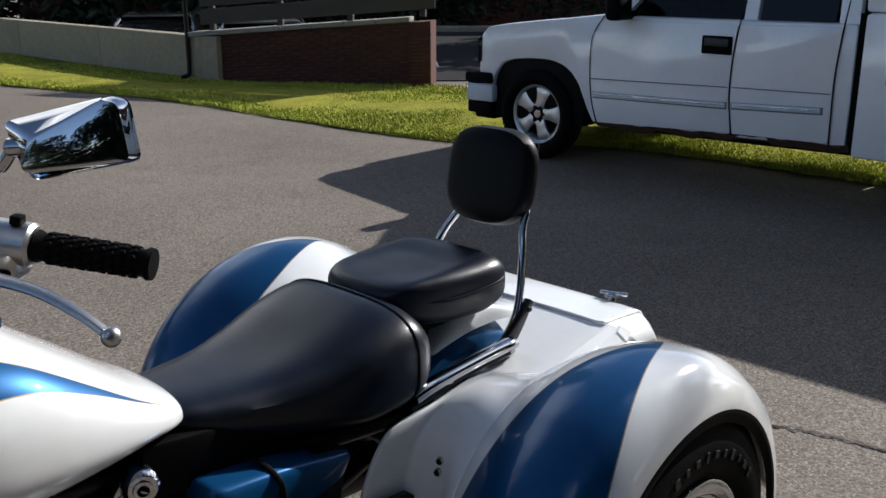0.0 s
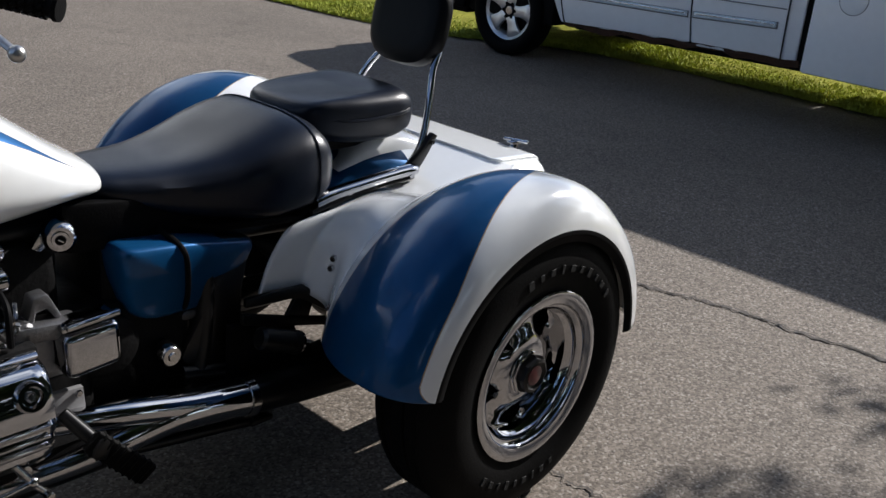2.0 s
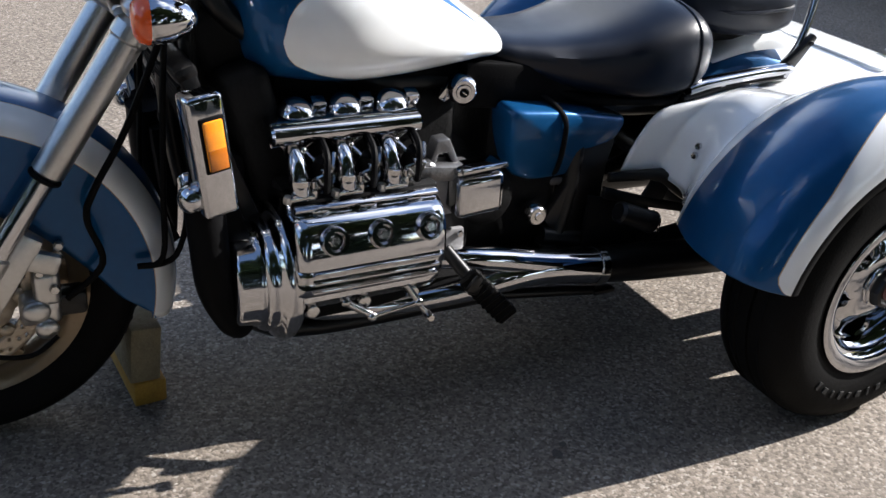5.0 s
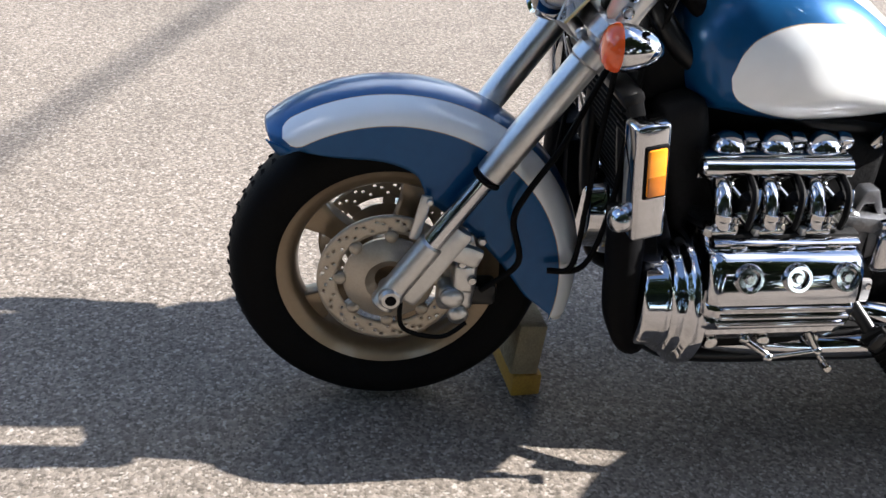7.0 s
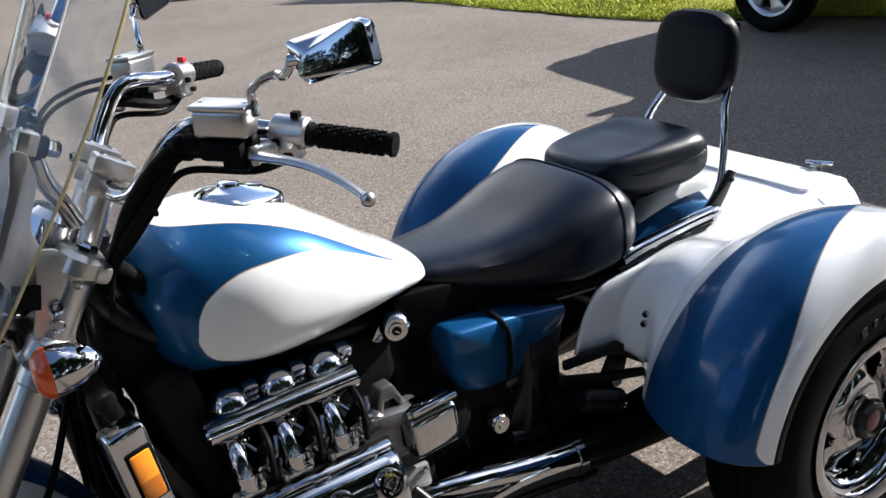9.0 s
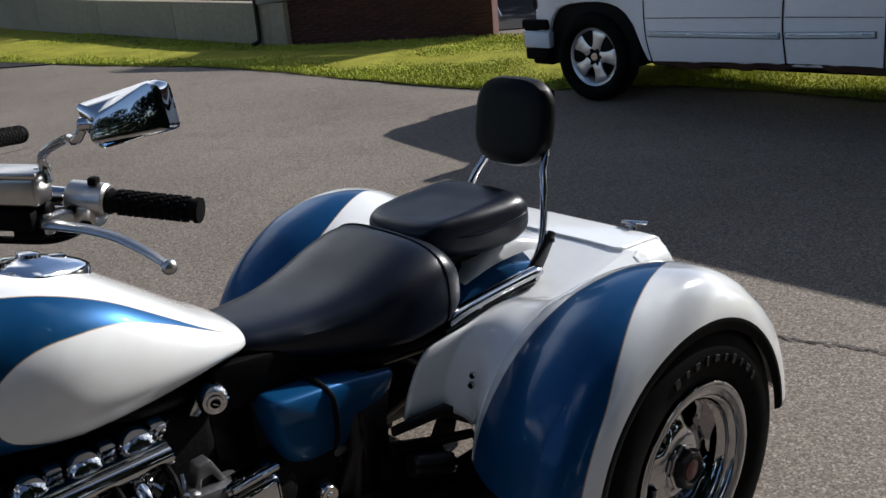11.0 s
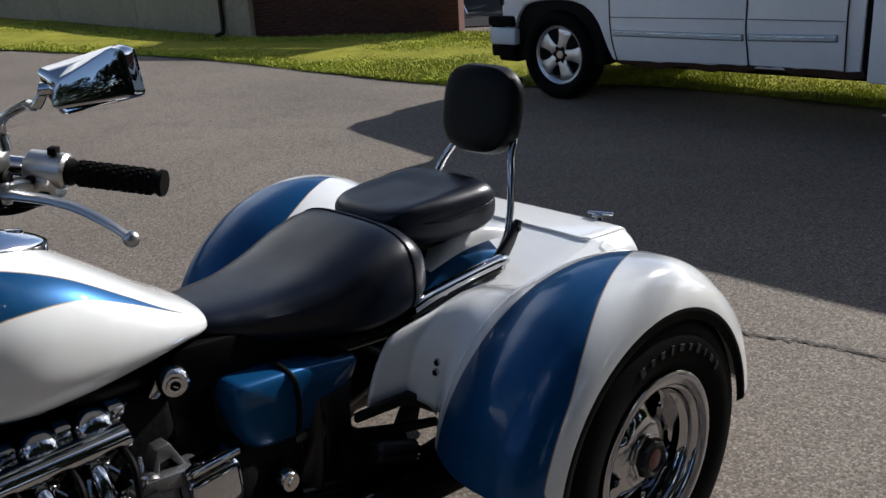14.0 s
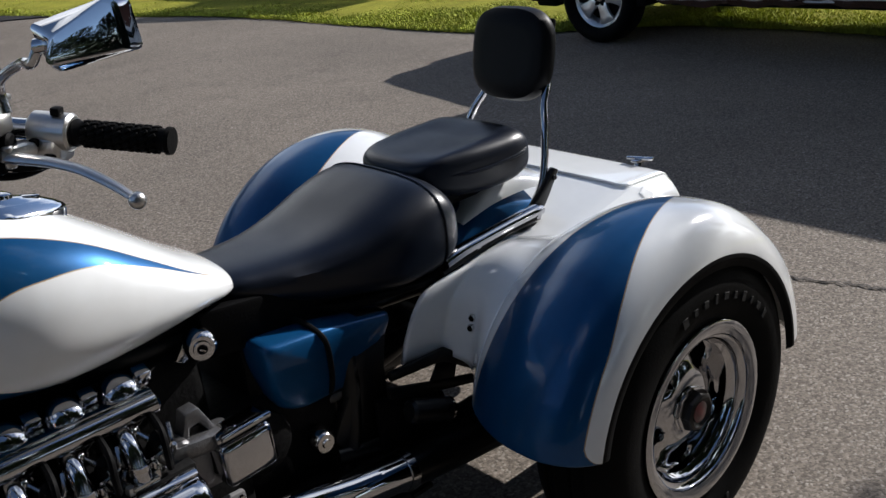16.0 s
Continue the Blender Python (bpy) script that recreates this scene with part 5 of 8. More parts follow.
part("clutch_cover", lathe([(0, -0.02), (0.05, -0.02), (0.065, -0.012), (0.07, 0.02), (0, 0.02)], 32, pose(-0.76, -0.155, 0.46)), engine_black, gb)

# radiator with chrome side shrouds that hold amber side markers
RAD = pose(-1.334, 0, 0.605, 0, -21.5, 0)
rad = part("radiator", moved(merged(rbox((0.032, 0.36, 0.40), 0.006), rbox((0.042, 0.36, 0.030), 0.01, Matrix.Translation((0, 0, 0.203))), rbox((0.042, 0.36, 0.030), 0.01, Matrix.Translation((0, 0, -0.203)))), RAD), black_metal, trike, "black radiator")
for k in range(20):
    part("cooling_fin", moved(rbox((0.010, 0.33, 0.005), 0.0, Matrix.Translation((-0.019, 0, -0.182 + 0.0192 * k))), RAD), engine_black, rad)
part("radiator_guard", moved(merged(rbox((0.006, 0.006, 0.42), 0.002, Matrix.Translation((-0.026, 0.178, 0))),
                                    rbox((0.006, 0.36, 0.008), 0.002, Matrix.Translation((-0.026, 0, -0.21)))), RAD), brushed, rad, "bright guard frame")
for s in (-1, 1):
    M_ = Matrix.Translation((-1.400, s * 0.268, 0.685)) @ Matrix.Rotation(radians(-7.4), 4, "Y") @ Matrix.Rotation(radians(-8 * s), 4, "Z")
    sh = part("radiator_shroud", moved(merged(rbox((0.066, 0.055, 0.225), 0.010, None, 3)), M_), chrome, trike, "chrome radiator side shroud with amber marker")
    part("marker_frame", moved(rbox((0.046, 0.008, 0.102), 0.004, Matrix.Translation((0.004, s * 0.028, 0.025))), M_), black_plastic, sh)
    part("amber_marker", moved(rbox((0.036, 0.012, 0.090), 0.004, Matrix.Translation((0.004, s * 0.030, 0.025))), M_), amber, sh, "amber reflector")
    part("marker_lower", moved(rbox((0.034, 0.013, 0.040), 0.003, Matrix.Translation((0.004, s * 0.0305, 0.0))), M_), dark_amber, sh, "darker amber lower lens")
    part("shroud_knob", ball((-1.432, s * 0.270, 0.605), 0.027, (0.9, 1, 1)), chrome, sh, "round chrome knob")
    part("air_duct", tube([(-1.40, s * 0.22, 0.60), (-1.395, s * 0.235, 0.50), (-1.385, s * 0.235, 0.40), (-1.355, s * 0.225, 0.325), (-1.33, s * 0.20, 0.285)], lambda u: 0.038 - 0.006 * u, 14, 6), black_plastic, sh, "black rubber duct")
    part("duct_web", prism([(-1.40, 0.56), (-1.33, 0.56), (-1.29, 0.40), (-1.31, 0.29), (-1.36, 0.32), (-1.385, 0.42)], 0.04, 0.008, Matrix.Translation((0, s * 0.19, 0))), black_plastic, sh)
    part("horn", lathe([(0, -0.03), (0.035, -0.028), (0.042, -0.015), (0.042, 0.0), (0.02, 0.03), (0, 0.03)], 24, pose(-1.345, s * 0.15, 0.60, 0, 0, -20 * s)), black_plastic, rad)

# exhausts
for s in (-1, 1):
    ex = part("exhaust_pipe", merged(tube([(-1.22, s * 0.20, 0.315), (-1.17, s * 0.205, 0.283), (-1.05, s * 0.205, 0.268), (-0.92, s * 0.225, 0.275), (-0.80, s * 0.246, 0.296), (-0.66, s * 0.248, 0.308), (-0.50, s * 0.248, 0.287)], lambda u: 0.017 + 0.025 * u ** 1.2, 18),
                                     tube([(-0.96, s * 0.215, 0.375), (-0.86, s * 0.240, 0.368), (-0.76, s * 0.247, 0.350), (-0.64, s * 0.248, 0.318), (-0.54, s * 0.248, 0.296)], lambda u: 0.021 + 0.017 * u, 18)), chrome, trike, "merging chrome exhaust pipes")
    part("silencer", merged(tube([(-0.53, s * 0.248, 0.288), (-0.46, s * 0.248, 0.283), (-0.10, s * 0.25, 0.248), (0.30, s * 0.25, 0.235), (0.46, s * 0.25, 0.233)], lambda u: 0.036 + 0.010 * min(1, u * 3), 20)), black_metal, ex, "long black silencer")
    part("pipe_clamp", lathe([(0.040, -0.012), (0.046, -0.010), (0.046, 0.010), (0.040, 0.012)], 24, between((-0.49, s * 0.248, 0.285), (-0.30, s * 0.248, 0.27))), worn_chrome, ex)
    part("stub_pipe", merged(rod((-0.47, s * 0.265, 0.430), (-0.372, s * 0.272, 0.392), 0.026, 20), lathe([(0.017, 0.002), (0.027, 0.0), (0.027, -0.02), (0.017, -0.02)], 20, between((-0.370, s * 0.272, 0.391), (-0.30, s * 0.277, 0.365)))), black_metal, ex, "black stub pipe with bright end")
    part("stub_ring", lathe([(0.018, 0.001), (0.027, 0.001), (0.028, -0.006), (0.018, -0.006)], 20, between((-0.366, s * 0.272, 0.3895), (-0.30, s * 0.277, 0.365))), chrome, ex)

# foot pegs and shift linkage
for s in (-1, 1):
    PEG = between((-0.885, s * 0.318, 0.372), (-0.782, s * 0.345, 0.262))
    pg = part("foot_peg", rbox((0.018, 0.148, 0.048), 0.007, PEG @ Matrix.Translation((0, 0.074, 0))), rubber, trike, "ribbed black foot peg")
    for k in range(8):
        part("peg_rib", rbox((0.023, 0.006, 0.050), 0.002, PEG @ Matrix.Translation((0, 0.016 + 0.0165 * k, 0)), 1), rubber, pg)
    part("peg_arm", merged(rod((-0.905, s * 0.25, 0.405), (-0.862, s * 0.318, 0.345), 0.014), rbox((0.035, 0.035, 0.045), 0.008, pose(-0.868, s * 0.318, 0.352, 0, 30, 0))), black_metal, pg, "black peg bracket")
    part("peg_plate", prism([(-0.955, 0.44), (-0.85, 0.435), (-0.845, 0.36), (-0.93, 0.35)], 0.014, 0.004, Matrix.Translation((0, s * 0.225, 0))), grey_plastic, pg, "grey mounting plate")
    part("plate_bolt", bolt((-0.862, s * 0.233, 0.424), (0, s, 0), 0.008, 0.006), chrome, pg)
sl = part("shift_lever", merged(rod((-1.155, -0.320, 0.365), (-1.105, -0.335, 0.335), 0.008), rod((-1.105, -0.337, 0.333), (-1.005, -0.337, 0.345), 0.0055), rod((-1.005, -0.337, 0.345), (-1.03, -0.325, 0.385), 0.0075),
                                rod((-1.008, -0.337, 0.343), (-0.985, -0.345, 0.318), 0.0055), rod((-0.985, -0.335, 0.316), (-0.985, -0.362, 0.316), 0.009)), worn_chrome, trike, "chrome gear shift linkage")
for q in ((-1.105, -0.337, 0.333), (-1.005, -0.337, 0.345), (-1.155, -0.320, 0.367)):
    part("link_ball", ball(q, 0.011, seg=12), worn_chrome, sl)
part("side_stand", merged(rod((-0.78, -0.19, 0.23), (-0.45, -0.21, 0.19), 0.013), rbox((0.06, 0.03, 0.012), 0.003, pose(-0.43, -0.215, 0.19))), black_metal, trike, "folded black side stand")

# ---- front end: built straight ahead, then turned with the steering ----
AX = Vector((0.540, 0.0, 0.8417))          # along the fork, upwards


def on_fork(y, along, out=0.0):
    """A point beside the fork axis: along it from the axle, and out ahead of it."""
    return FRONT + AX * along + Vector((-0.8417, 0, 0.540)) * out + Vector((0, y, 0))


def front_part(name, bm, mat, parent, label="", **k):
    return part(name, moved(bm, STEER), mat, parent, label, **k)


def front_wheel():
    m = Matrix.Translation(FRONT)
    r0 = 0.330
    prof = [(0.226, -0.048), (0.240, -0.058), (0.262, -0.066), (0.285, -0.069), (0.305, -0.063), (0.318, -0.049), (0.327, -0.030), (r0, -0.010), (r0, 0.010), (0.327, 0.030), (0.318, 0.049), (0.305, 0.063), (0.285, 0.069), (0.262, 0.066), (0.240, 0.058), (0.226, 0.048)]
    rim = front_part("front_wheel", lathe([(0.195, -0.030), (0.205, -0.042), (0.222, -0.048), (0.231, -0.052), (0.231, -0.046), (0.216, -0.040), (0.200, -0.02), (0.200, 0.02), (0.216, 0.040), (0.231, 0.046), (0.231, 0.052), (0.222, 0.048), (0.205, 0.042), (0.195, 0.030), (0.188, 0.0)], 80, m, closed=True), gold_rim, trike, "champagne cast front wheel")
    tyre_b = lathe(prof, 96, m)
    ty = front_part("tyre", tyre_b, rubber, rim, "black front tyre")
    # tread blocks: wavy ridges across the crown
    ridges = []
    for k in range(64):
        a = 2 * math.pi * k / 64
        for s in (-1, 1):
            ridges.append(rbox((0.011, 0.036, 0.002), 0.001, m @ Matrix.Rotation(a + 0.03 * s, 4, "Y") @ Matrix.Translation((0, s * 0.030, 0.3236)) @ Matrix.Rotation(radians(-33 * s), 4, "X") @ Matrix.Rotation(radians(28 * s), 4, "Z"), 1))
    tagged(front_part("tread_pattern", merged(*ridges), rubber, rim), kind="stuff")
    spokes = [lathe([(0, -0.03), (0.055, -0.03), (0.06, -0.025), (0.06, 0.025), (0.055, 0.03), (0, 0.03)], 36, m)]
    for k in range(5):
        a = 2 * math.pi * k / 5 + 0.3
        out = [(-0.022, 0.04), (0.022, 0.04), (0.024, 0.11), (0.026, 0.15), (0.040, 0.197), (0.025, 0.205), (-0.025, 0.205), (-0.040, 0.197), (-0.026, 0.15), (-0.024, 0.11)]
        spokes.append(prism(out, 0.044, 0.006, m @ Matrix.Rotation(a, 4, "Y")))
    front_part("wheel_spokes", merged(*spokes), gold_rim, rim, "five-spoke champagne wheel centre")
    for s in (-1, 1):
        md = m @ Matrix.Translation((0, s * 0.078, 0))
        # drilled ring: a band with real holes
        n, rows_r = 120, (0.108, 0.116, 0.122, 0.128, 0.134, 0.140, 0.148)
        bm = bmesh.new()
        vs = [[bm.verts.new((r * math.cos(2 * math.pi * i / n), 0, r * math.sin(2 * math.pi * i / n))) for r in rows_r] for i in range(n)]
        for i in range(n):
            for j in range(6):
                if (j == 1 and i % 6 == 0) or (j == 3 and i % 6 == 2) or (j == 4 and i % 6 == 4):
                    continue
                bm.faces.new((vs[i][j], vs[(i + 1) % n][j], vs[(i + 1) % n][j + 1], vs[i][j + 1]))
        bm.transform(md)
        dk = front_part("brake_disc", bm, disc_steel, rim, "drilled steel brake disc")
        mo = dk.modifiers.new("thickness", "SOLIDIFY")
        mo.thickness, mo.offset = 0.005, 0.0
        bits = [lathe([(0.03, 0.0), (0.05, s * 0.014), (0.088, s * 0.006), (0.095, 0.0), (0.095, -s * 0.006), (0.03, -s * 0.006)], 48, md)]
        dc = front_part("disc_carrier", bits[0], disc_steel, rim, "disc carrier with float buttons")
        for k in range(8):
            a = 2 * math.pi * k / 8
            front_part("float_button", lathe([(0, s * 0.010), (0.008, s * 0.010), (0.013, s * 0.006), (0.014, -s * 0.004), (0, -s * 0.004)], 16, md @ Matrix.Translation((0.101 * math.cos(a), 0, 0.101 * math.sin(a)))), disc_steel, dk)
    return rim


front_wheel()


# front fender
def f_point(deg, p, s):
    """deg about the axle from the rear horizontal, p from the crown to the lower edge."""
    rin = smooth_interp(deg, [(-14, 0.375), (-9, 0.32), (-4, 0.28), (12, 0.232), (30, 0.205), (52, 0.195), (72, 0.205), (80, 0.245), (92, 0.268), (108, 0.290), (118, 0.318), (126, 0.362), (130, 0.40)])
    if p < 0.62:
        a = p / 0.62 * math.pi / 2
        y = 0.102 * math.sin(a)
        r = 0.345 + 0.058 * math.cos(a) ** 0.9
    else:
        k = (p - 0.62) / 0.38
        y = 0.102 - 0.006 * k
        r = 0.345 + (min(rin, 0.400) - 0.345) * k
    if deg > 120:
        y *= 1.0 - 0.22 * ((deg - 120) / 10) ** 2
    a = radians(deg)
    return FRONT + Vector((r * math.cos(a), s * y, r * math.sin(a)))


def front_fender():
    bm = bmesh.new()
    spans = [(5, 1), (1, 2), (8, 0), (1, 2), (10, 1)]
    slots = [m for n, m in spans for _ in range(n)]
    for s in (-1, 1):
        vs = []
        N = 70
        for i in range(N + 1):
            deg = -13 + 142 * (1 - (1 - i / N) ** 1.25)
            w0, w1 = 0.24, 0.60
            if deg > 120:
                k = min(1.0, (deg - 120) / 5.0)
                half = 0.18 * math.sqrt(max(0.0, 1 - k * k))
                w0, w1 = 0.42 - half, 0.42 + half
            e = 0.008 if w1 - w0 > 0.03 else 0.0
            st = [0.0, w0 - e, w0, w1, w1 + e, 1.0]
            row = []
            for k, (n, _) in enumerate(spans):
                for j in range(n):
                    row.append(st[k] + (st[k + 1] - st[k]) * j / n)
            row.append(1.0)
            vs.append([bm.verts.new(f_point(deg, p, s)) for p in row])
        for i in range(N):
            for j, m in enumerate(slots):
                f = bm.faces.new((vs[i][j], vs[i + 1][j], vs[i + 1][j + 1], vs[i][j + 1]))
                f.material_index = m
    bmesh.ops.remove_doubles(bm, verts=bm.verts, dist=0.0004)
    ob = front_part("front_fender", bm, (white_paint, blue_paint, gold_line), trike, "blue front fender with white side bands")
    mo = ob.modifiers.new("thickness", "SOLIDIFY")
    mo.thickness = 0.004
    for s in (-1, 1):
        front_part("fender_stay", merged(rbox((0.022, 0.008, 0.10), 0.006, Matrix.Translation(on_fork(s * 0.112, 0.165, 0.045)) @ Matrix.Rotation(radians(12), 4, "Y")), bolt(on_fork(s * 0.116, 0.205, 0.052), (0, s, 0), 0.007, 0.006)), brushed, ob, "bright fender stay")
        front_part("fender_bolt", bolt(on_fork(s * 0.104, 0.19, -0.09), (0, s, 0), 0.009, 0.01), brushed, ob)
    return ob


front_fender()

# fork legs
for s in (-1, 1):
    y = s * 0.132
    leg = front_part("fork_leg", merged(rod(on_fork(y, 0.315), on_fork(y, 0.60), 0.0295, 28), rod(on_fork(y, 0.590), on_fork(y, 0.632), 0.0335, 28), rod(on_fork(y, 0.63), on_fork(y, 0.79), 0.028, 28)), brushed, trike, "brushed alloy upper fork tube")
    front_part("fork_seal", merged(rod(on_fork(y, 0.307), on_fork(y, 0.316), 0.0305, 28)), black_plastic, leg)
    front_part("fork_slider", rod(on_fork(y, 0.12), on_fork(y, 0.31), 0.0215, 28), chrome, leg, "chrome fork slider")
    lug = [rod(on_fork(y, -0.035), on_fork(y, 0.145), 0.0265, 28), rod(on_fork(y - s * 0.03, 0), on_fork(y + s * 0.03, 0), 0.024, 24),
           rbox((0.05, 0.03, 0.20), 0.012, Matrix.Translation(on_fork(y - s * 0.004, 0.10, -0.034)) @ Matrix.Rotation(radians(32.7), 4, "Y")),
           rbox((0.075, 0.024, 0.045), 0.012, Matrix.Translation(on_fork(y - s * 0.006, 0.155, -0.07)) @ Matrix.Rotation(radians(20), 4, "Y"))]
    front_part("axle_lug", merged(*lug), brushed, leg, "cast alloy axle lug")
    front_part("axle_hole", lathe([(0, -0.001), (0.011, -0.001), (0.012, 0.002), (0, 0.002)], 20, Matrix.Translation(on_fork(y + s * 0.0305, 0)) @ (Matrix.Identity(4) if s < 0 else Matrix.Rotation(math.pi, 4, "Z"))), black_plastic, leg)
    cal = front_part("brake_caliper", merged(rbox((0.075, 0.055, 0.060), 0.014, Matrix.Translation(on_fork(s * 0.092, 0.055, -0.125)), 3), rbox((0.05, 0.06, 0.075), 0.014, Matrix.Translation(on_fork(s * 0.094, 0.105, -0.110)), 3),
                                             ball(on_fork(s * 0.122, 0.055, -0.115), 0.024, (1.1, 0.5, 1.0)), ball(on_fork(s * 0.122, 0.03, -0.150), 0.022, (1, 0.5, 1))), brushed, leg, "alloy brake caliper")
    front_part("caliper_bolt", merged(bolt(on_fork(s * 0.124, 0.115, -0.12), (0, s, 0), 0.010, 0.01), bolt(on_fork(s * 0.124, 0.135, -0.08), (0, s, 0), 0.009, 0.01)), worn_chrome, cal)
    front_part("caliper_body_dark", rbox((0.07, 0.05, 0.05), 0.01, Matrix.Translation(on_fork(s * 0.085, 0.085, -0.165))), black_metal, cal)
    front_part("brake_hose", tube([on_fork(s * 0.115, 0.10, -0.155), on_fork(s * 0.13, 0.20, -0.17), on_fork(s * 0.135, 0.27, -0.10), on_fork(s * 0.13, 0.33, -0.085), on_fork(s * 0.12, 0.45, -0.08), on_fork(s * 0.08, 0.62, -0.06)], 0.0065, 8), rubber, cal, "black brake hose")
    front_part("sensor_cable", tube([on_fork(s * 0.155, 0.005, -0.02), on_fork(s * 0.16, -0.04, -0.06), on_fork(s * 0.15, -0.02, -0.14), on_fork(s * 0.135, 0.03, -0.17)], 0.005, 8), rubber, cal)

# yokes
yoke = front_part("lower_yoke", merged(rbox((0.075, 0.33, 0.040), 0.012, Matrix.Translation(on_fork(0, 0.655, -0.01)) @ Matrix.Rotation(radians(32.7), 4, "Y")), *[rod(on_fork(s * 0.132, 0.635), on_fork(s * 0.132, 0.685), 0.040, 24) for s in (-1, 1)]), brushed, trike, "alloy lower fork yoke")
front_part("upper_yoke", merged(rbox((0.075, 0.32, 0.032), 0.010, Matrix.Translation(on_fork(0, 0.805, -0.01)) @ Matrix.Rotation(radians(32.7), 4, "Y")), *[rod(on_fork(s * 0.132, 0.785), on_fork(s * 0.132, 0.830), 0.037, 24) for s in (-1, 1)]), brushed, yoke, "alloy upper fork yoke")
for s in (-1, 1):
    front_part("yoke_bolt", rod(on_fork(s * 0.132, 0.828), on_fork(s * 0.132, 0.845), 0.018, 6), chrome, yoke)
for s in (-1, 1):
    tilt = Matrix.Rotation(radians(32.7), 4, "Y")
    front_part("handlebar_riser", merged(rod(on_fork(s * 0.055, 0.815, -0.02), on_fork(s * 0.055, 0.92, -0.014), 0.020, 18), rbox((0.066, 0.044, 0.034), 0.005, Matrix.Translation(on_fork(s * 0.055, 0.928, -0.013)) @ tilt)), brushed, yoke, "alloy handlebar riser")
    front_part("riser_cap", rbox((0.070, 0.044, 0.030), 0.005, Matrix.Translation(on_fork(s * 0.055, 0.964, -0.013)) @ tilt), brushed, yoke, "alloy clamp cap")
    front_part("riser_bolt", merged(rod(on_fork(s * 0.055, 0.968, -0.03), on_fork(s * 0.055, 0.982, -0.03), 0.007, 6), rod(on_fork(s * 0.055, 0.968, 0.008), on_fork(s * 0.055, 0.982, 0.008), 0.007, 6)), chrome, yoke)



def bar_part(name, bm, mat, parent, label="", **k):
    return part(name, moved(bm, STEER), mat, parent, label, **k)


# handlebar with its controls
BAR = [(-1.290, 0.0, 1.122), (-1.290, 0.070, 1.120), (-1.284, 0.112, 1.117), (-1.268, 0.150, 1.122), (-1.249, 0.178, 1.148), (-1.228, 0.197, 1.177), (-1.205, 0.211, 1.206), (-1.178, 0.226, 1.225), (-1.145, 0.240, 1.227), (-1.088, 0.276, 1.214), (-1.026, 0.340, 1.202), (-0.932, 0.437, 1.182)]
bar_pts = [Vector((x, -y, z)) for x, y, z in reversed(BAR)] + [Vector(q) for q in BAR[1:]]
handlebar = bar_part("handlebar", tube(bar_pts, 0.0150, 14, 6), chrome, trike, "polished chrome handlebar")


def bar_at(k, s):
    """A point and direction on the outer straight of the bar, k from the bend to the end."""
    a, b = Vector((-1.116, 0.246, 1.221)), Vector(BAR[-1])
    q = a + (b - a) * k
    d = (b - a).normalized()
    return Vector((q.x, s * q.y, q.z)), Vector((d.x, s * d.y, d.z))


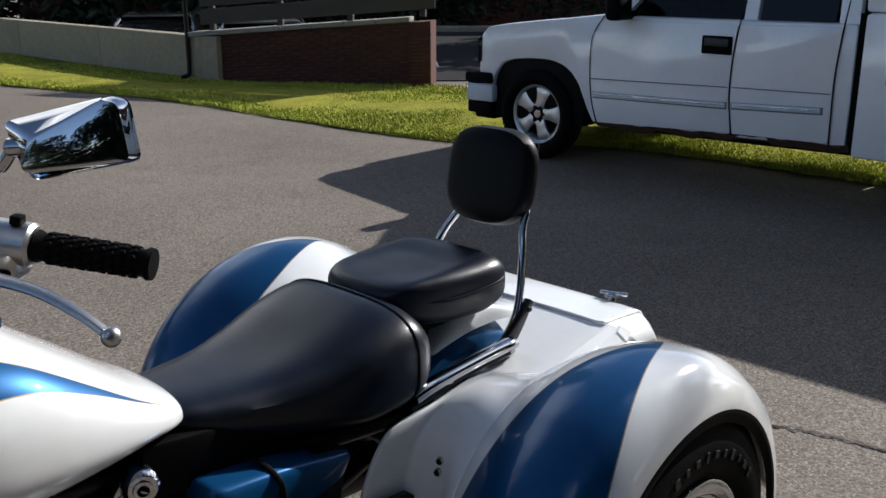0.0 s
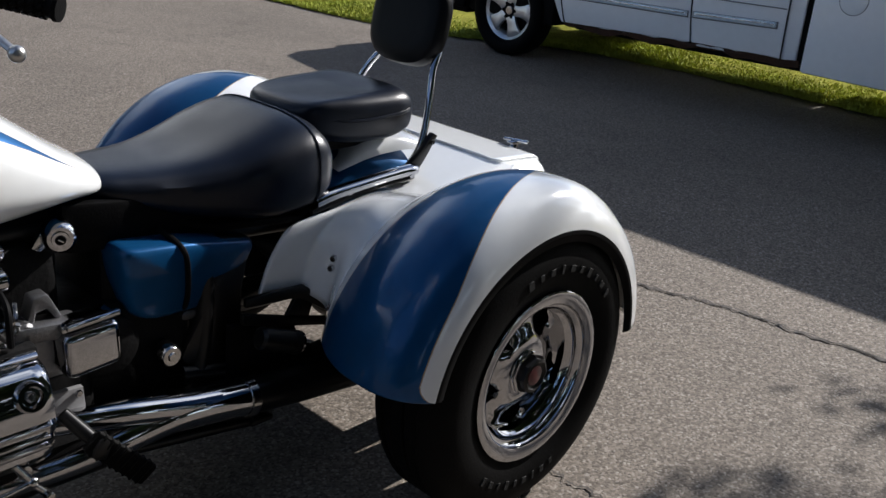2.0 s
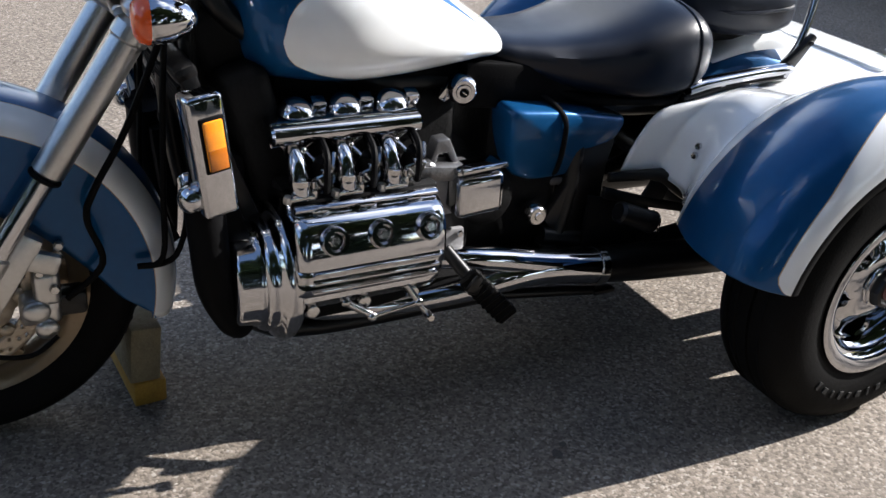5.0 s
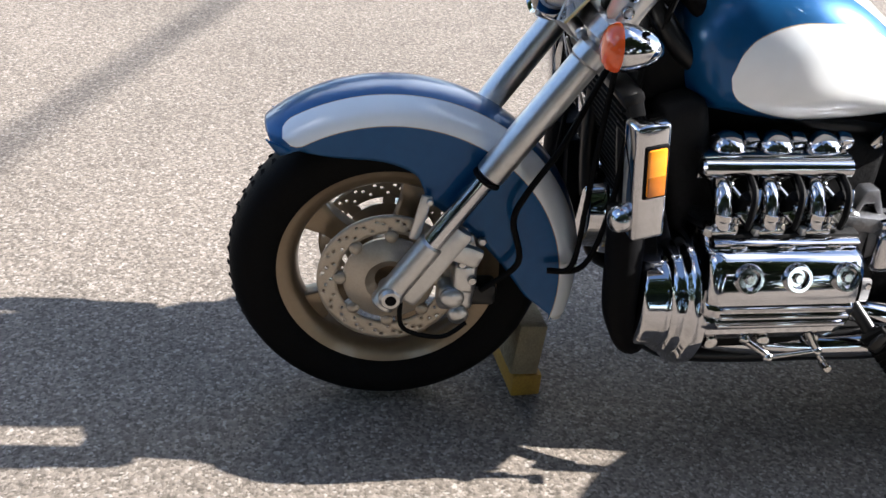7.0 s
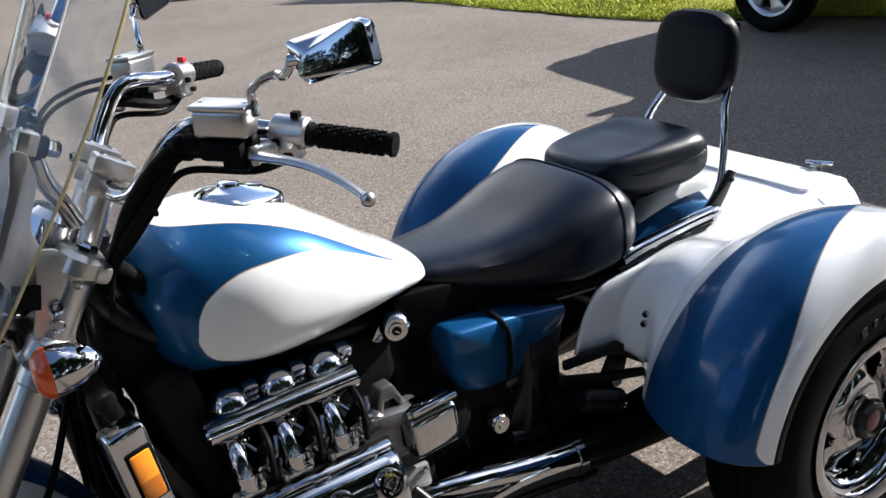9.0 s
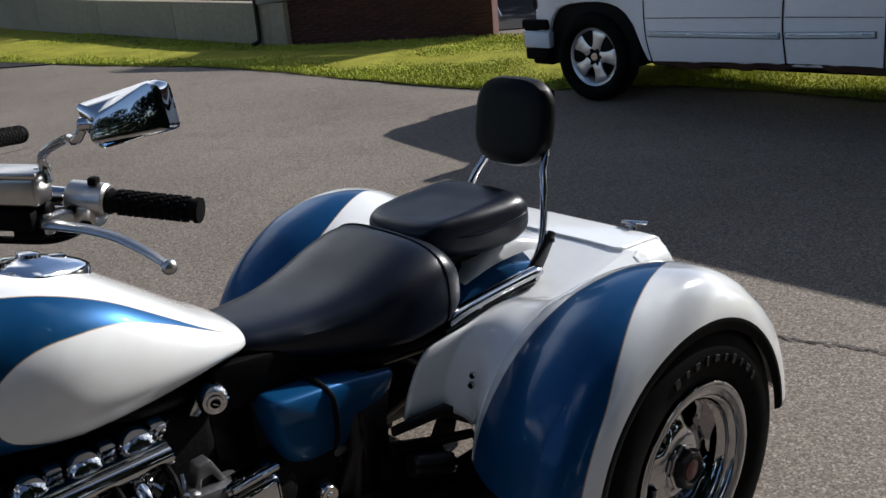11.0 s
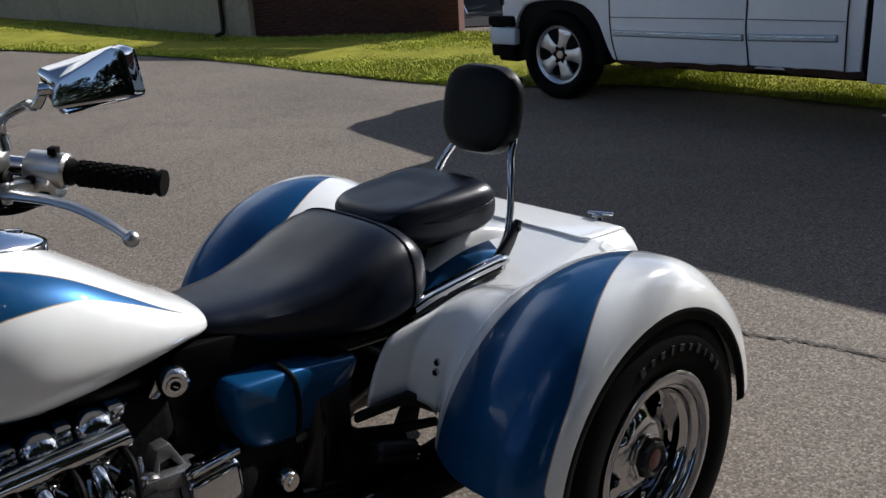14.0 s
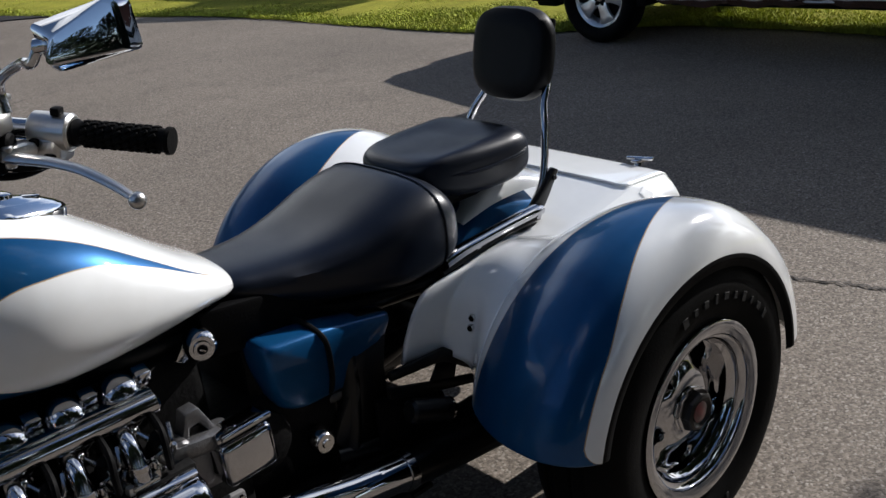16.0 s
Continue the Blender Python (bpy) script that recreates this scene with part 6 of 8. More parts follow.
for s in (-1, 1):
    a, d = bar_at(0.50, s)
    b, _ = bar_at(1.0, s)
    ln = (b - a).length
    gp = bar_part("hand_grip", lathe([(0, 0), (0.0185, 0), (0.0195, 0.004), (0.0165, 0.010), (0.0165, ln - 0.006), (0.0195, ln - 0.002), (0.0185, ln + 0.004), (0, ln + 0.005)], 24, between(a, b)), rubber, handlebar, "black knobbly rubber grip")
    knobs = []
    for r in range(9):
        for k in range(12):
            ang = 2 * math.pi * (k + 0.5 * (r % 2)) / 12
            knobs.append(rbox((0.0055, 0.010, 0.0045), 0.001, between(a, b) @ Matrix.Translation((0, 0.014 + (ln - 0.026) * (r + 0.5) / 9, 0)) @ Matrix.Rotation(ang, 4, "Y") @ Matrix.Translation((0, 0, 0.0170)) @ Matrix.Rotation(radians(35), 4, "Z"), 1))
    tagged(bar_part("grip_texture", merged(*knobs), rubber, gp), kind="stuff")
    # switch housing
    c0, _ = bar_at(0.28, s)
    c1, _ = bar_at(0.50, s)
    sw = bar_part("switch_housing", merged(lathe([(0, 0), (0.022, 0), (0.026, 0.004), (0.026, (c1 - c0).length - 0.004), (0.022, (c1 - c0).length), (0, (c1 - c0).length)], 28, between(c0, c1)),
                                             rbox((0.052, 0.044, 0.046), 0.010, between(c0, c1) @ Matrix.Translation((0, 0.024, -0.022)), 3)), brushed, handlebar, "polished switch housing")
    bar_part("thumb_switch", rbox((0.016, 0.014, 0.012), 0.003, between(c0, c1) @ Matrix.Translation((0.006, 0.040, 0.030))), red_plastic if s > 0 else black_plastic, sw)
    bar_part("switch_button", merged(rbox((0.012, 0.012, 0.012), 0.003, between(c0, c1) @ Matrix.Translation((0.028, 0.015, -0.010))), rbox((0.012, 0.016, 0.010), 0.003, between(c0, c1) @ Matrix.Translation((0.026, 0.034, -0.030)))), black_plastic, sw)
    # fluid reservoir, set level
    e0, _ = bar_at(0.06, s)
    rc = Vector((-1.136, s * 0.299, 1.240))
    Rm = Matrix.Translation(rc) @ Matrix.Rotation(radians(-46 * s), 4, "Z") @ Matrix.Rotation(radians(4 * -s), 4, "X")
    rs = bar_part("fluid_reservoir", merged(rbox((0.048, 0.086, 0.042), 0.006, Rm, 3)), brushed, handlebar, "polished clutch fluid reservoir" if s < 0 else "polished brake fluid reservoir")
    bar_part("reservoir_lid", rbox((0.053, 0.092, 0.009), 0.003, Rm @ Matrix.Translation((0, 0, 0.025))), brushed, rs, "flat reservoir lid")
    for dy in (-0.036, 0.036):
        bar_part("lid_screw", lathe([(0, 0.002), (0.004, 0.0015), (0.0045, 0), (0, 0)], 10, Rm @ Matrix.Translation((0, dy, 0.0295)) @ Matrix.Rotation(radians(90), 4, "X")), worn_chrome, rs)
    bar_part("master_cylinder", merged(rod(rc + Vector((-0.055, -s * 0.045, -0.030)), rc + Vector((0.035, s * 0.028, -0.036)), 0.015, 16), ball(rc + Vector((-0.062, -s * 0.05, -0.030)), 0.015, seg=12), rbox((0.045, 0.07, 0.03), 0.008, Rm @ Matrix.Translation((-0.01, 0, -0.04)))), black_plastic, rs)
    # lever: pivots at the housing and curves out ahead of the grip, with a ball end
    p0 = Vector((-1.112, s * 0.335, 1.188))
    pe = Vector((-1.020, s * 0.519, 1.141))
    lv = bar_part("hand_lever", merged(tube([p0, Vector((-1.094, s * 0.366, 1.186)), Vector((-1.073, s * 0.402, 1.182)), Vector((-1.053, s * 0.442, 1.174)), Vector((-1.034, s * 0.488, 1.158)), pe], lambda u: 0.0125 - 0.0055 * u, 12, 6, True, 0.62), ball(pe, 0.0115, seg=16)), brushed, handlebar, "polished ball-ended hand lever")
    bar_part("lever_pivot", merged(rbox((0.05, 0.04, 0.020), 0.007, Matrix.Translation(p0 + Vector((0.012, -s * 0.012, 0.004)))), rod(p0 + Vector((0, 0, -0.014)), p0 + Vector((0, 0, 0.016)), 0.008, 12)), brushed, lv)
    # mirror: stem and a wedge-shaped chrome shell with a dark glass facing the rear
    m0 = Vector((-1.102, s * 0.345, 1.248))
    mc = Vector((-1.030, s * 0.498, 1.347))
    mp = mc + Vector((-0.044, -s * 0.040, -0.009))
    mr = bar_part("mirror", merged(tube([m0, m0 + Vector((0, s * 0.002, 0.040)), m0 + (mp - m0) * 0.62 + Vector((-0.003, 0, 0.012)), mp + Vector((-0.01, -s * 0.012, -0.020)), mp], 0.0068, 12, 6), rod(mp + Vector((-0.004, -s * 0.004, 0)), mp + Vector((0.03, s * 0.03, 0.004)), 0.0095, 16)), chrome, handlebar, "chrome mirror stem")
    # the shell: a flat back and a larger rim, its bevel widest above the stem
    Mm = Matrix.Translation(mc) @ Matrix.Scale(0.82, 4) @ Matrix.Rotation(radians(-47 * s), 4, "Z") @ Matrix.Rotation(radians(8), 4, "Y")
    rim_o = round_corners([(-0.080, 0.020), (0.050, 0.052), (0.070, 0.046), (0.081, -0.026), (-0.044, -0.050), (-0.058, -0.042)], 0.010)
    back_o = round_corners([(-0.040, 0.002), (0.046, 0.047), (0.0665, 0.0425), (0.078, -0.024), (-0.042, -0.040), (-0.054, -0.034)], 0.009)
    rings = []
    for dx, k in ((0.010, 0.0), (0.004, -0.015), (-0.003, 0.0), (-0.014, 0.55), (-0.022, 0.92), (-0.025, 1.0)):
        rings.append([Mm @ Vector((dx, s * (p[0] + (q[0] - p[0]) * k), p[1] + (q[1] - p[1]) * k)) for p, q in zip(rim_o, back_o)])
    rings.append([Mm @ Vector((-0.026, s * (0.010 + (q[0] - 0.010) * 0.86), q[1] * 0.86)) for q in back_o])
    bar_part("mirror_shell", loft(rings), chrome, mr, "wedge-shaped chrome mirror shell", angle=38)
    gb_ = bmesh.new()
    gb_.faces.new([gb_.verts.new(Mm @ Vector((0.0135, s * (0.004 + (q[0] - 0.004) * 0.93), q[1] * 0.92))) for q in rim_o])
    bar_part("mirror_glass", gb_, mirror_glass, mr, "mirror glass facing the rear")
    # hose, cable and switch loom, strapped along the bar down to the steering head
    under = [Vector((-1.196, s * 0.232, 1.196)), Vector((-1.228, s * 0.214, 1.155)), Vector((-1.258, s * 0.184, 1.108)), Vector((-1.293, s * 0.138, 1.050))]
    h0 = rc + Vector((-0.060, -s * 0.05, -0.030))
    bar_part("control_hose", tube([h0, h0 + Vector((-0.012, -s * 0.012, -0.012))] + [q + Vector((-0.012, -s * 0.004, 0.0)) for q in under] + [Vector((-1.325, s * 0.085, 0.98)), Vector((-1.35, s * 0.06, 0.88))], 0.0085, 10, 6), rubber, handlebar, "black hose")
    bar_part("control_cable", tube([bar_at(0.34, s)[0] + Vector((0, 0, -0.045)), bar_at(0.15, s)[0] + Vector((-0.01, 0, -0.068)), Vector((-1.188, s * 0.246, 1.165))] + [q + Vector((0.004, s * 0.008, -0.012)) for q in under[1:]] + [Vector((-1.318, s * 0.10, 0.99)), Vector((-1.34, s * 0.09, 0.90))], 0.006, 8, 6), rubber, handlebar, "black cable")
    bar_part("switch_loom", tube([bar_at(0.40, s)[0] + Vector((-0.005, 0, -0.040)), bar_at(0.2, s)[0] + Vector((-0.015, 0.0, -0.050)), bar_at(0.0, s)[0] + Vector((-0.015, 0, -0.045))] + [q + Vector((-0.004, s * 0.012, -0.004)) for q in under] + [Vector((-1.33, s * 0.07, 0.96))], 0.010, 8, 6), rubber, handlebar)
    if s < 0:
        bar_part("wire_loom", tube([Vector((-1.176, -0.250, 1.214)), Vector((-1.205, -0.238, 1.200)), Vector((-1.236, -0.219, 1.172)), Vector((-1.262, -0.196, 1.138)), Vector((-1.284, -0.166, 1.096)), Vector((-1.306, -0.130, 1.035))], 0.0135, 10, 6), rubber, handlebar, "black taped wire loom along the bar")
    for q in under[0:3:2]:
        bar_part("cable_tie", tube([q + Vector((-0.02, 0, 0.012)), q + Vector((0.0, s * 0.022, 0.006)), q + Vector((0.014, s * 0.004, -0.016)), q + Vector((-0.008, -s * 0.016, -0.012))], 0.004, 6, 3), black_plastic, handlebar)
    bar_part("cable_clamp", rbox((0.03, 0.045, 0.022), 0.006, Rm @ Matrix.Translation((0.0, 0.015 * s, -0.062))), black_plastic, handlebar)

# headlight: a chrome bowl with a flared rim, tipped slightly down
HL = Matrix.Translation((-1.566, 0, 1.003)) @ Matrix.Rotation(radians(-3), 4, "Y") @ Matrix.Rotation(radians(-90), 4, "Z")
hl_b = lathe([(0.103, -0.004), (0.109, -0.010), (0.1135, -0.004), (0.1185, 0.008), (0.1225, 0.024), (0.1225, 0.040), (0.117, 0.058), (0.105, 0.080), (0.085, 0.104), (0.057, 0.124), (0.025, 0.134), (0, 0.136)], 56)
for v in hl_b.verts:
    if v.co.y < 0.03 and v.co.z > 0:
        v.co.y -= 0.028 * (v.co.z / 0.118) ** 1.6 * min(1.0, (0.034 - v.co.y) / 0.034)
hl = front_part("headlight", moved(hl_b, HL), chrome, trike, "chrome headlight shell with a peaked rim")
front_part("headlight_lens", lathe([(0, -0.020), (0.06, -0.016), (0.10, -0.006), (0.110, 0.0), (0, 0.004)], 48, HL), dark_glass, hl)
front_part("headlight_bracket", merged(rod((-1.49, -0.1, 0.885), (-1.49, 0.1, 0.885), 0.012), rod((-1.52, 0, 0.90), (-1.47, 0, 0.86), 0.018)), brushed, hl, "alloy headlight bracket")

# windscreen: a curved clear sheet and its bracket plates
def screen(u, v):
    e = abs(2 * v - 1)
    low = 0.925 + 0.215 * max(0.0, 1 - (e / 0.86) ** 5)
    z = low + (1.565 - low) * u
    half = smooth_interp(z, [(0.925, 0.165), (0.98, 0.178), (1.06, 0.192), (1.2, 0.212), (1.4, 0.225), (1.5, 0.212), (1.565, 0.15)])
    y = half * (2 * v - 1)
    x = -1.470 + 0.53 * (z - 0.945) - 0.120 * (1 - (y / 0.23) ** 2)
    return Vector((x, y, z))
ws = front_part("windscreen", grid(screen, 30, 26), clear_sheet, trike, "tall clear acrylic windscreen")
ws.visible_shadow = True
def edge_pts(v):
    return [screen(u / 20, v) for u in range(21)]
front_part("screen_edge", tube(edge_pts(0.0), 0.0032, 6, 1), shader("yellowed_acrylic_edge", (0.55, 0.46, 0.22), 0.3, vary=0.1), ws, "yellowed cut edge of the screen")
front_part("clear_edge", merged(tube(edge_pts(1.0), 0.0026, 6, 1), tube([screen(0, k / 24) for k in range(25)], 0.0022, 6, 1)), shader("clear_acrylic_edge", (0.52, 0.53, 0.52), 0.2, vary=0.1), ws)
for s in (-1, 1):
    # the alloy plate between fork and screen, with a slot, and the grey leaf that carries the screen
    pl_ = [(-1.403, 1.069), (-1.356, 1.024), (-1.376, 0.981), (-1.403, 0.93), (-1.415, 0.895), (-1.456, 0.905), (-1.466, 0.945), (-1.452, 0.989), (-1.440, 1.030), (-1.431, 1.075)]
    sp_ = front_part("screen_plate", prism(pl_, 0.007, 0.002, Matrix.Translation((0, s * 0.150, 0))), brushed, ws, "polished screen mounting plate")
    front_part("plate_slot", prism([(-1.478, 1.030), (-1.436, 1.018), (-1.446, 0.978), (-1.488, 0.988)], 0.004, 0.001, Matrix.Translation((0, s * 0.1545, 0))), black_plastic, sp_, "dark slot")
    front_part("screen_bracket", prism(round_corners([(-1.424, 1.232), (-1.402, 1.224), (-1.398, 1.176), (-1.428, 1.110), (-1.418, 1.050), (-1.372, 1.015), (-1.425, 0.985), (-1.470, 0.985), (-1.494, 1.045), (-1.474, 1.104), (-1.440, 1.174)], 0.012), 0.005, 0.0015, Matrix.Translation((0, s * 0.138, 0.0))), dull_plate, ws, "dull grey screen bracket")
    for q in ((-1.384, 1.007), (-1.424, 0.975), (-1.429, 0.945)):
        front_part("screen_bolt", lathe([(0.006, -0.003), (0.010, -0.008), (0.012, -0.005), (0.012, 0.004), (0, 0.004), (0, -0.003)], 20, Matrix.Translation((q[0], s * 0.155, q[1])) @ (Matrix.Identity(4) if s < 0 else Matrix.Rotation(math.pi, 4, "Z"))), chrome, ws)
    cl_ = front_part("screen_clamp", rbox((0.032, 0.030, 0.036), 0.004, pose(-1.397, s * 0.120, 1.234, 0, 27, 0)), brushed, ws, "square alloy clamp block")
    front_part("clamp_pad", rbox((0.016, 0.026, 0.033), 0.003, pose(-1.377, s * 0.120, 1.224, 0, 27, 0)), black_plastic, cl_)
    front_part("clamp_nut", rod((-1.372, s * 0.120, 1.221), (-1.352, s * 0.120, 1.211), 0.014, 6), chrome, cl_)
    front_part("clamp_arm", tube([(-1.39, s * 0.115, 1.21), (-1.385, s * 0.10, 1.165), (-1.368, s * 0.085, 1.12), (-1.352, s * 0.075, 1.075)], 0.015, 10), worn_chrome, cl_, "bent metal clamp arm")
    for z in (1.02, 1.12, 1.22):
        q = screen((z - 0.93) / 0.635, 0.5 + s * 0.47)
        front_part("screen_screw", bolt(q + Vector((0.004, 0, 0)), (1, 0, -0.3), 0.008, 0.008), chrome, ws)
front_part("instrument", merged(rod((-1.40, 0, 1.03), (-1.365, 0, 1.085), 0.055, 32), rod((-1.43, 0, 1.00), (-1.40, 0, 1.03), 0.045, 32)), chrome, trike, "round chrome instrument")

# front turn signals
for s in (-1, 1):
    sg = front_part("turn_signal", lathe([(0.040, 0.0), (0.041, -0.006), (0.040, -0.020), (0.035, -0.042), (0.025, -0.062), (0.012, -0.076), (0, -0.080)], 32, Matrix.Translation((-1.464, s * 0.245, 0.912)) @ Matrix.Rotation(radians(90), 4, "Z")), chrome, trike, "chrome bullet turn signal")
    front_part("signal_lens", lathe([(0, 0.026), (0.024, 0.024), (0.036, 0.016), (0.041, 0.004), (0.041, -0.001), (0, -0.001)], 32, Matrix.Translation((-1.464, s * 0.245, 0.912)) @ Matrix.Rotation(radians(90), 4, "Z")), orange_lens, sg, "orange signal lens")
    front_part("signal_stalk", rod((-1.455, s * 0.15, 0.905), (-1.455, s * 0.235, 0.910), 0.010), chrome, sg)

# control cables that loop forward from the throttle
for dz in (0.0, -0.016):
    part("control_cable", tube([(-1.165, 0.245, 1.238 + dz), (-1.221, 0.235, 1.239 + dz), (-1.261, 0.22, 1.234 + dz), (-1.296, 0.20, 1.226 + dz), (-1.328, 0.17, 1.208 + dz), (-1.352, 0.135, 1.165 + dz), (-1.358, 0.10, 1.10), (-1.345, 0.07, 1.02)], 0.0045, 8), rubber, handlebar, "black control cable")

# hanging cables ahead of the radiator
for s, dx in ((-1, 0.0), (-1, 0.05), (1, 0.02)):
    part("hanging_cable", tube([(-1.42 + dx, s * 0.10, 0.90), (-1.44 + dx, s * 0.13, 0.74), (-1.45 + dx, s * 0.14, 0.56), (-1.455 + dx * 0.5, s * 0.13, 0.42), (-1.50, s * 0.115, 0.40)], 0.006, 8), rubber, trike)

# ---- pickup truck parked at the edge of the grass, nose towards +y ----
truck = thing("pickup_truck", (0, 0, 0), "white extended-cab pickup truck with rusted sills beside the grass", "truck")
TX0, TX1 = 4.40, 6.26           # near and far flank


def flank(outline, x, depth, bevel, mat, name, parent=truck, label=""):
    """A panel in y, z pushed in x, its near face at x."""
    bm = prism([(-y, z) for y, z in outline], depth, bevel)
    # local x = -y, local y = -x ... turned so that the prism's depth runs along x
    bm.transform(Matrix.Translation((x + depth / 2, 0, 0)) @ Matrix.Rotation(radians(-90), 4, "Z"))
    return part(name, bm, mat, parent, label)


def arc(cy, cz, r, a0, a1, n=12):
    return [(cy + r * math.cos(radians(a0 + (a1 - a0) * k / n)), cz + r * math.sin(radians(a0 + (a1 - a0) * k / n))) for k in range(n + 1)]


WF, WR, WZ = 3.165, -0.42, 0.345          # wheel places along y, hub height
# lower body: hood and fenders with wheel arches, doors, bed
outline = [(0.785, 1.125), (0.785, 0.385), (2.59, 0.335), (2.64, 0.345), (2.70, 0.45), (2.772, 0.605), (2.84, 0.685), (2.91, 0.73), (3.0, 0.757), (3.10, 0.766), (3.25, 0.762), (3.40, 0.745), (3.50, 0.712), (3.555, 0.64), (3.60, 0.53),
           (3.70, 0.52), (3.735, 0.62), (3.735, 0.84), (3.705, 0.93), (3.65, 0.985), (3.44, 1.018), (3.13, 1.055), (2.90, 1.078), (2.56, 1.120), (2.44, 1.130), (2.36, 1.112)]
cab_low = flank(outline, TX0 + 0.015, TX1 - TX0 - 0.03, 0.022, truck_white, "cab_body", truck, "white hood, wings and cab sides")
bed_out = [(0.745, 1.19), (0.745, 0.34), (WR + 0.47, 0.335)] + [(WR + 0.455 * math.cos(radians(a)), WZ + 0.415 * math.sin(radians(a))) for a in range(8, 176, 12)] + [(WR - 0.47, 0.36), (-1.30, 0.42), (-1.32, 1.19)]
for v in cab_low.data.vertices:
    if v.co.x > 5.5 and v.co.z < 0.52:
        v.co.z = 0.52
bed = flank(bed_out, TX0, TX1 - TX0, 0.022, truck_white, "bed_body", truck, "white pickup bed")
part("wheel_well_front", rbox((TX1 - TX0 - 0.10, 0.86, 0.50), 0.02, pose((TX0 + TX1) / 2, WF, 0.54)), engine_black, cab_low)
part("wheel_well_rear", rbox((TX1 - TX0 - 0.10, 0.86, 0.50), 0.02, pose((TX0 + TX1) / 2, WR, 0.54)), engine_black, bed)
part("chassis", merged(rbox((0.9, 4.6, 0.12), 0.02, pose(5.10, 1.2, 0.48)), rbox((0.4, 0.5, 0.16), 0.03, pose(4.95, 2.5, 0.36)), rbox((1.5, 0.12, 0.12), 0.03, pose(5.33, WR, WZ)), rbox((1.5, 0.12, 0.12), 0.03, pose(5.33, WF, WZ))), engine_black, truck, "dark underbody")
# bed cap (topper) with a dark side window
top_out = [(0.775, 1.192), (0.775, 1.535), (0.74, 1.58), (-1.18, 1.58), (-1.26, 1.52), (-1.31, 1.192)]
cap_t = flank(top_out, TX0 + 0.06, TX1 - TX0 - 0.12, 0.03, truck_white, "bed_cap", truck, "white fibreglass cap over the bed")
flank([(0.58, 1.27), (0.56, 1.46), (-1.1, 1.46), (-1.15, 1.27)], TX0 + 0.050, 0.03, 0.008, dark_glass, "cap_window", cap_t, "dark side window of the cap")
part("cap_seal", rbox((TX1 - TX0 - 0.34, 0.10, 0.42), 0.01, pose((TX0 + TX1) / 2, 0.775, 1.35)), black_plastic, cap_t, "black seal between cab and cap")
# cab: pillars, roof and glass
flank([(1.98, 1.595), (1.86, 1.640), (1.60, 1.660), (0.95, 1.660), (0.82, 1.645), (0.765, 1.595)], TX0 + 0.17, TX1 - TX0 - 0.34, 0.020, truck_white, "roof", truck, "white cab roof")
for x, tag in ((TX0 + 0.10, 0), (TX1 - 0.10, 1)):
    lean = 0.10 if tag == 0 else -0.10
    def pillar(name, y0, y1, w):
        part(name, loft([[Vector((x - 0.03 + lean * t, yy - w / 2, z)), Vector((x + 0.03 + lean * t, yy - w / 2, z)), Vector((x + 0.03 + lean * t, yy + w / 2, z)), Vector((x - 0.03 + lean * t, yy + w / 2, z))] for t, yy, z in ((0, y0, 1.10), (0.5, (y0 + y1) / 2, 1.40), (1, y1, 1.625))]), truck_white, truck)
    pillar("front_pillar", 2.47, 1.93, 0.07)
    pillar("door_pillar", 1.49, 1.49, 0.09)
    pillar("rear_pillar", 0.86, 0.90, 0.12)
# glass
def pane(name, corners, mat, parent, thick=0.005):
    bm = bmesh.new()
    f = bm.faces.new([bm.verts.new(c) for c in corners])
    r = bmesh.ops.extrude_face_region(bm, geom=[f])
    nrm = (Vector(corners[1]) - Vector(corners[0])).cross(Vector(corners[2]) - Vector(corners[0])).normalized()
    bmesh.ops.translate(bm, verts=[v for v in r["geom"] if isinstance(v, bmesh.types.BMVert)], vec=nrm * thick)
    return part(name, bm, mat, parent, smooth=False)
for x, ln in ((TX0 + 0.09, 0.10), (TX1 - 0.09, -0.10)):
    pane("front_side_window", [(x, 2.38, 1.10), (x, 1.54, 1.10), (x + ln, 1.54, 1.615), (x + ln, 1.92, 1.615)], cab_glass, truck)
    pane("rear_side_window", [(x, 1.43, 1.12), (x, 0.95, 1.13), (x + ln, 0.95, 1.595), (x + ln, 1.43, 1.615)], dark_glass, truck)
pane("windscreen", [(TX0 + 0.12, 2.48, 1.11), (TX1 - 0.12, 2.48, 1.11), (TX1 - 0.22, 1.93, 1.615), (TX0 + 0.22, 1.93, 1.615)], cab_glass, truck)
pane("rear_window", [(TX0 + 0.2, 0.80, 1.14), (TX1 - 0.2, 0.80, 1.14), (TX1 - 0.25, 0.84, 1.595), (TX0 + 0.25, 0.84, 1.595)], dark_glass, truck)
# interior seen through the side window
part("dashboard", rbox((1.5, 0.35, 0.22), 0.06, pose(5.33, 2.22, 1.08)), dark_trim, truck)
part("bench_seat", merged(rbox((1.45, 0.20, 0.62), 0.07, pose(5.33, 1.32, 1.20, -12, 0, 0)), rbox((1.45, 0.5, 0.16), 0.06, pose(5.33, 1.55, 0.95))), grey_plastic, truck, "grey cloth bench seat")
ring = [Vector((4.86 + 0.17 * math.cos(a), 1.98 + 0.06 * math.sin(a), 1.16 + 0.17 * math.sin(a))) for a in (2 * math.pi * k / 28 for k in range(29))]
part("steering_wheel", merged(tube(ring, 0.014, 8, 1, False), rod((4.86, 1.98, 1.16), (4.86, 2.15, 1.10), 0.02), rod((4.70, 1.98, 1.16), (5.02, 1.98, 1.16), 0.012)), black_plastic, truck)
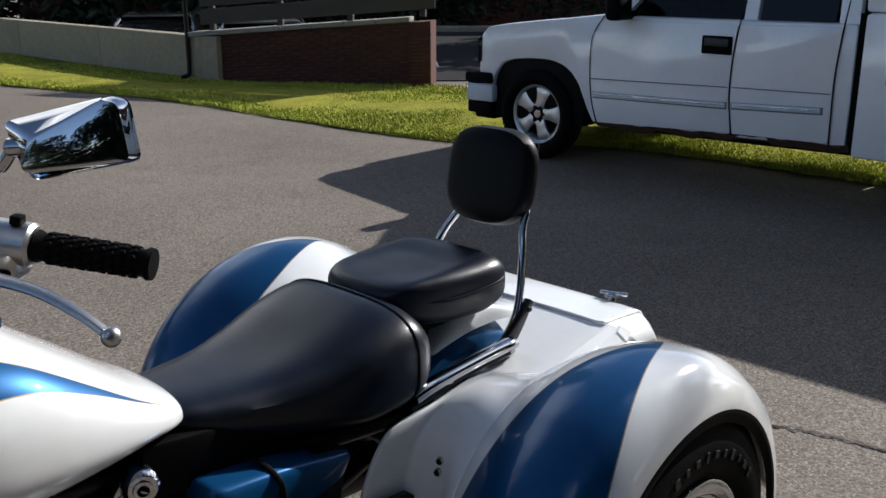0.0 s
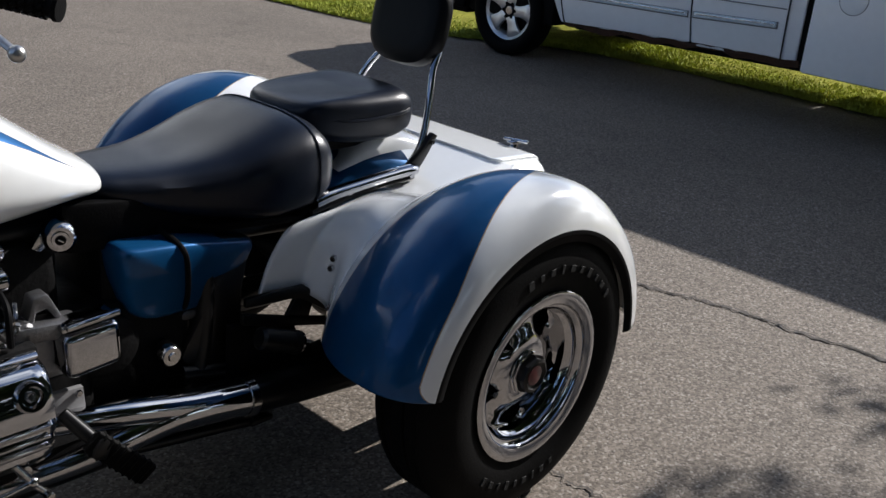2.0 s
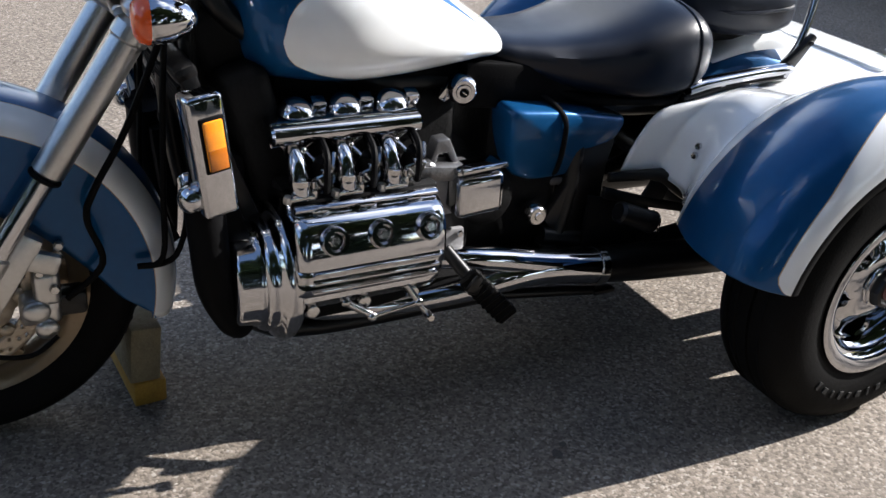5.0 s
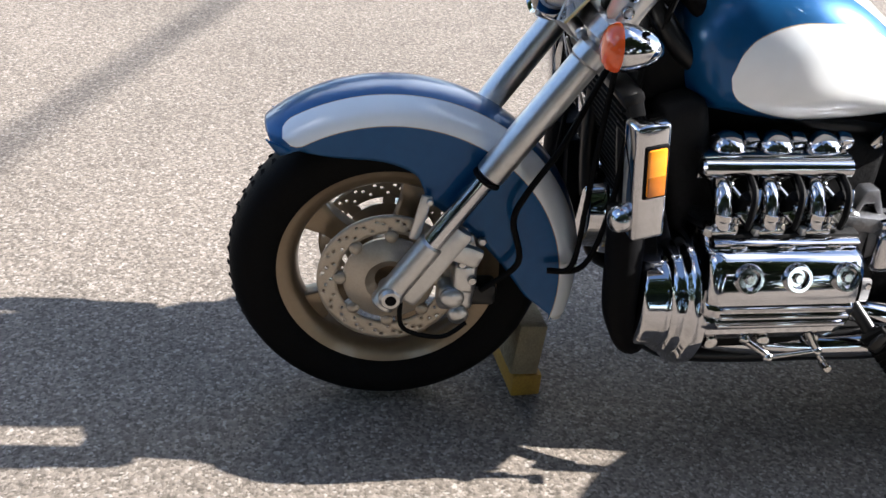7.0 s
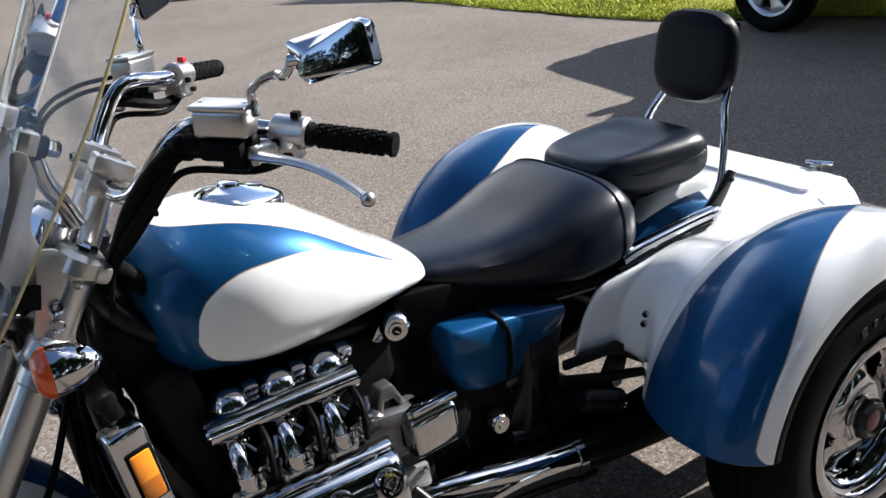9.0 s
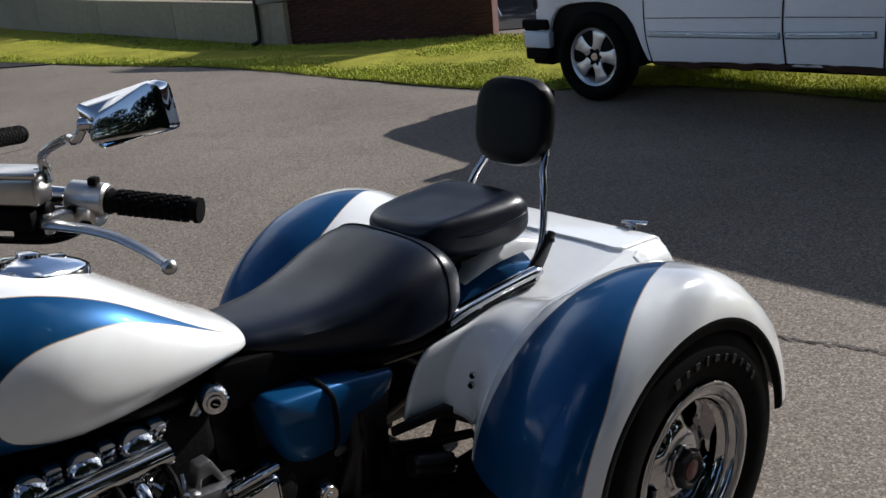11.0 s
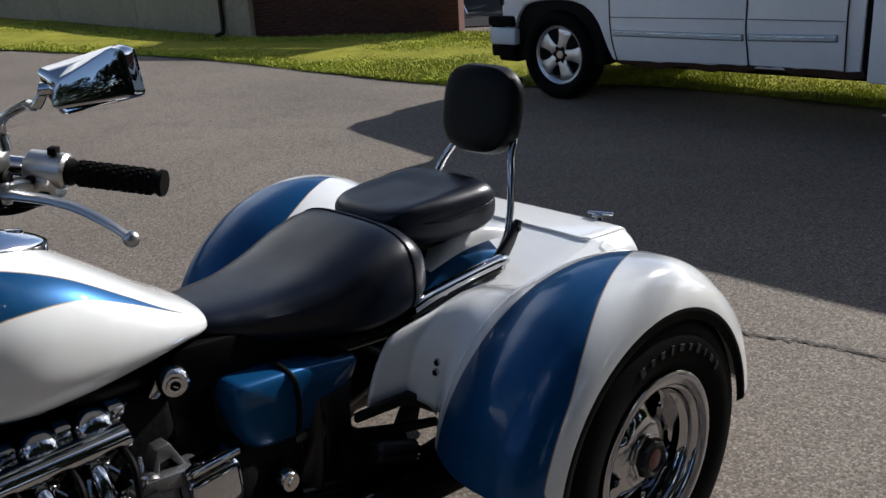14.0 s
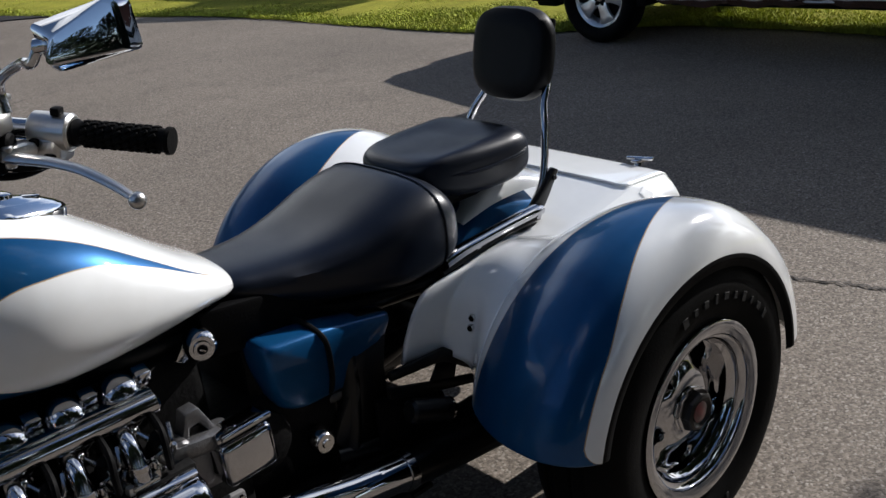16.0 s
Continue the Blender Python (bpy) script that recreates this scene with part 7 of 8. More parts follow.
# doors: thin proud panels with dark seams between
door = flank([(2.56, 1.085), (2.640, 0.963), (2.656, 0.755), (2.636, 0.524), (2.582, 0.350), (1.534, 0.392), (1.568, 0.627), (1.563, 0.878), (1.535, 1.090)], TX0, 0.03, 0.008, truck_white, "front_door", truck, "white front door")
rdoor = flank([(1.521, 1.092), (1.549, 0.878), (1.554, 0.627), (1.520, 0.392), (0.886, 0.405), (0.893, 0.786), (0.874, 1.057), (0.870, 1.105)], TX0, 0.03, 0.008, truck_white, "rear_door", truck, "white rear access door")
for seam in ([(2.548, 1.117), (2.648, 0.963), (2.663, 0.755), (2.643, 0.524), (2.588, 0.345)], [(1.490, 1.240), (1.528, 1.086), (1.556, 0.878), (1.561, 0.627), (1.527, 0.385)], [(0.843, 1.260), (0.868, 1.057), (0.887, 0.786), (0.880, 0.395)]):
    part("door_seam", tube([(TX0 + 0.003, y, z) for y, z in seam], 0.0042, 6, 4), black_plastic, truck, "dark door gap")
flank([(0.785, 1.19), (0.785, 0.36), (0.745, 0.36), (0.745, 1.19)], TX0 + 0.03, 0.10, 0.0, black_plastic, "bed_gap")
hd = part("door_handle", merged(rbox((0.022, 0.215, 0.118), 0.02, pose(TX0 - 0.004, 1.672, 0.957), 3)), black_plastic, door, "black recessed door handle")
part("handle_flap", rbox((0.014, 0.17, 0.05), 0.008, pose(TX0 - 0.016, 1.672, 0.975)), dark_trim, hd)
# grey strip for the shadow line of the flank crease, and the bright rubbing strips
for owner, y0, z0, y1, z1 in ((door, 2.650, 0.662, 1.575, 0.692), (rdoor, 1.545, 0.694, 0.900, 0.708)):
    ln, tilt = y0 - y1, math.degrees(math.atan2(z0 - z1, y0 - y1))
    part("flank_crease", rbox((0.010, ln, 0.007), 0.003, pose(TX0 - 0.001, (y0 + y1) / 2, (z0 + z1) / 2, tilt, 0, 0)), grey_plastic, owner, "grey strip for the shadow line of the door crease")
for owner, y0, z0, y1, z1 in ((door, 2.615, 0.551, 1.582, 0.574), (rdoor, 1.530, 0.578, 0.945, 0.603)):
    ln, tilt = y0 - y1, math.degrees(math.atan2(z0 - z1, y0 - y1))
    at = lambda dx, dz: pose(TX0 + dx, (y0 + y1) / 2, (z0 + z1) / 2 + dz, tilt, 0, 0)
    # grey backing paints the shading round the rubbing strip
    part("strip_gap", rbox((0.006, ln + 0.02, 0.046), 0.002, at(-0.001, -0.003)), grey_plastic, owner)
    part("rubbing_strip", rbox((0.020, ln, 0.034), 0.006, at(-0.008, 0.0)), plate_white, owner, "white rubbing strip with a bright line")
    part("strip_line", rbox((0.006, ln - 0.02, 0.010), 0.002, at(-0.017, 0.004)), steel, owner)
# rusted sill
def sill(u, v):
    y = 2.60 - 1.84 * u
    z = 0.322 + 0.050 * u + 0.045 * v + (0.030 * noise.noise(Vector((y * 6.0, 1.3, 0))) * (1 if v > 0.5 else 1.4))
    return Vector((TX0 + 0.008 + 0.02 * (1 - v), y, z))
rk = part("sill", grid(sill, 70, 3), rust, truck, "rusted lower sill")
for y, w in ((0.83, 0.05), (1.18, 0.09), (1.52, 0.12), (1.80, 0.10), (2.05, 0.06)):
    part("rust_patch", ball((TX0 + 0.004, y, 0.392 - 0.03 * (y - 0.8)), 0.5, (0.010, w, 0.022), 14), rust, rk, "brown rust patch")
part("frame_rail", rbox((0.08, 1.84, 0.08), 0.01, pose(TX0 + 0.20, 1.68, 0.345, -1.0, 0, 0)), engine_black, truck, "dark chassis rail under the sill")
# front bumper, lamps, mirror
bp = part("front_bumper", merged(rbox((TX1 - TX0 + 0.02, 0.16, 0.16), 0.03, pose((TX0 + TX1) / 2, 3.79, 0.465), 3)), worn_chrome, truck, "chrome front bumper with dark pads")
part("bumper_pad", rbox((TX1 - TX0 + 0.03, 0.17, 0.085), 0.025, pose((TX0 + TX1) / 2, 3.785, 0.585), 3), black_plastic, bp)
for x in (TX0 + 0.015, TX1 - 0.015):
    part("bumper_end", rbox((0.075, 0.27, 0.135), 0.02, pose(x, 3.70, 0.468)), plate_white, bp, "pale bumper corner")
for x in (TX0 + 0.012, TX1 - 0.012):
    part("bumper_side_pad", rbox((0.055, 0.27, 0.085), 0.022, pose(x, 3.725, 0.585), 3), black_plastic, bp)
    part("dam_corner", rbox((0.055, 0.25, 0.10), 0.022, pose(x + (0.01 if x < 5 else -0.01), 3.72, 0.350), 3), black_plastic, bp)
part("air_dam", rbox((TX1 - TX0 - 0.08, 0.22, 0.14), 0.03, pose((TX0 + TX1) / 2, 3.70, 0.325), 3), black_plastic, bp)
for x in (TX0 + 0.15, TX1 - 0.15):
    part("headlamp", rbox((0.28, 0.06, 0.20), 0.02, pose(x, 3.725, 0.80), 3), cab_glass, truck)
    part("headlamp_bowl", rbox((0.26, 0.04, 0.18), 0.02, pose(x, 3.715, 0.80), 3), worn_chrome, truck)
part("grille", merged(rbox((1.25, 0.04, 0.26), 0.01, pose(5.33, 3.735, 0.79)), rbox((1.25, 0.06, 0.06), 0.01, pose(5.33, 3.745, 0.79))), dark_trim, truck)
for sx in (1, -1):
    mx = TX0 - 0.12 if sx > 0 else TX1 + 0.12
    mi = part("door_mirror", merged(rbox((0.20, 0.11, 0.17), 0.035, pose(mx, 2.36, 1.175), 3), rbox((0.14, 0.06, 0.06), 0.015, pose(mx + sx * 0.12, 2.36, 1.12))), black_plastic, truck, "black door mirror")
flank(arc(0.50, 0.82, 0.085, 0, 360, 24)[:-1], TX0 - 0.004, 0.02, 0.003, truck_white, "fuel_door", bed, "round fuel door")
flank(arc(0.50, 0.82, 0.0885, 0, 360, 24)[:-1], TX0 - 0.001, 0.015, 0.0, dark_trim, "fuel_door_seam", bed)


def truck_wheel(x, y, side):
    m = Matrix.Translation((x, y, WZ)) @ Matrix.Rotation(radians(-90 if side < 0 else 90), 4, "Z")
    # outer side at -y of the lathe, turned to face -x for the near flank
    rim = part("wheel", lathe([(0.185, 0.06), (0.185, -0.03), (0.205, -0.055), (0.220, -0.068), (0.228, -0.070), (0.228, -0.058), (0.20, -0.05), (0.20, 0.07)], 56, m), alloy, truck, "five-spoke alloy wheel")
    part("tyre", lathe([(0.222, -0.062), (0.235, -0.085), (0.262, -0.108), (0.295, -0.112), (0.322, -0.100), (0.338, -0.080), (0.345, -0.055), (0.345, 0.055), (0.338, 0.08), (0.322, 0.10), (0.262, 0.108), (0.205, 0.08)], 64, m), rubber, rim, "black truck tyre")
    sp = [lathe([(0, -0.052), (0.035, -0.052), (0.045, -0.046), (0.075, -0.040), (0.075, -0.01), (0, -0.01)], 36, m)]
    for k in range(5):
        a = 2 * math.pi * k / 5 + 0.28
        sp.append(prism([(-0.046, 0.05), (0.046, 0.05), (0.042, 0.10), (0.052, 0.15), (0.070, 0.190), (0.04, 0.206), (-0.04, 0.206), (-0.070, 0.190), (-0.052, 0.15), (-0.042, 0.10)], 0.03, 0.007, m @ Matrix.Rotation(a, 4, "Y") @ Matrix.Translation((0, -0.042, 0))))
    part("wheel_spokes", merged(*sp), alloy, rim)
    part("brake_drum", lathe([(0, 0.0), (0.18, 0.0), (0.18, 0.02), (0, 0.02)], 32, m), engine_black, rim)
    part("hub_cap", lathe([(0, -0.062), (0.03, -0.060), (0.036, -0.054), (0.036, -0.046), (0, -0.046)], 24, m), worn_chrome, rim)
    for k in range(6):
        a = 2 * math.pi * k / 6
        part("wheel_nut", lathe([(0, -0.0575), (0.014, -0.0575), (0.016, -0.040), (0, -0.040)], 10, m @ Matrix.Translation((0.058 * math.cos(a), 0, 0.058 * math.sin(a)))), black_plastic, rim)


for y in (WF, WR):
    truck_wheel(TX0 + 0.105, y, -1)
    truck_wheel(TX1 - 0.105, y, 1)

# ---- wooden wheel chock behind the front tyre ----
ck = thing("wheel_chock", (0, 0, 0), "weathered yellowish timber block wedged behind the front tyre", "wood block")
part("timber", rbox((0.066, 0.26, 0.135), 0.006, pose(-1.484, 0.112, 0.124, 0, 4, 3)), wood, ck, "weathered pale upper end")
part("painted_end", rbox((0.070, 0.27, 0.058), 0.005, pose(-1.480, 0.112, 0.029, 0, 0, 3)), yellow_paint, ck, "worn yellow painted lower end")

# ---- pink travel tumbler on the ground ----
cup = thing("travel_tumbler", (-1.395, 4.25, 0), "bright pink travel tumbler with handle and steel rim on asphalt", "tumbler")
C_ = Matrix.Rotation(radians(90), 4, "X")
part("cup_body", lathe([(0, 0.002), (0.030, 0.002), (0.033, 0.008), (0.0345, 0.085), (0.040, 0.100), (0.046, 0.108), (0.049, 0.20), (0, 0.20)], 36, C_), pink, cup)
part("cup_rim", lathe([(0, 0.206), (0.044, 0.206), (0.050, 0.200), (0.049, 0.192), (0, 0.192)], 36, C_), steel, cup, "steel rim")
part("lid", lathe([(0, 0.218), (0.040, 0.217), (0.046, 0.210), (0.046, 0.204), (0, 0.204)], 36, C_), grey_plastic, cup, "clear grey lid")
part("handle", tube([(-0.044, 0, 0.180), (-0.075, 0, 0.178), (-0.080, 0, 0.145), (-0.074, 0, 0.115), (-0.044, 0, 0.112)], 0.008, 10), pink, cup)


# ---- motorcycles parked further back ----
def parked_bike(name, place, turn, label, paint, plate_h, guard=True, lean=8.0):
    """A standing motorcycle, tail towards -y before it is turned; x across, y along."""
    b = thing(name, place, label, "motorcycle", "motorcycles parked in the yard")
    b.rotation_euler = (0, radians(-lean), radians(turn))
    def wheel(nm, y, r, w):
        m = Matrix.Translation((0, y, r)) @ Matrix.Rotation(radians(90), 4, "Z")
        rm = part(nm, lathe([(r - 0.115, -w * 0.4), (r - 0.08, -w * 0.55), (r - 0.08, w * 0.55), (r - 0.115, w * 0.4)], 40, m, closed=True), black_metal, b)
        part("tyre", lathe([(r - 0.085, -w * 0.45), (r - 0.05, -w * 0.98), (r - 0.02, -w * 0.85), (r, -w * 0.35), (r, w * 0.35), (r - 0.02, w * 0.85), (r - 0.05, w * 0.98), (r - 0.085, w * 0.45)], 48, m), rubber, rm)
        part("spokes", merged(*[rod((0, y, r), (0, y + (r - 0.1) * math.cos(a), r + (r - 0.1) * math.sin(a)), 0.012, 8) for a in (2 * math.pi * k / 6 for k in range(6))], rod((-0.09, y, r), (0.09, y, r), 0.04, 16)), brushed, rm)
        part("tread_pattern", merged(*[rbox((w * 0.8, 0.022, 0.012), 0.003, Matrix.Translation((s * w * 0.45, y, r)) @ Matrix.Rotation(2 * math.pi * (k + 0.5 * (s > 0)) / 30, 4, "X") @ Matrix.Translation((0, 0, r - 0.001)) @ Matrix.Rotation(radians(25 * s), 4, "Z"), 1) for k in range(30) for s in (-1, 1)]), rubber, rm)
    wheel("rear_wheel", 0.0, 0.305, 0.085 if guard else 0.062)
    wheel("front_wheel", 1.42, 0.31, 0.05)
    part("engine", merged(rbox((0.30, 0.40, 0.30), 0.05, pose(0, 0.72, 0.42)), rbox((0.24, 0.22, 0.24), 0.03, pose(0, 0.78, 0.64, 12, 0, 0))), engine_black, b)
    part("frame", merged(tube([(0, 0.02, 0.31), (0.08, 0.35, 0.40), (0.08, 0.6, 0.62), (0.03, 1.08, 0.86)], 0.022, 8), tube([(0, 0.02, 0.31), (-0.08, 0.35, 0.40), (-0.08, 0.6, 0.62), (-0.03, 1.08, 0.86)], 0.022, 8)), black_metal, b)
    part("fork", merged(*[rod((s * 0.09, 1.40, 0.31), (s * 0.09, 1.12, 0.98), 0.022) for s in (-1, 1)]), brushed, b)
    part("fuel_tank", ball((0, 0.80, 0.84), 0.17, (0.85, 1.5, 0.75)), paint, b)
    part("seat", rbox((0.25, 0.62, 0.11), 0.05, pose(0, 0.32, 0.80, 4, 0, 0), 3), leather, b)
    part("tail", rbox((0.20, 0.30, 0.10), 0.04, pose(0, -0.02, 0.77, 10, 0, 0), 3), black_metal if guard else paint, b)
    if guard:
        part("tail_fairing", merged(rbox((0.34, 0.42, 0.27), 0.08, pose(0, 0.07, 0.745, 8, 0, 0), 4), rbox((0.22, 0.16, 0.16), 0.05, pose(0, -0.10, 0.62), 3)), black_metal, b, "glossy black tail fairing")
        for s in (-1, 1):
            part("side_panel", rbox((0.07, 0.40, 0.26), 0.03, pose(s * 0.15, 0.30, 0.55), 3), black_metal, b, "black side panel")
    part("rear_light", rbox((0.235 if guard else 0.155, 0.07, 0.085), 0.025, pose(0, -0.165, 0.735, -12, 0, 0), 3), red_lens, b, "red rear light")
    gw = 1.4 if guard else 1.0
    part("grab_rail", tube([(-0.13 * gw, 0.18, 0.78), (-0.14 * gw, -0.10, 0.81), (-0.08 * gw, -0.17, 0.875), (0.08 * gw, -0.17, 0.875), (0.14 * gw, -0.10, 0.81), (0.13 * gw, 0.18, 0.78)], 0.009, 8), brushed, b, "bright grab rail")
    gp_ = part("mudguard", merged(prism([(-0.095, 0.62), (0.095, 0.62), (0.125, 0.34), (0.115, 0.30), (-0.115, 0.30), (-0.125, 0.34)], 0.02, 0.005, pose(0, -0.335, 0.0, -3, 0, 0)), rbox((0.15, 0.30, 0.05), 0.02, pose(0, -0.17, 0.63, 20, 0, 0))) if guard else rbox((0.15, 0.34, 0.05), 0.02, pose(0, -0.10, 0.66, 30, 0, 0)), grey_plastic, b, "grey rear mudguard")
    PY = -0.352 if guard else -0.285
    pl = part("number_plate", rbox((0.18, 0.008, 0.105), 0.003, pose(0, PY, plate_h, -14, 0, 0)), plate_white, b, "white number plate")
    part("plate_bar", merged(*[rbox((0.016, 0.004, 0.045), 0.001, pose(-0.06 + 0.02 * k, PY - 0.005, plate_h - 0.006, -14, 0, 0)) for k in range(7)]), plate_ink, pl)
    part("plate_sticker", rbox((0.03, 0.004, 0.02), 0.001, pose(0.06, PY - 0.008, plate_h + 0.038, -14, 0, 0)), red_plastic, pl)
    for s in (-1, 1):
        part("rear_signal", merged(rod((s * 0.09, -0.14, 0.645), (s * 0.165 * gw ** 0.5, -0.14, 0.645), 0.010), rbox((0.06, 0.05, 0.048), 0.016, pose(s * 0.178 * gw ** 0.5, -0.145, 0.645))), orange_lens, b, "orange turn signal")
        part("shock", merged(rod((s * 0.13, 0.02, 0.36), (s * 0.13, 0.20, 0.72), 0.014), *[lathe([(0.026, -0.006), (0.030, 0.0), (0.026, 0.006)], 14, between((s * 0.13, 0.06 + 0.016 * k, 0.44 + 0.032 * k), (s * 0.13, 0.2, 0.72))) for k in range(8)]), black_metal if guard else chrome, b, "coil spring shock")
        part("silencer", merged(tube([(s * 0.17, 0.75, 0.26), (s * 0.18, 0.4, 0.28), (s * 0.19, -0.05, 0.33), (s * 0.19, -0.22, 0.35)], lambda u: 0.028 + 0.020 * u, 16)), black_metal if guard else chrome, b)
        part("foot_rest", rod((s * 0.14, 0.45, 0.36), (s * 0.26, 0.43, 0.37), 0.016), rubber, b)
        part("pannier_stay", merged(rod((s * 0.15, -0.02, 0.58), (s * 0.22, -0.04, 0.56), 0.02), rbox((0.05, 0.12, 0.05), 0.012, pose(s * 0.215, -0.03, 0.56))), black_plastic, b)
        part("mirror", merged(rod((s * 0.20, 1.05, 1.00), (s * 0.28, 1.02, 1.18), 0.008), rbox((0.11, 0.03, 0.07), 0.02, pose(s * 0.30, 1.01, 1.20))), black_plastic, b)
    part("handlebar", tube([(-0.36, 0.95, 1.02), (-0.25, 1.05, 1.03), (0, 1.10, 1.00), (0.25, 1.05, 1.03), (0.36, 0.95, 1.02)], 0.013, 10), black_metal, b)
    part("headlamp", ball((0, 1.22, 0.90), 0.10, (1, 0.8, 1)), chrome, b)
    part("side_stand", merged(rod((-0.10, 0.55, 0.30), (-0.26, 0.50, 0.02), 0.012), rbox((0.05, 0.06, 0.012), 0.004, pose(-0.265, 0.495, 0.012))), black_metal, b)
    return b


parked_bike("parked_motorcycle", (-1.07, 4.50, 0), -8, "black motorcycle with grey rear mudguard and red rear light", car_paint_a, 0.545, True, 5.0)
parked_bike("parked_motorcycle", (-1.98, 4.80, 0), 14, "dark red motorcycle with chrome shocks and silencers, on its stand", red_paint, 0.60, False)
parked_bike("parked_motorcycle", (-1.35, 10.2, 0), -78, "black motorcycle parked further back, side on", car_paint_a, 0.545, True, 6.0)

# ---- trees round the yard ----
def leaf_cloud(centres, count, size, seed):
    """Many small leaves scattered in clumps."""
    rnd = random.Random(seed)
    verts, faces = [], []
    for _ in range(count):
        c, r = rnd.choice(centres)
        d = Vector((rnd.gauss(0, 1), rnd.gauss(0, 1), rnd.gauss(0, 1))).normalized() * r * rnd.random() ** 0.45
        p = Vector(c) + Vector((d.x, d.y, d.z * 0.75))
        q = Euler((rnd.uniform(-1.0, 1.0), rnd.uniform(-1.0, 1.0), rnd.uniform(0, 6.28))).to_matrix()
        s = size * rnd.uniform(0.6, 1.3)
        i = len(verts)
        verts += [p + q @ Vector(v) for v in ((-s, 0, 0), (0, -s * 0.45, s * 0.1), (s, 0, 0), (0, s * 0.45, s * 0.1))]
        faces.append((i, i + 1, i + 2, i + 3))
    me = bpy.data.meshes.new("crown")
    me.from_pydata(verts, [], faces)
    return me


def tree(place, height, spread, seed, leaves, leaf_size, label, mat=None, lowest=0.28, highest=0.68):
    rnd = random.Random(seed)
    t = thing("tree", place, label, "tree", "trees round the yard")
    tips = []
    limbs = [tube([(0, 0, -0.1), (0.05, 0.03, height * 0.25), (-0.05, 0.06, height * 0.5), (0.04, 0, height * 0.75)], lambda u: height * (0.034 - 0.024 * u), 12)]
    for k in range(11):
        a, z0 = k * 2.4 + rnd.uniform(-0.4, 0.4), height * rnd.uniform(lowest, highest)
        ln = spread * rnd.uniform(0.55, 1.0)
        e = Vector((math.cos(a) * ln, math.sin(a) * ln, z0 + ln * rnd.uniform(0.25, 0.7)))
        limbs.append(tube([(0, 0, z0), (e.x * 0.4, e.y * 0.4, z0 + (e.z - z0) * 0.3), e], lambda u: height * (0.012 - 0.010 * u), 7))
        tips.append((e, spread * rnd.uniform(0.28, 0.45)))
        tips.append((Vector((e.x * 0.6, e.y * 0.6, z0 + (e.z - z0) * 0.6)), spread * rnd.uniform(0.25, 0.4)))
    tips.append((Vector((0, 0, height * 0.85)), spread * 0.5))
    part("trunk", merged(*limbs), bark, t)
    me = leaf_cloud(tips, leaves, leaf_size, seed + 1)
    me.materials.append(mat or leaf)
    cr = new("crown", me)
    cr.parent = t
    return t


big = tree((-8.5, -9.6, 0), 11.0, 4.2, 3, 20000, 0.21, "leafy green tree behind the yard")
for k, (x, y, sc) in enumerate(((-3.0, -9.2, 1.1), (2.0, -9.4, 1.1), (7.5, -10.5, 1.15), (14.0, -13.0, 1.2), (-16.0, -13.0, 1.0), (-14.0, 21.0, 1.0), (-7.0, 25.0, 1.1), (1.0, 28.0, 1.2))):
    c = copy_thing(big, Matrix.Translation((x, y, 0)) @ Matrix.Rotation(1.3 * k, 4, "Z") @ Matrix.Scale(sc, 4))
    c.scale = (sc, sc, sc)

# a slim young tree towards the sun, whose twigs dapple a patch of asphalt
tree((5.20, -2.03, 0), 3.5, 0.58, 21, 1000, 0.042, "slim young tree standing in the sun beside the yard", None, 0.62, 0.80)

# a low tree added out of sight, only to shade the side street
tree((17.5, 8.0, 0), 5.0, 2.6, 61, 7000, 0.15, "low leafy tree added out of sight to shade the side street")

# a tree added behind the wall to cast shade on the far verge
tree((11.6, 18.2, -1.2), 7.6, 3.4, 45, 13000, 0.17, "leafy tree added to shade the far end of the verge")

# ---- overhead cables across the yard ----
for a, b, r in (((7.55 - 4.3, 1.83 - 11.0, 6.0), (7.55 + 5.8, 1.83 + 15.0, 6.0), 0.022), ((9.0 - 1.6, 1.95 - 11.0, 6.1), (9.0 + 4.0, 1.95 + 20.0, 6.1), 0.022)):
    A, B = Vector(a), Vector(b)
    cb = part("overhead_cable", tube([A, A + (B - A) * 0.25 - Vector((0, 0, 0.12)), A + (B - A) * 0.5 - Vector((0, 0, 0.16)), A + (B - A) * 0.75 - Vector((0, 0, 0.12)), B], r, 8), black_plastic, None, "black overhead service cable above the yard")
    tagged(cb, category="cable", group="overhead cables")
for q in ((7.55 - 4.3, 1.83 - 11.0), (7.55 + 5.8, 1.83 + 15.0), (9.0 - 1.6, 1.95 - 11.0), (13.0, 21.95)):
    po = part("utility_pole", lathe([(0, 0), (0.14, 0), (0.10, 6.6), (0, 6.6)], 16, Matrix.Translation((q[0], q[1], -1.2 if q[1] > 10 else 0)) @ Matrix.Rotation(radians(90), 4, "X")), fence_wood, None, "grey wooden utility pole carrying a cable")
    tagged(po, category="pole", group="utility poles")


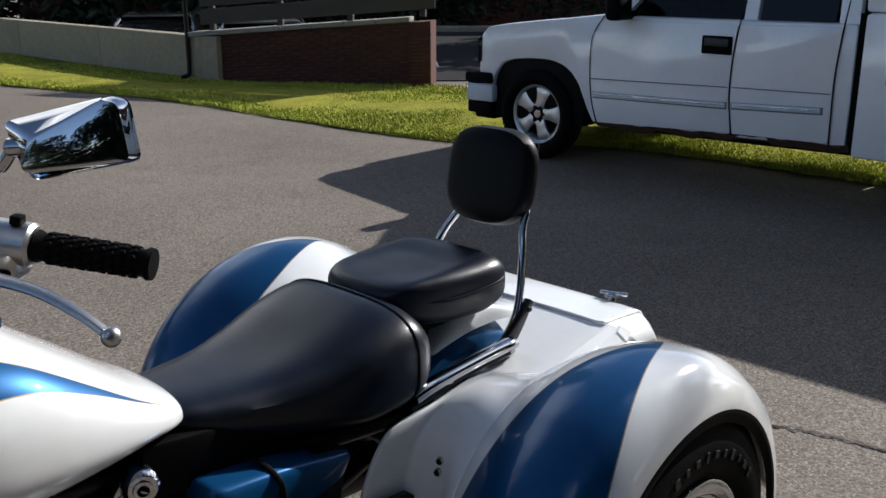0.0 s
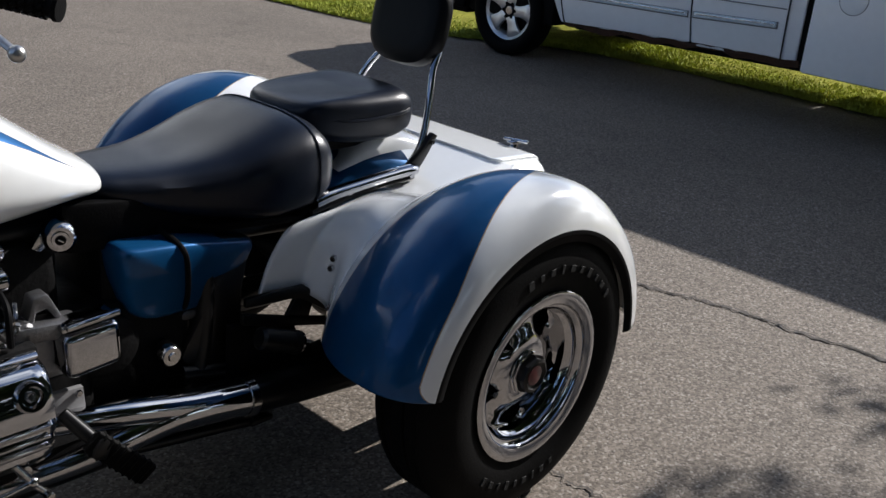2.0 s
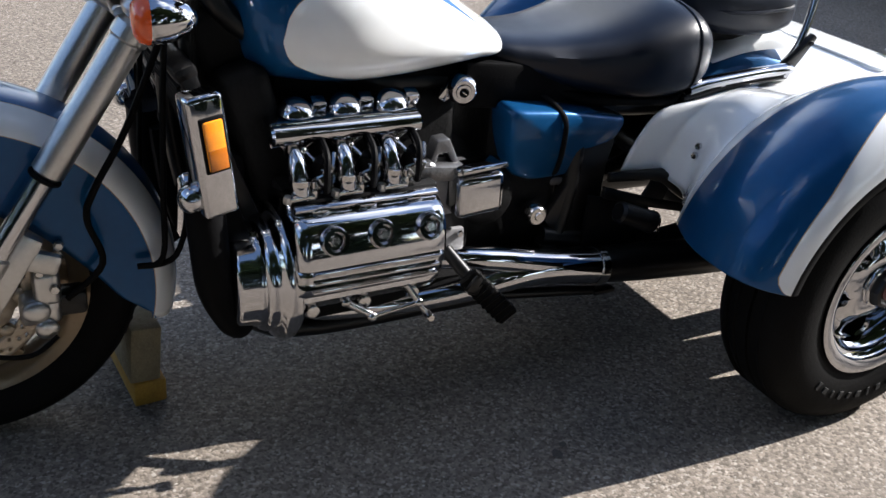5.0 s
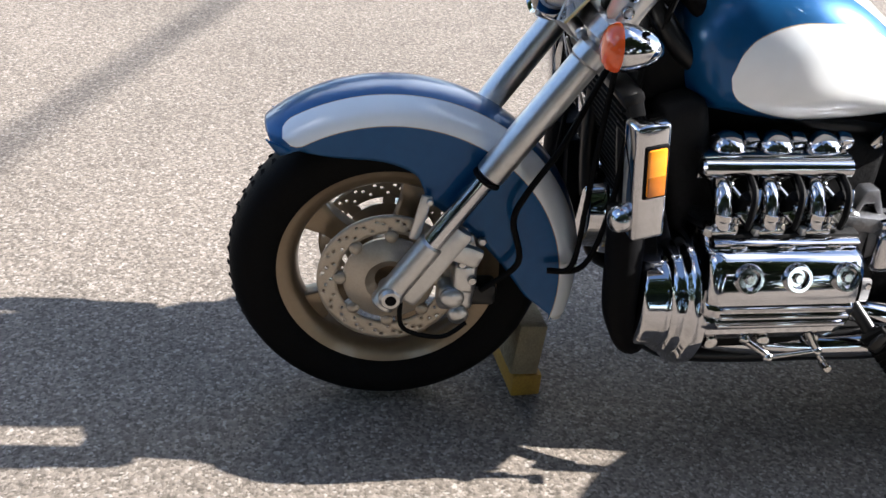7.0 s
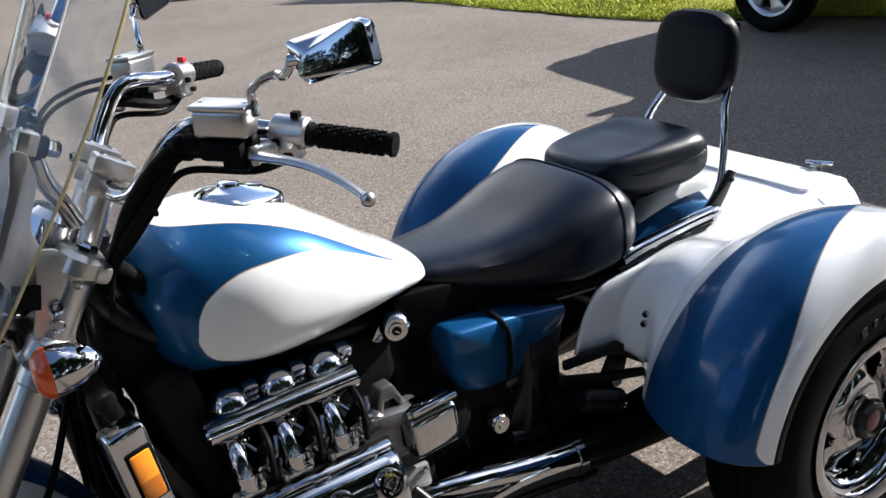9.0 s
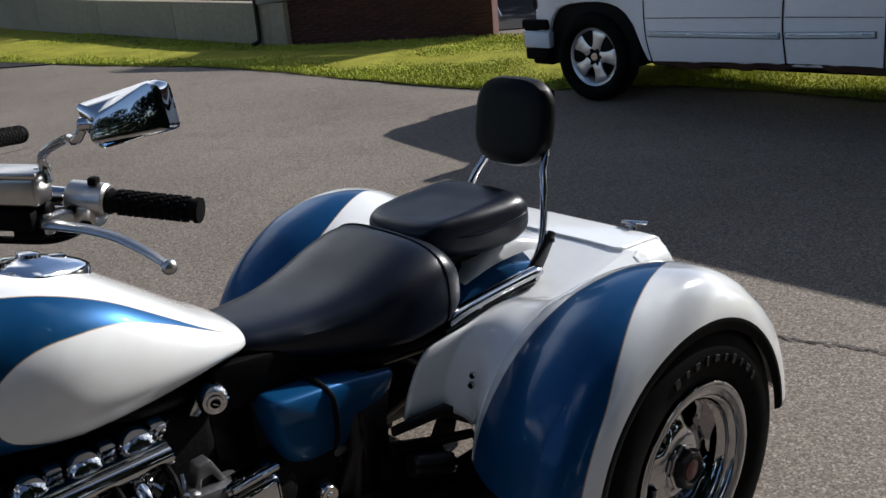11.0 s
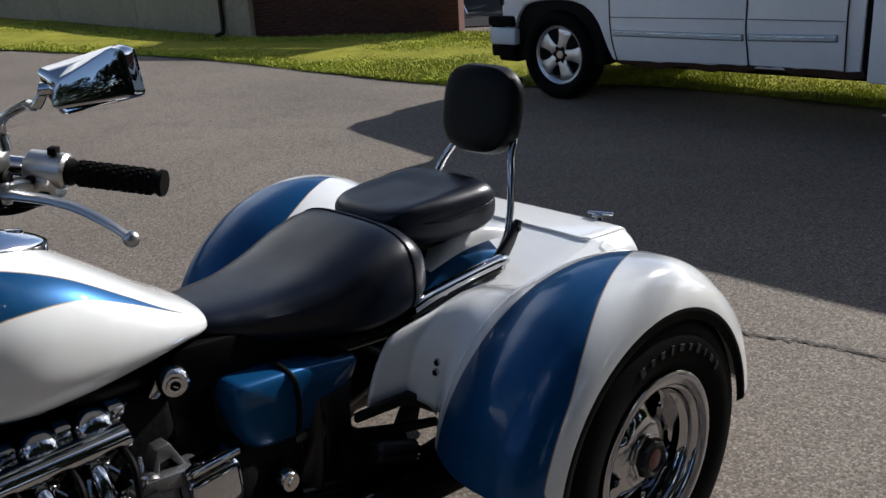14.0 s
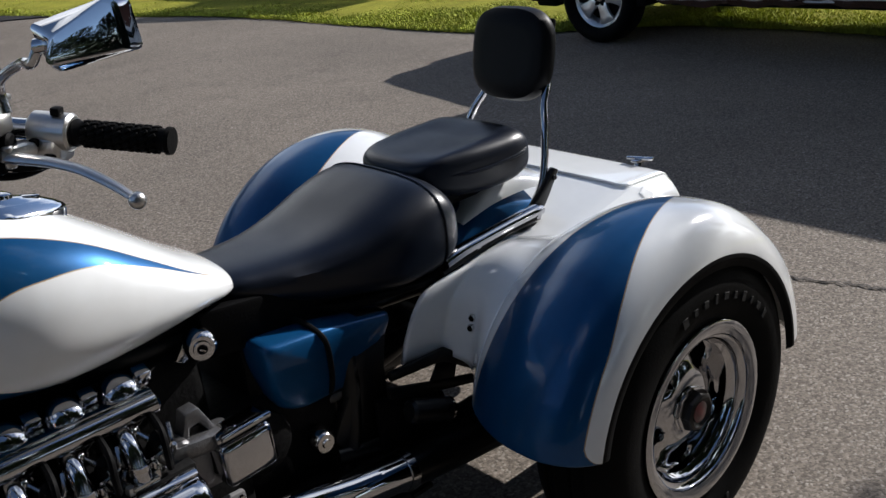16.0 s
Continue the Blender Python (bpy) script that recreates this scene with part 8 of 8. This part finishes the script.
# ---- parked cars in the lower lot behind the wall ----
def parked_car(place, turn, paint, label):
    c = thing("parked_car", place, label, "car", "cars in the lower lot")
    c.rotation_euler = (0, 0, radians(turn))
    body_o = [(-2.15, 0.30), (-2.2, 0.55), (-2.1, 0.80), (-1.5, 0.88), (1.0, 0.92), (1.9, 0.84), (2.2, 0.66), (2.25, 0.40), (2.1, 0.28)]
    part("car_body", prism(body_o, 1.75, 0.06), paint, c)
    cab_r = []
    for z, x0, x1, w in ((0.90, -1.75, 1.05, 0.80), (1.15, -1.35, 0.62, 0.72), (1.36, -0.95, 0.22, 0.63), (1.43, -0.70, 0.02, 0.56)):
        cab_r.append([Vector((x0, -w, z)), Vector((x1, -w, z)), Vector((x1 + 0.08, 0, z)), Vector((x1, w, z)), Vector((x0, w, z)), Vector((x0 - 0.08, 0, z))])
    part("glasshouse", loft(cab_r), dark_glass, c, "dark windows")
    part("roof", rbox((1.10, 1.20, 0.05), 0.02, pose(-0.38, 0, 1.435)), paint, c)
    # chrome tubes added to make the sun glint along the roof edges
    part("roof_edge", merged(*[tube([(-1.70, s * 0.79, 0.93), (-1.0, s * 0.64, 1.37), (-0.6, s * 0.58, 1.45), (0.0, s * 0.58, 1.44), (0.35, s * 0.65, 1.30), (1.05, s * 0.80, 0.93)], 0.03, 8) for s in (-1, 1)]), worn_chrome, c, "chrome strip added along the roof edge for its sun glint")
    for x in (-1.35, 1.4):
        for s in (-1, 1):
            part("wheel", lathe([(0, -0.10), (0.20, -0.10), (0.30, -0.09), (0.32, -0.05), (0.32, 0.05), (0.30, 0.09), (0, 0.09)], 28, pose(x, s * 0.80, 0.32)), rubber, c)
    return c


parked_car((8.6, 15.2, -0.95), 48, car_paint_a, "dark car parked behind the wall")
parked_car((8.8, 12.4, -0.95), 50, car_paint_b, "grey car parked behind the wall")
parked_car((9.0, 9.9, -0.95), 50, car_paint_a, "dark car parked behind the wall")

# undergrowth below the trees, out of view; shade is in its leaf colour
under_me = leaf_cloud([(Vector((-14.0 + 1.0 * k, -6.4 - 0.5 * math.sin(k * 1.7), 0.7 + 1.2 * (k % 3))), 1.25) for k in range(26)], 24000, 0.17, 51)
under_me.materials.append(shaded_leaf)
tagged(new("undergrowth", under_me), "dense green bushes under the trees, out of view, coloured as in shade", "bushes", kind="stuff")

# unseen bushes added to block low sky and darken the mirror's reflection
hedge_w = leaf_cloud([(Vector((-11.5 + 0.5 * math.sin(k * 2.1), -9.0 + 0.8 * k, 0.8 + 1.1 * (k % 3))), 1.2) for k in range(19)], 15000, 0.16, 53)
hedge_w.materials.append(shaded_leaf)
tagged(new("undergrowth", hedge_w), "dense green bushes added at the edge of the yard, coloured as in shade", "bushes", kind="stuff")

# shrubs behind the cars of the lower lot, darkened by colour as in shade
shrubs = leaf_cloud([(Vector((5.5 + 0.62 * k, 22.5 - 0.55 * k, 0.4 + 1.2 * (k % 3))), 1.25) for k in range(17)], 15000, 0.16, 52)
shrubs.materials.append(shaded_leaf)
tagged(new("shrubs", shrubs), "shrubs behind the parked cars, their shade put into the colour", "bushes", kind="stuff")

# hedge along the far street, its shade put into the leaf colour
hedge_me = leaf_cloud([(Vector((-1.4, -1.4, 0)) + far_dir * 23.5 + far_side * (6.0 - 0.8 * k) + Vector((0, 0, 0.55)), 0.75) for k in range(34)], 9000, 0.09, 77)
hedge_me.materials.append(shaded_leaf)
tagged(new("hedge", hedge_me), "hedge in front of the brick building, coloured as in shade", "hedge", kind="stuff")

# ---- bricks of the wall, last ----
def brick_mesh():
    bm = rbox((0.190, 0.024, 0.0365), 0.002, None, 1)
    me = bpy.data.meshes.new("brick")
    bm.to_mesh(me)
    bm.free()
    me.materials.append(brick_red)
    return me


BR = brick_mesh()
rnd_b = random.Random(8)
for row in range(-5, 13):
    x = 0.098 if row % 2 else 0.196
    while x < blen - 0.06:
        br = new("brick", BR)
        br.parent = bw
        br.matrix_local = Mw @ Matrix.Translation((x, front_sign * (0.004 + rnd_b.uniform(-0.002, 0.002)), 0.026 + 0.0425 * row))
        x += 0.196
# end pier, proud of the wall
part("pier_core", rbox((0.25, 0.30, 0.76), 0.0, Mw @ Matrix.Translation((blen - 0.02, -front_sign * 0.06, 0.18))), house_brick, bw, "brick pier at the end of the wall")
for row in range(-5, 13):
    for k in range(1 + row % 2):
        br = new("brick", BR)
        br.parent = bw
        br.matrix_local = Mw @ Matrix.Translation((blen - 0.02 + ((k - 0.5) * 0.128 if row % 2 else 0.0), front_sign * 0.094, 0.026 + 0.0425 * row)) @ Matrix.Diagonal((0.65 if row % 2 else 1.31, 1, 1, 1))
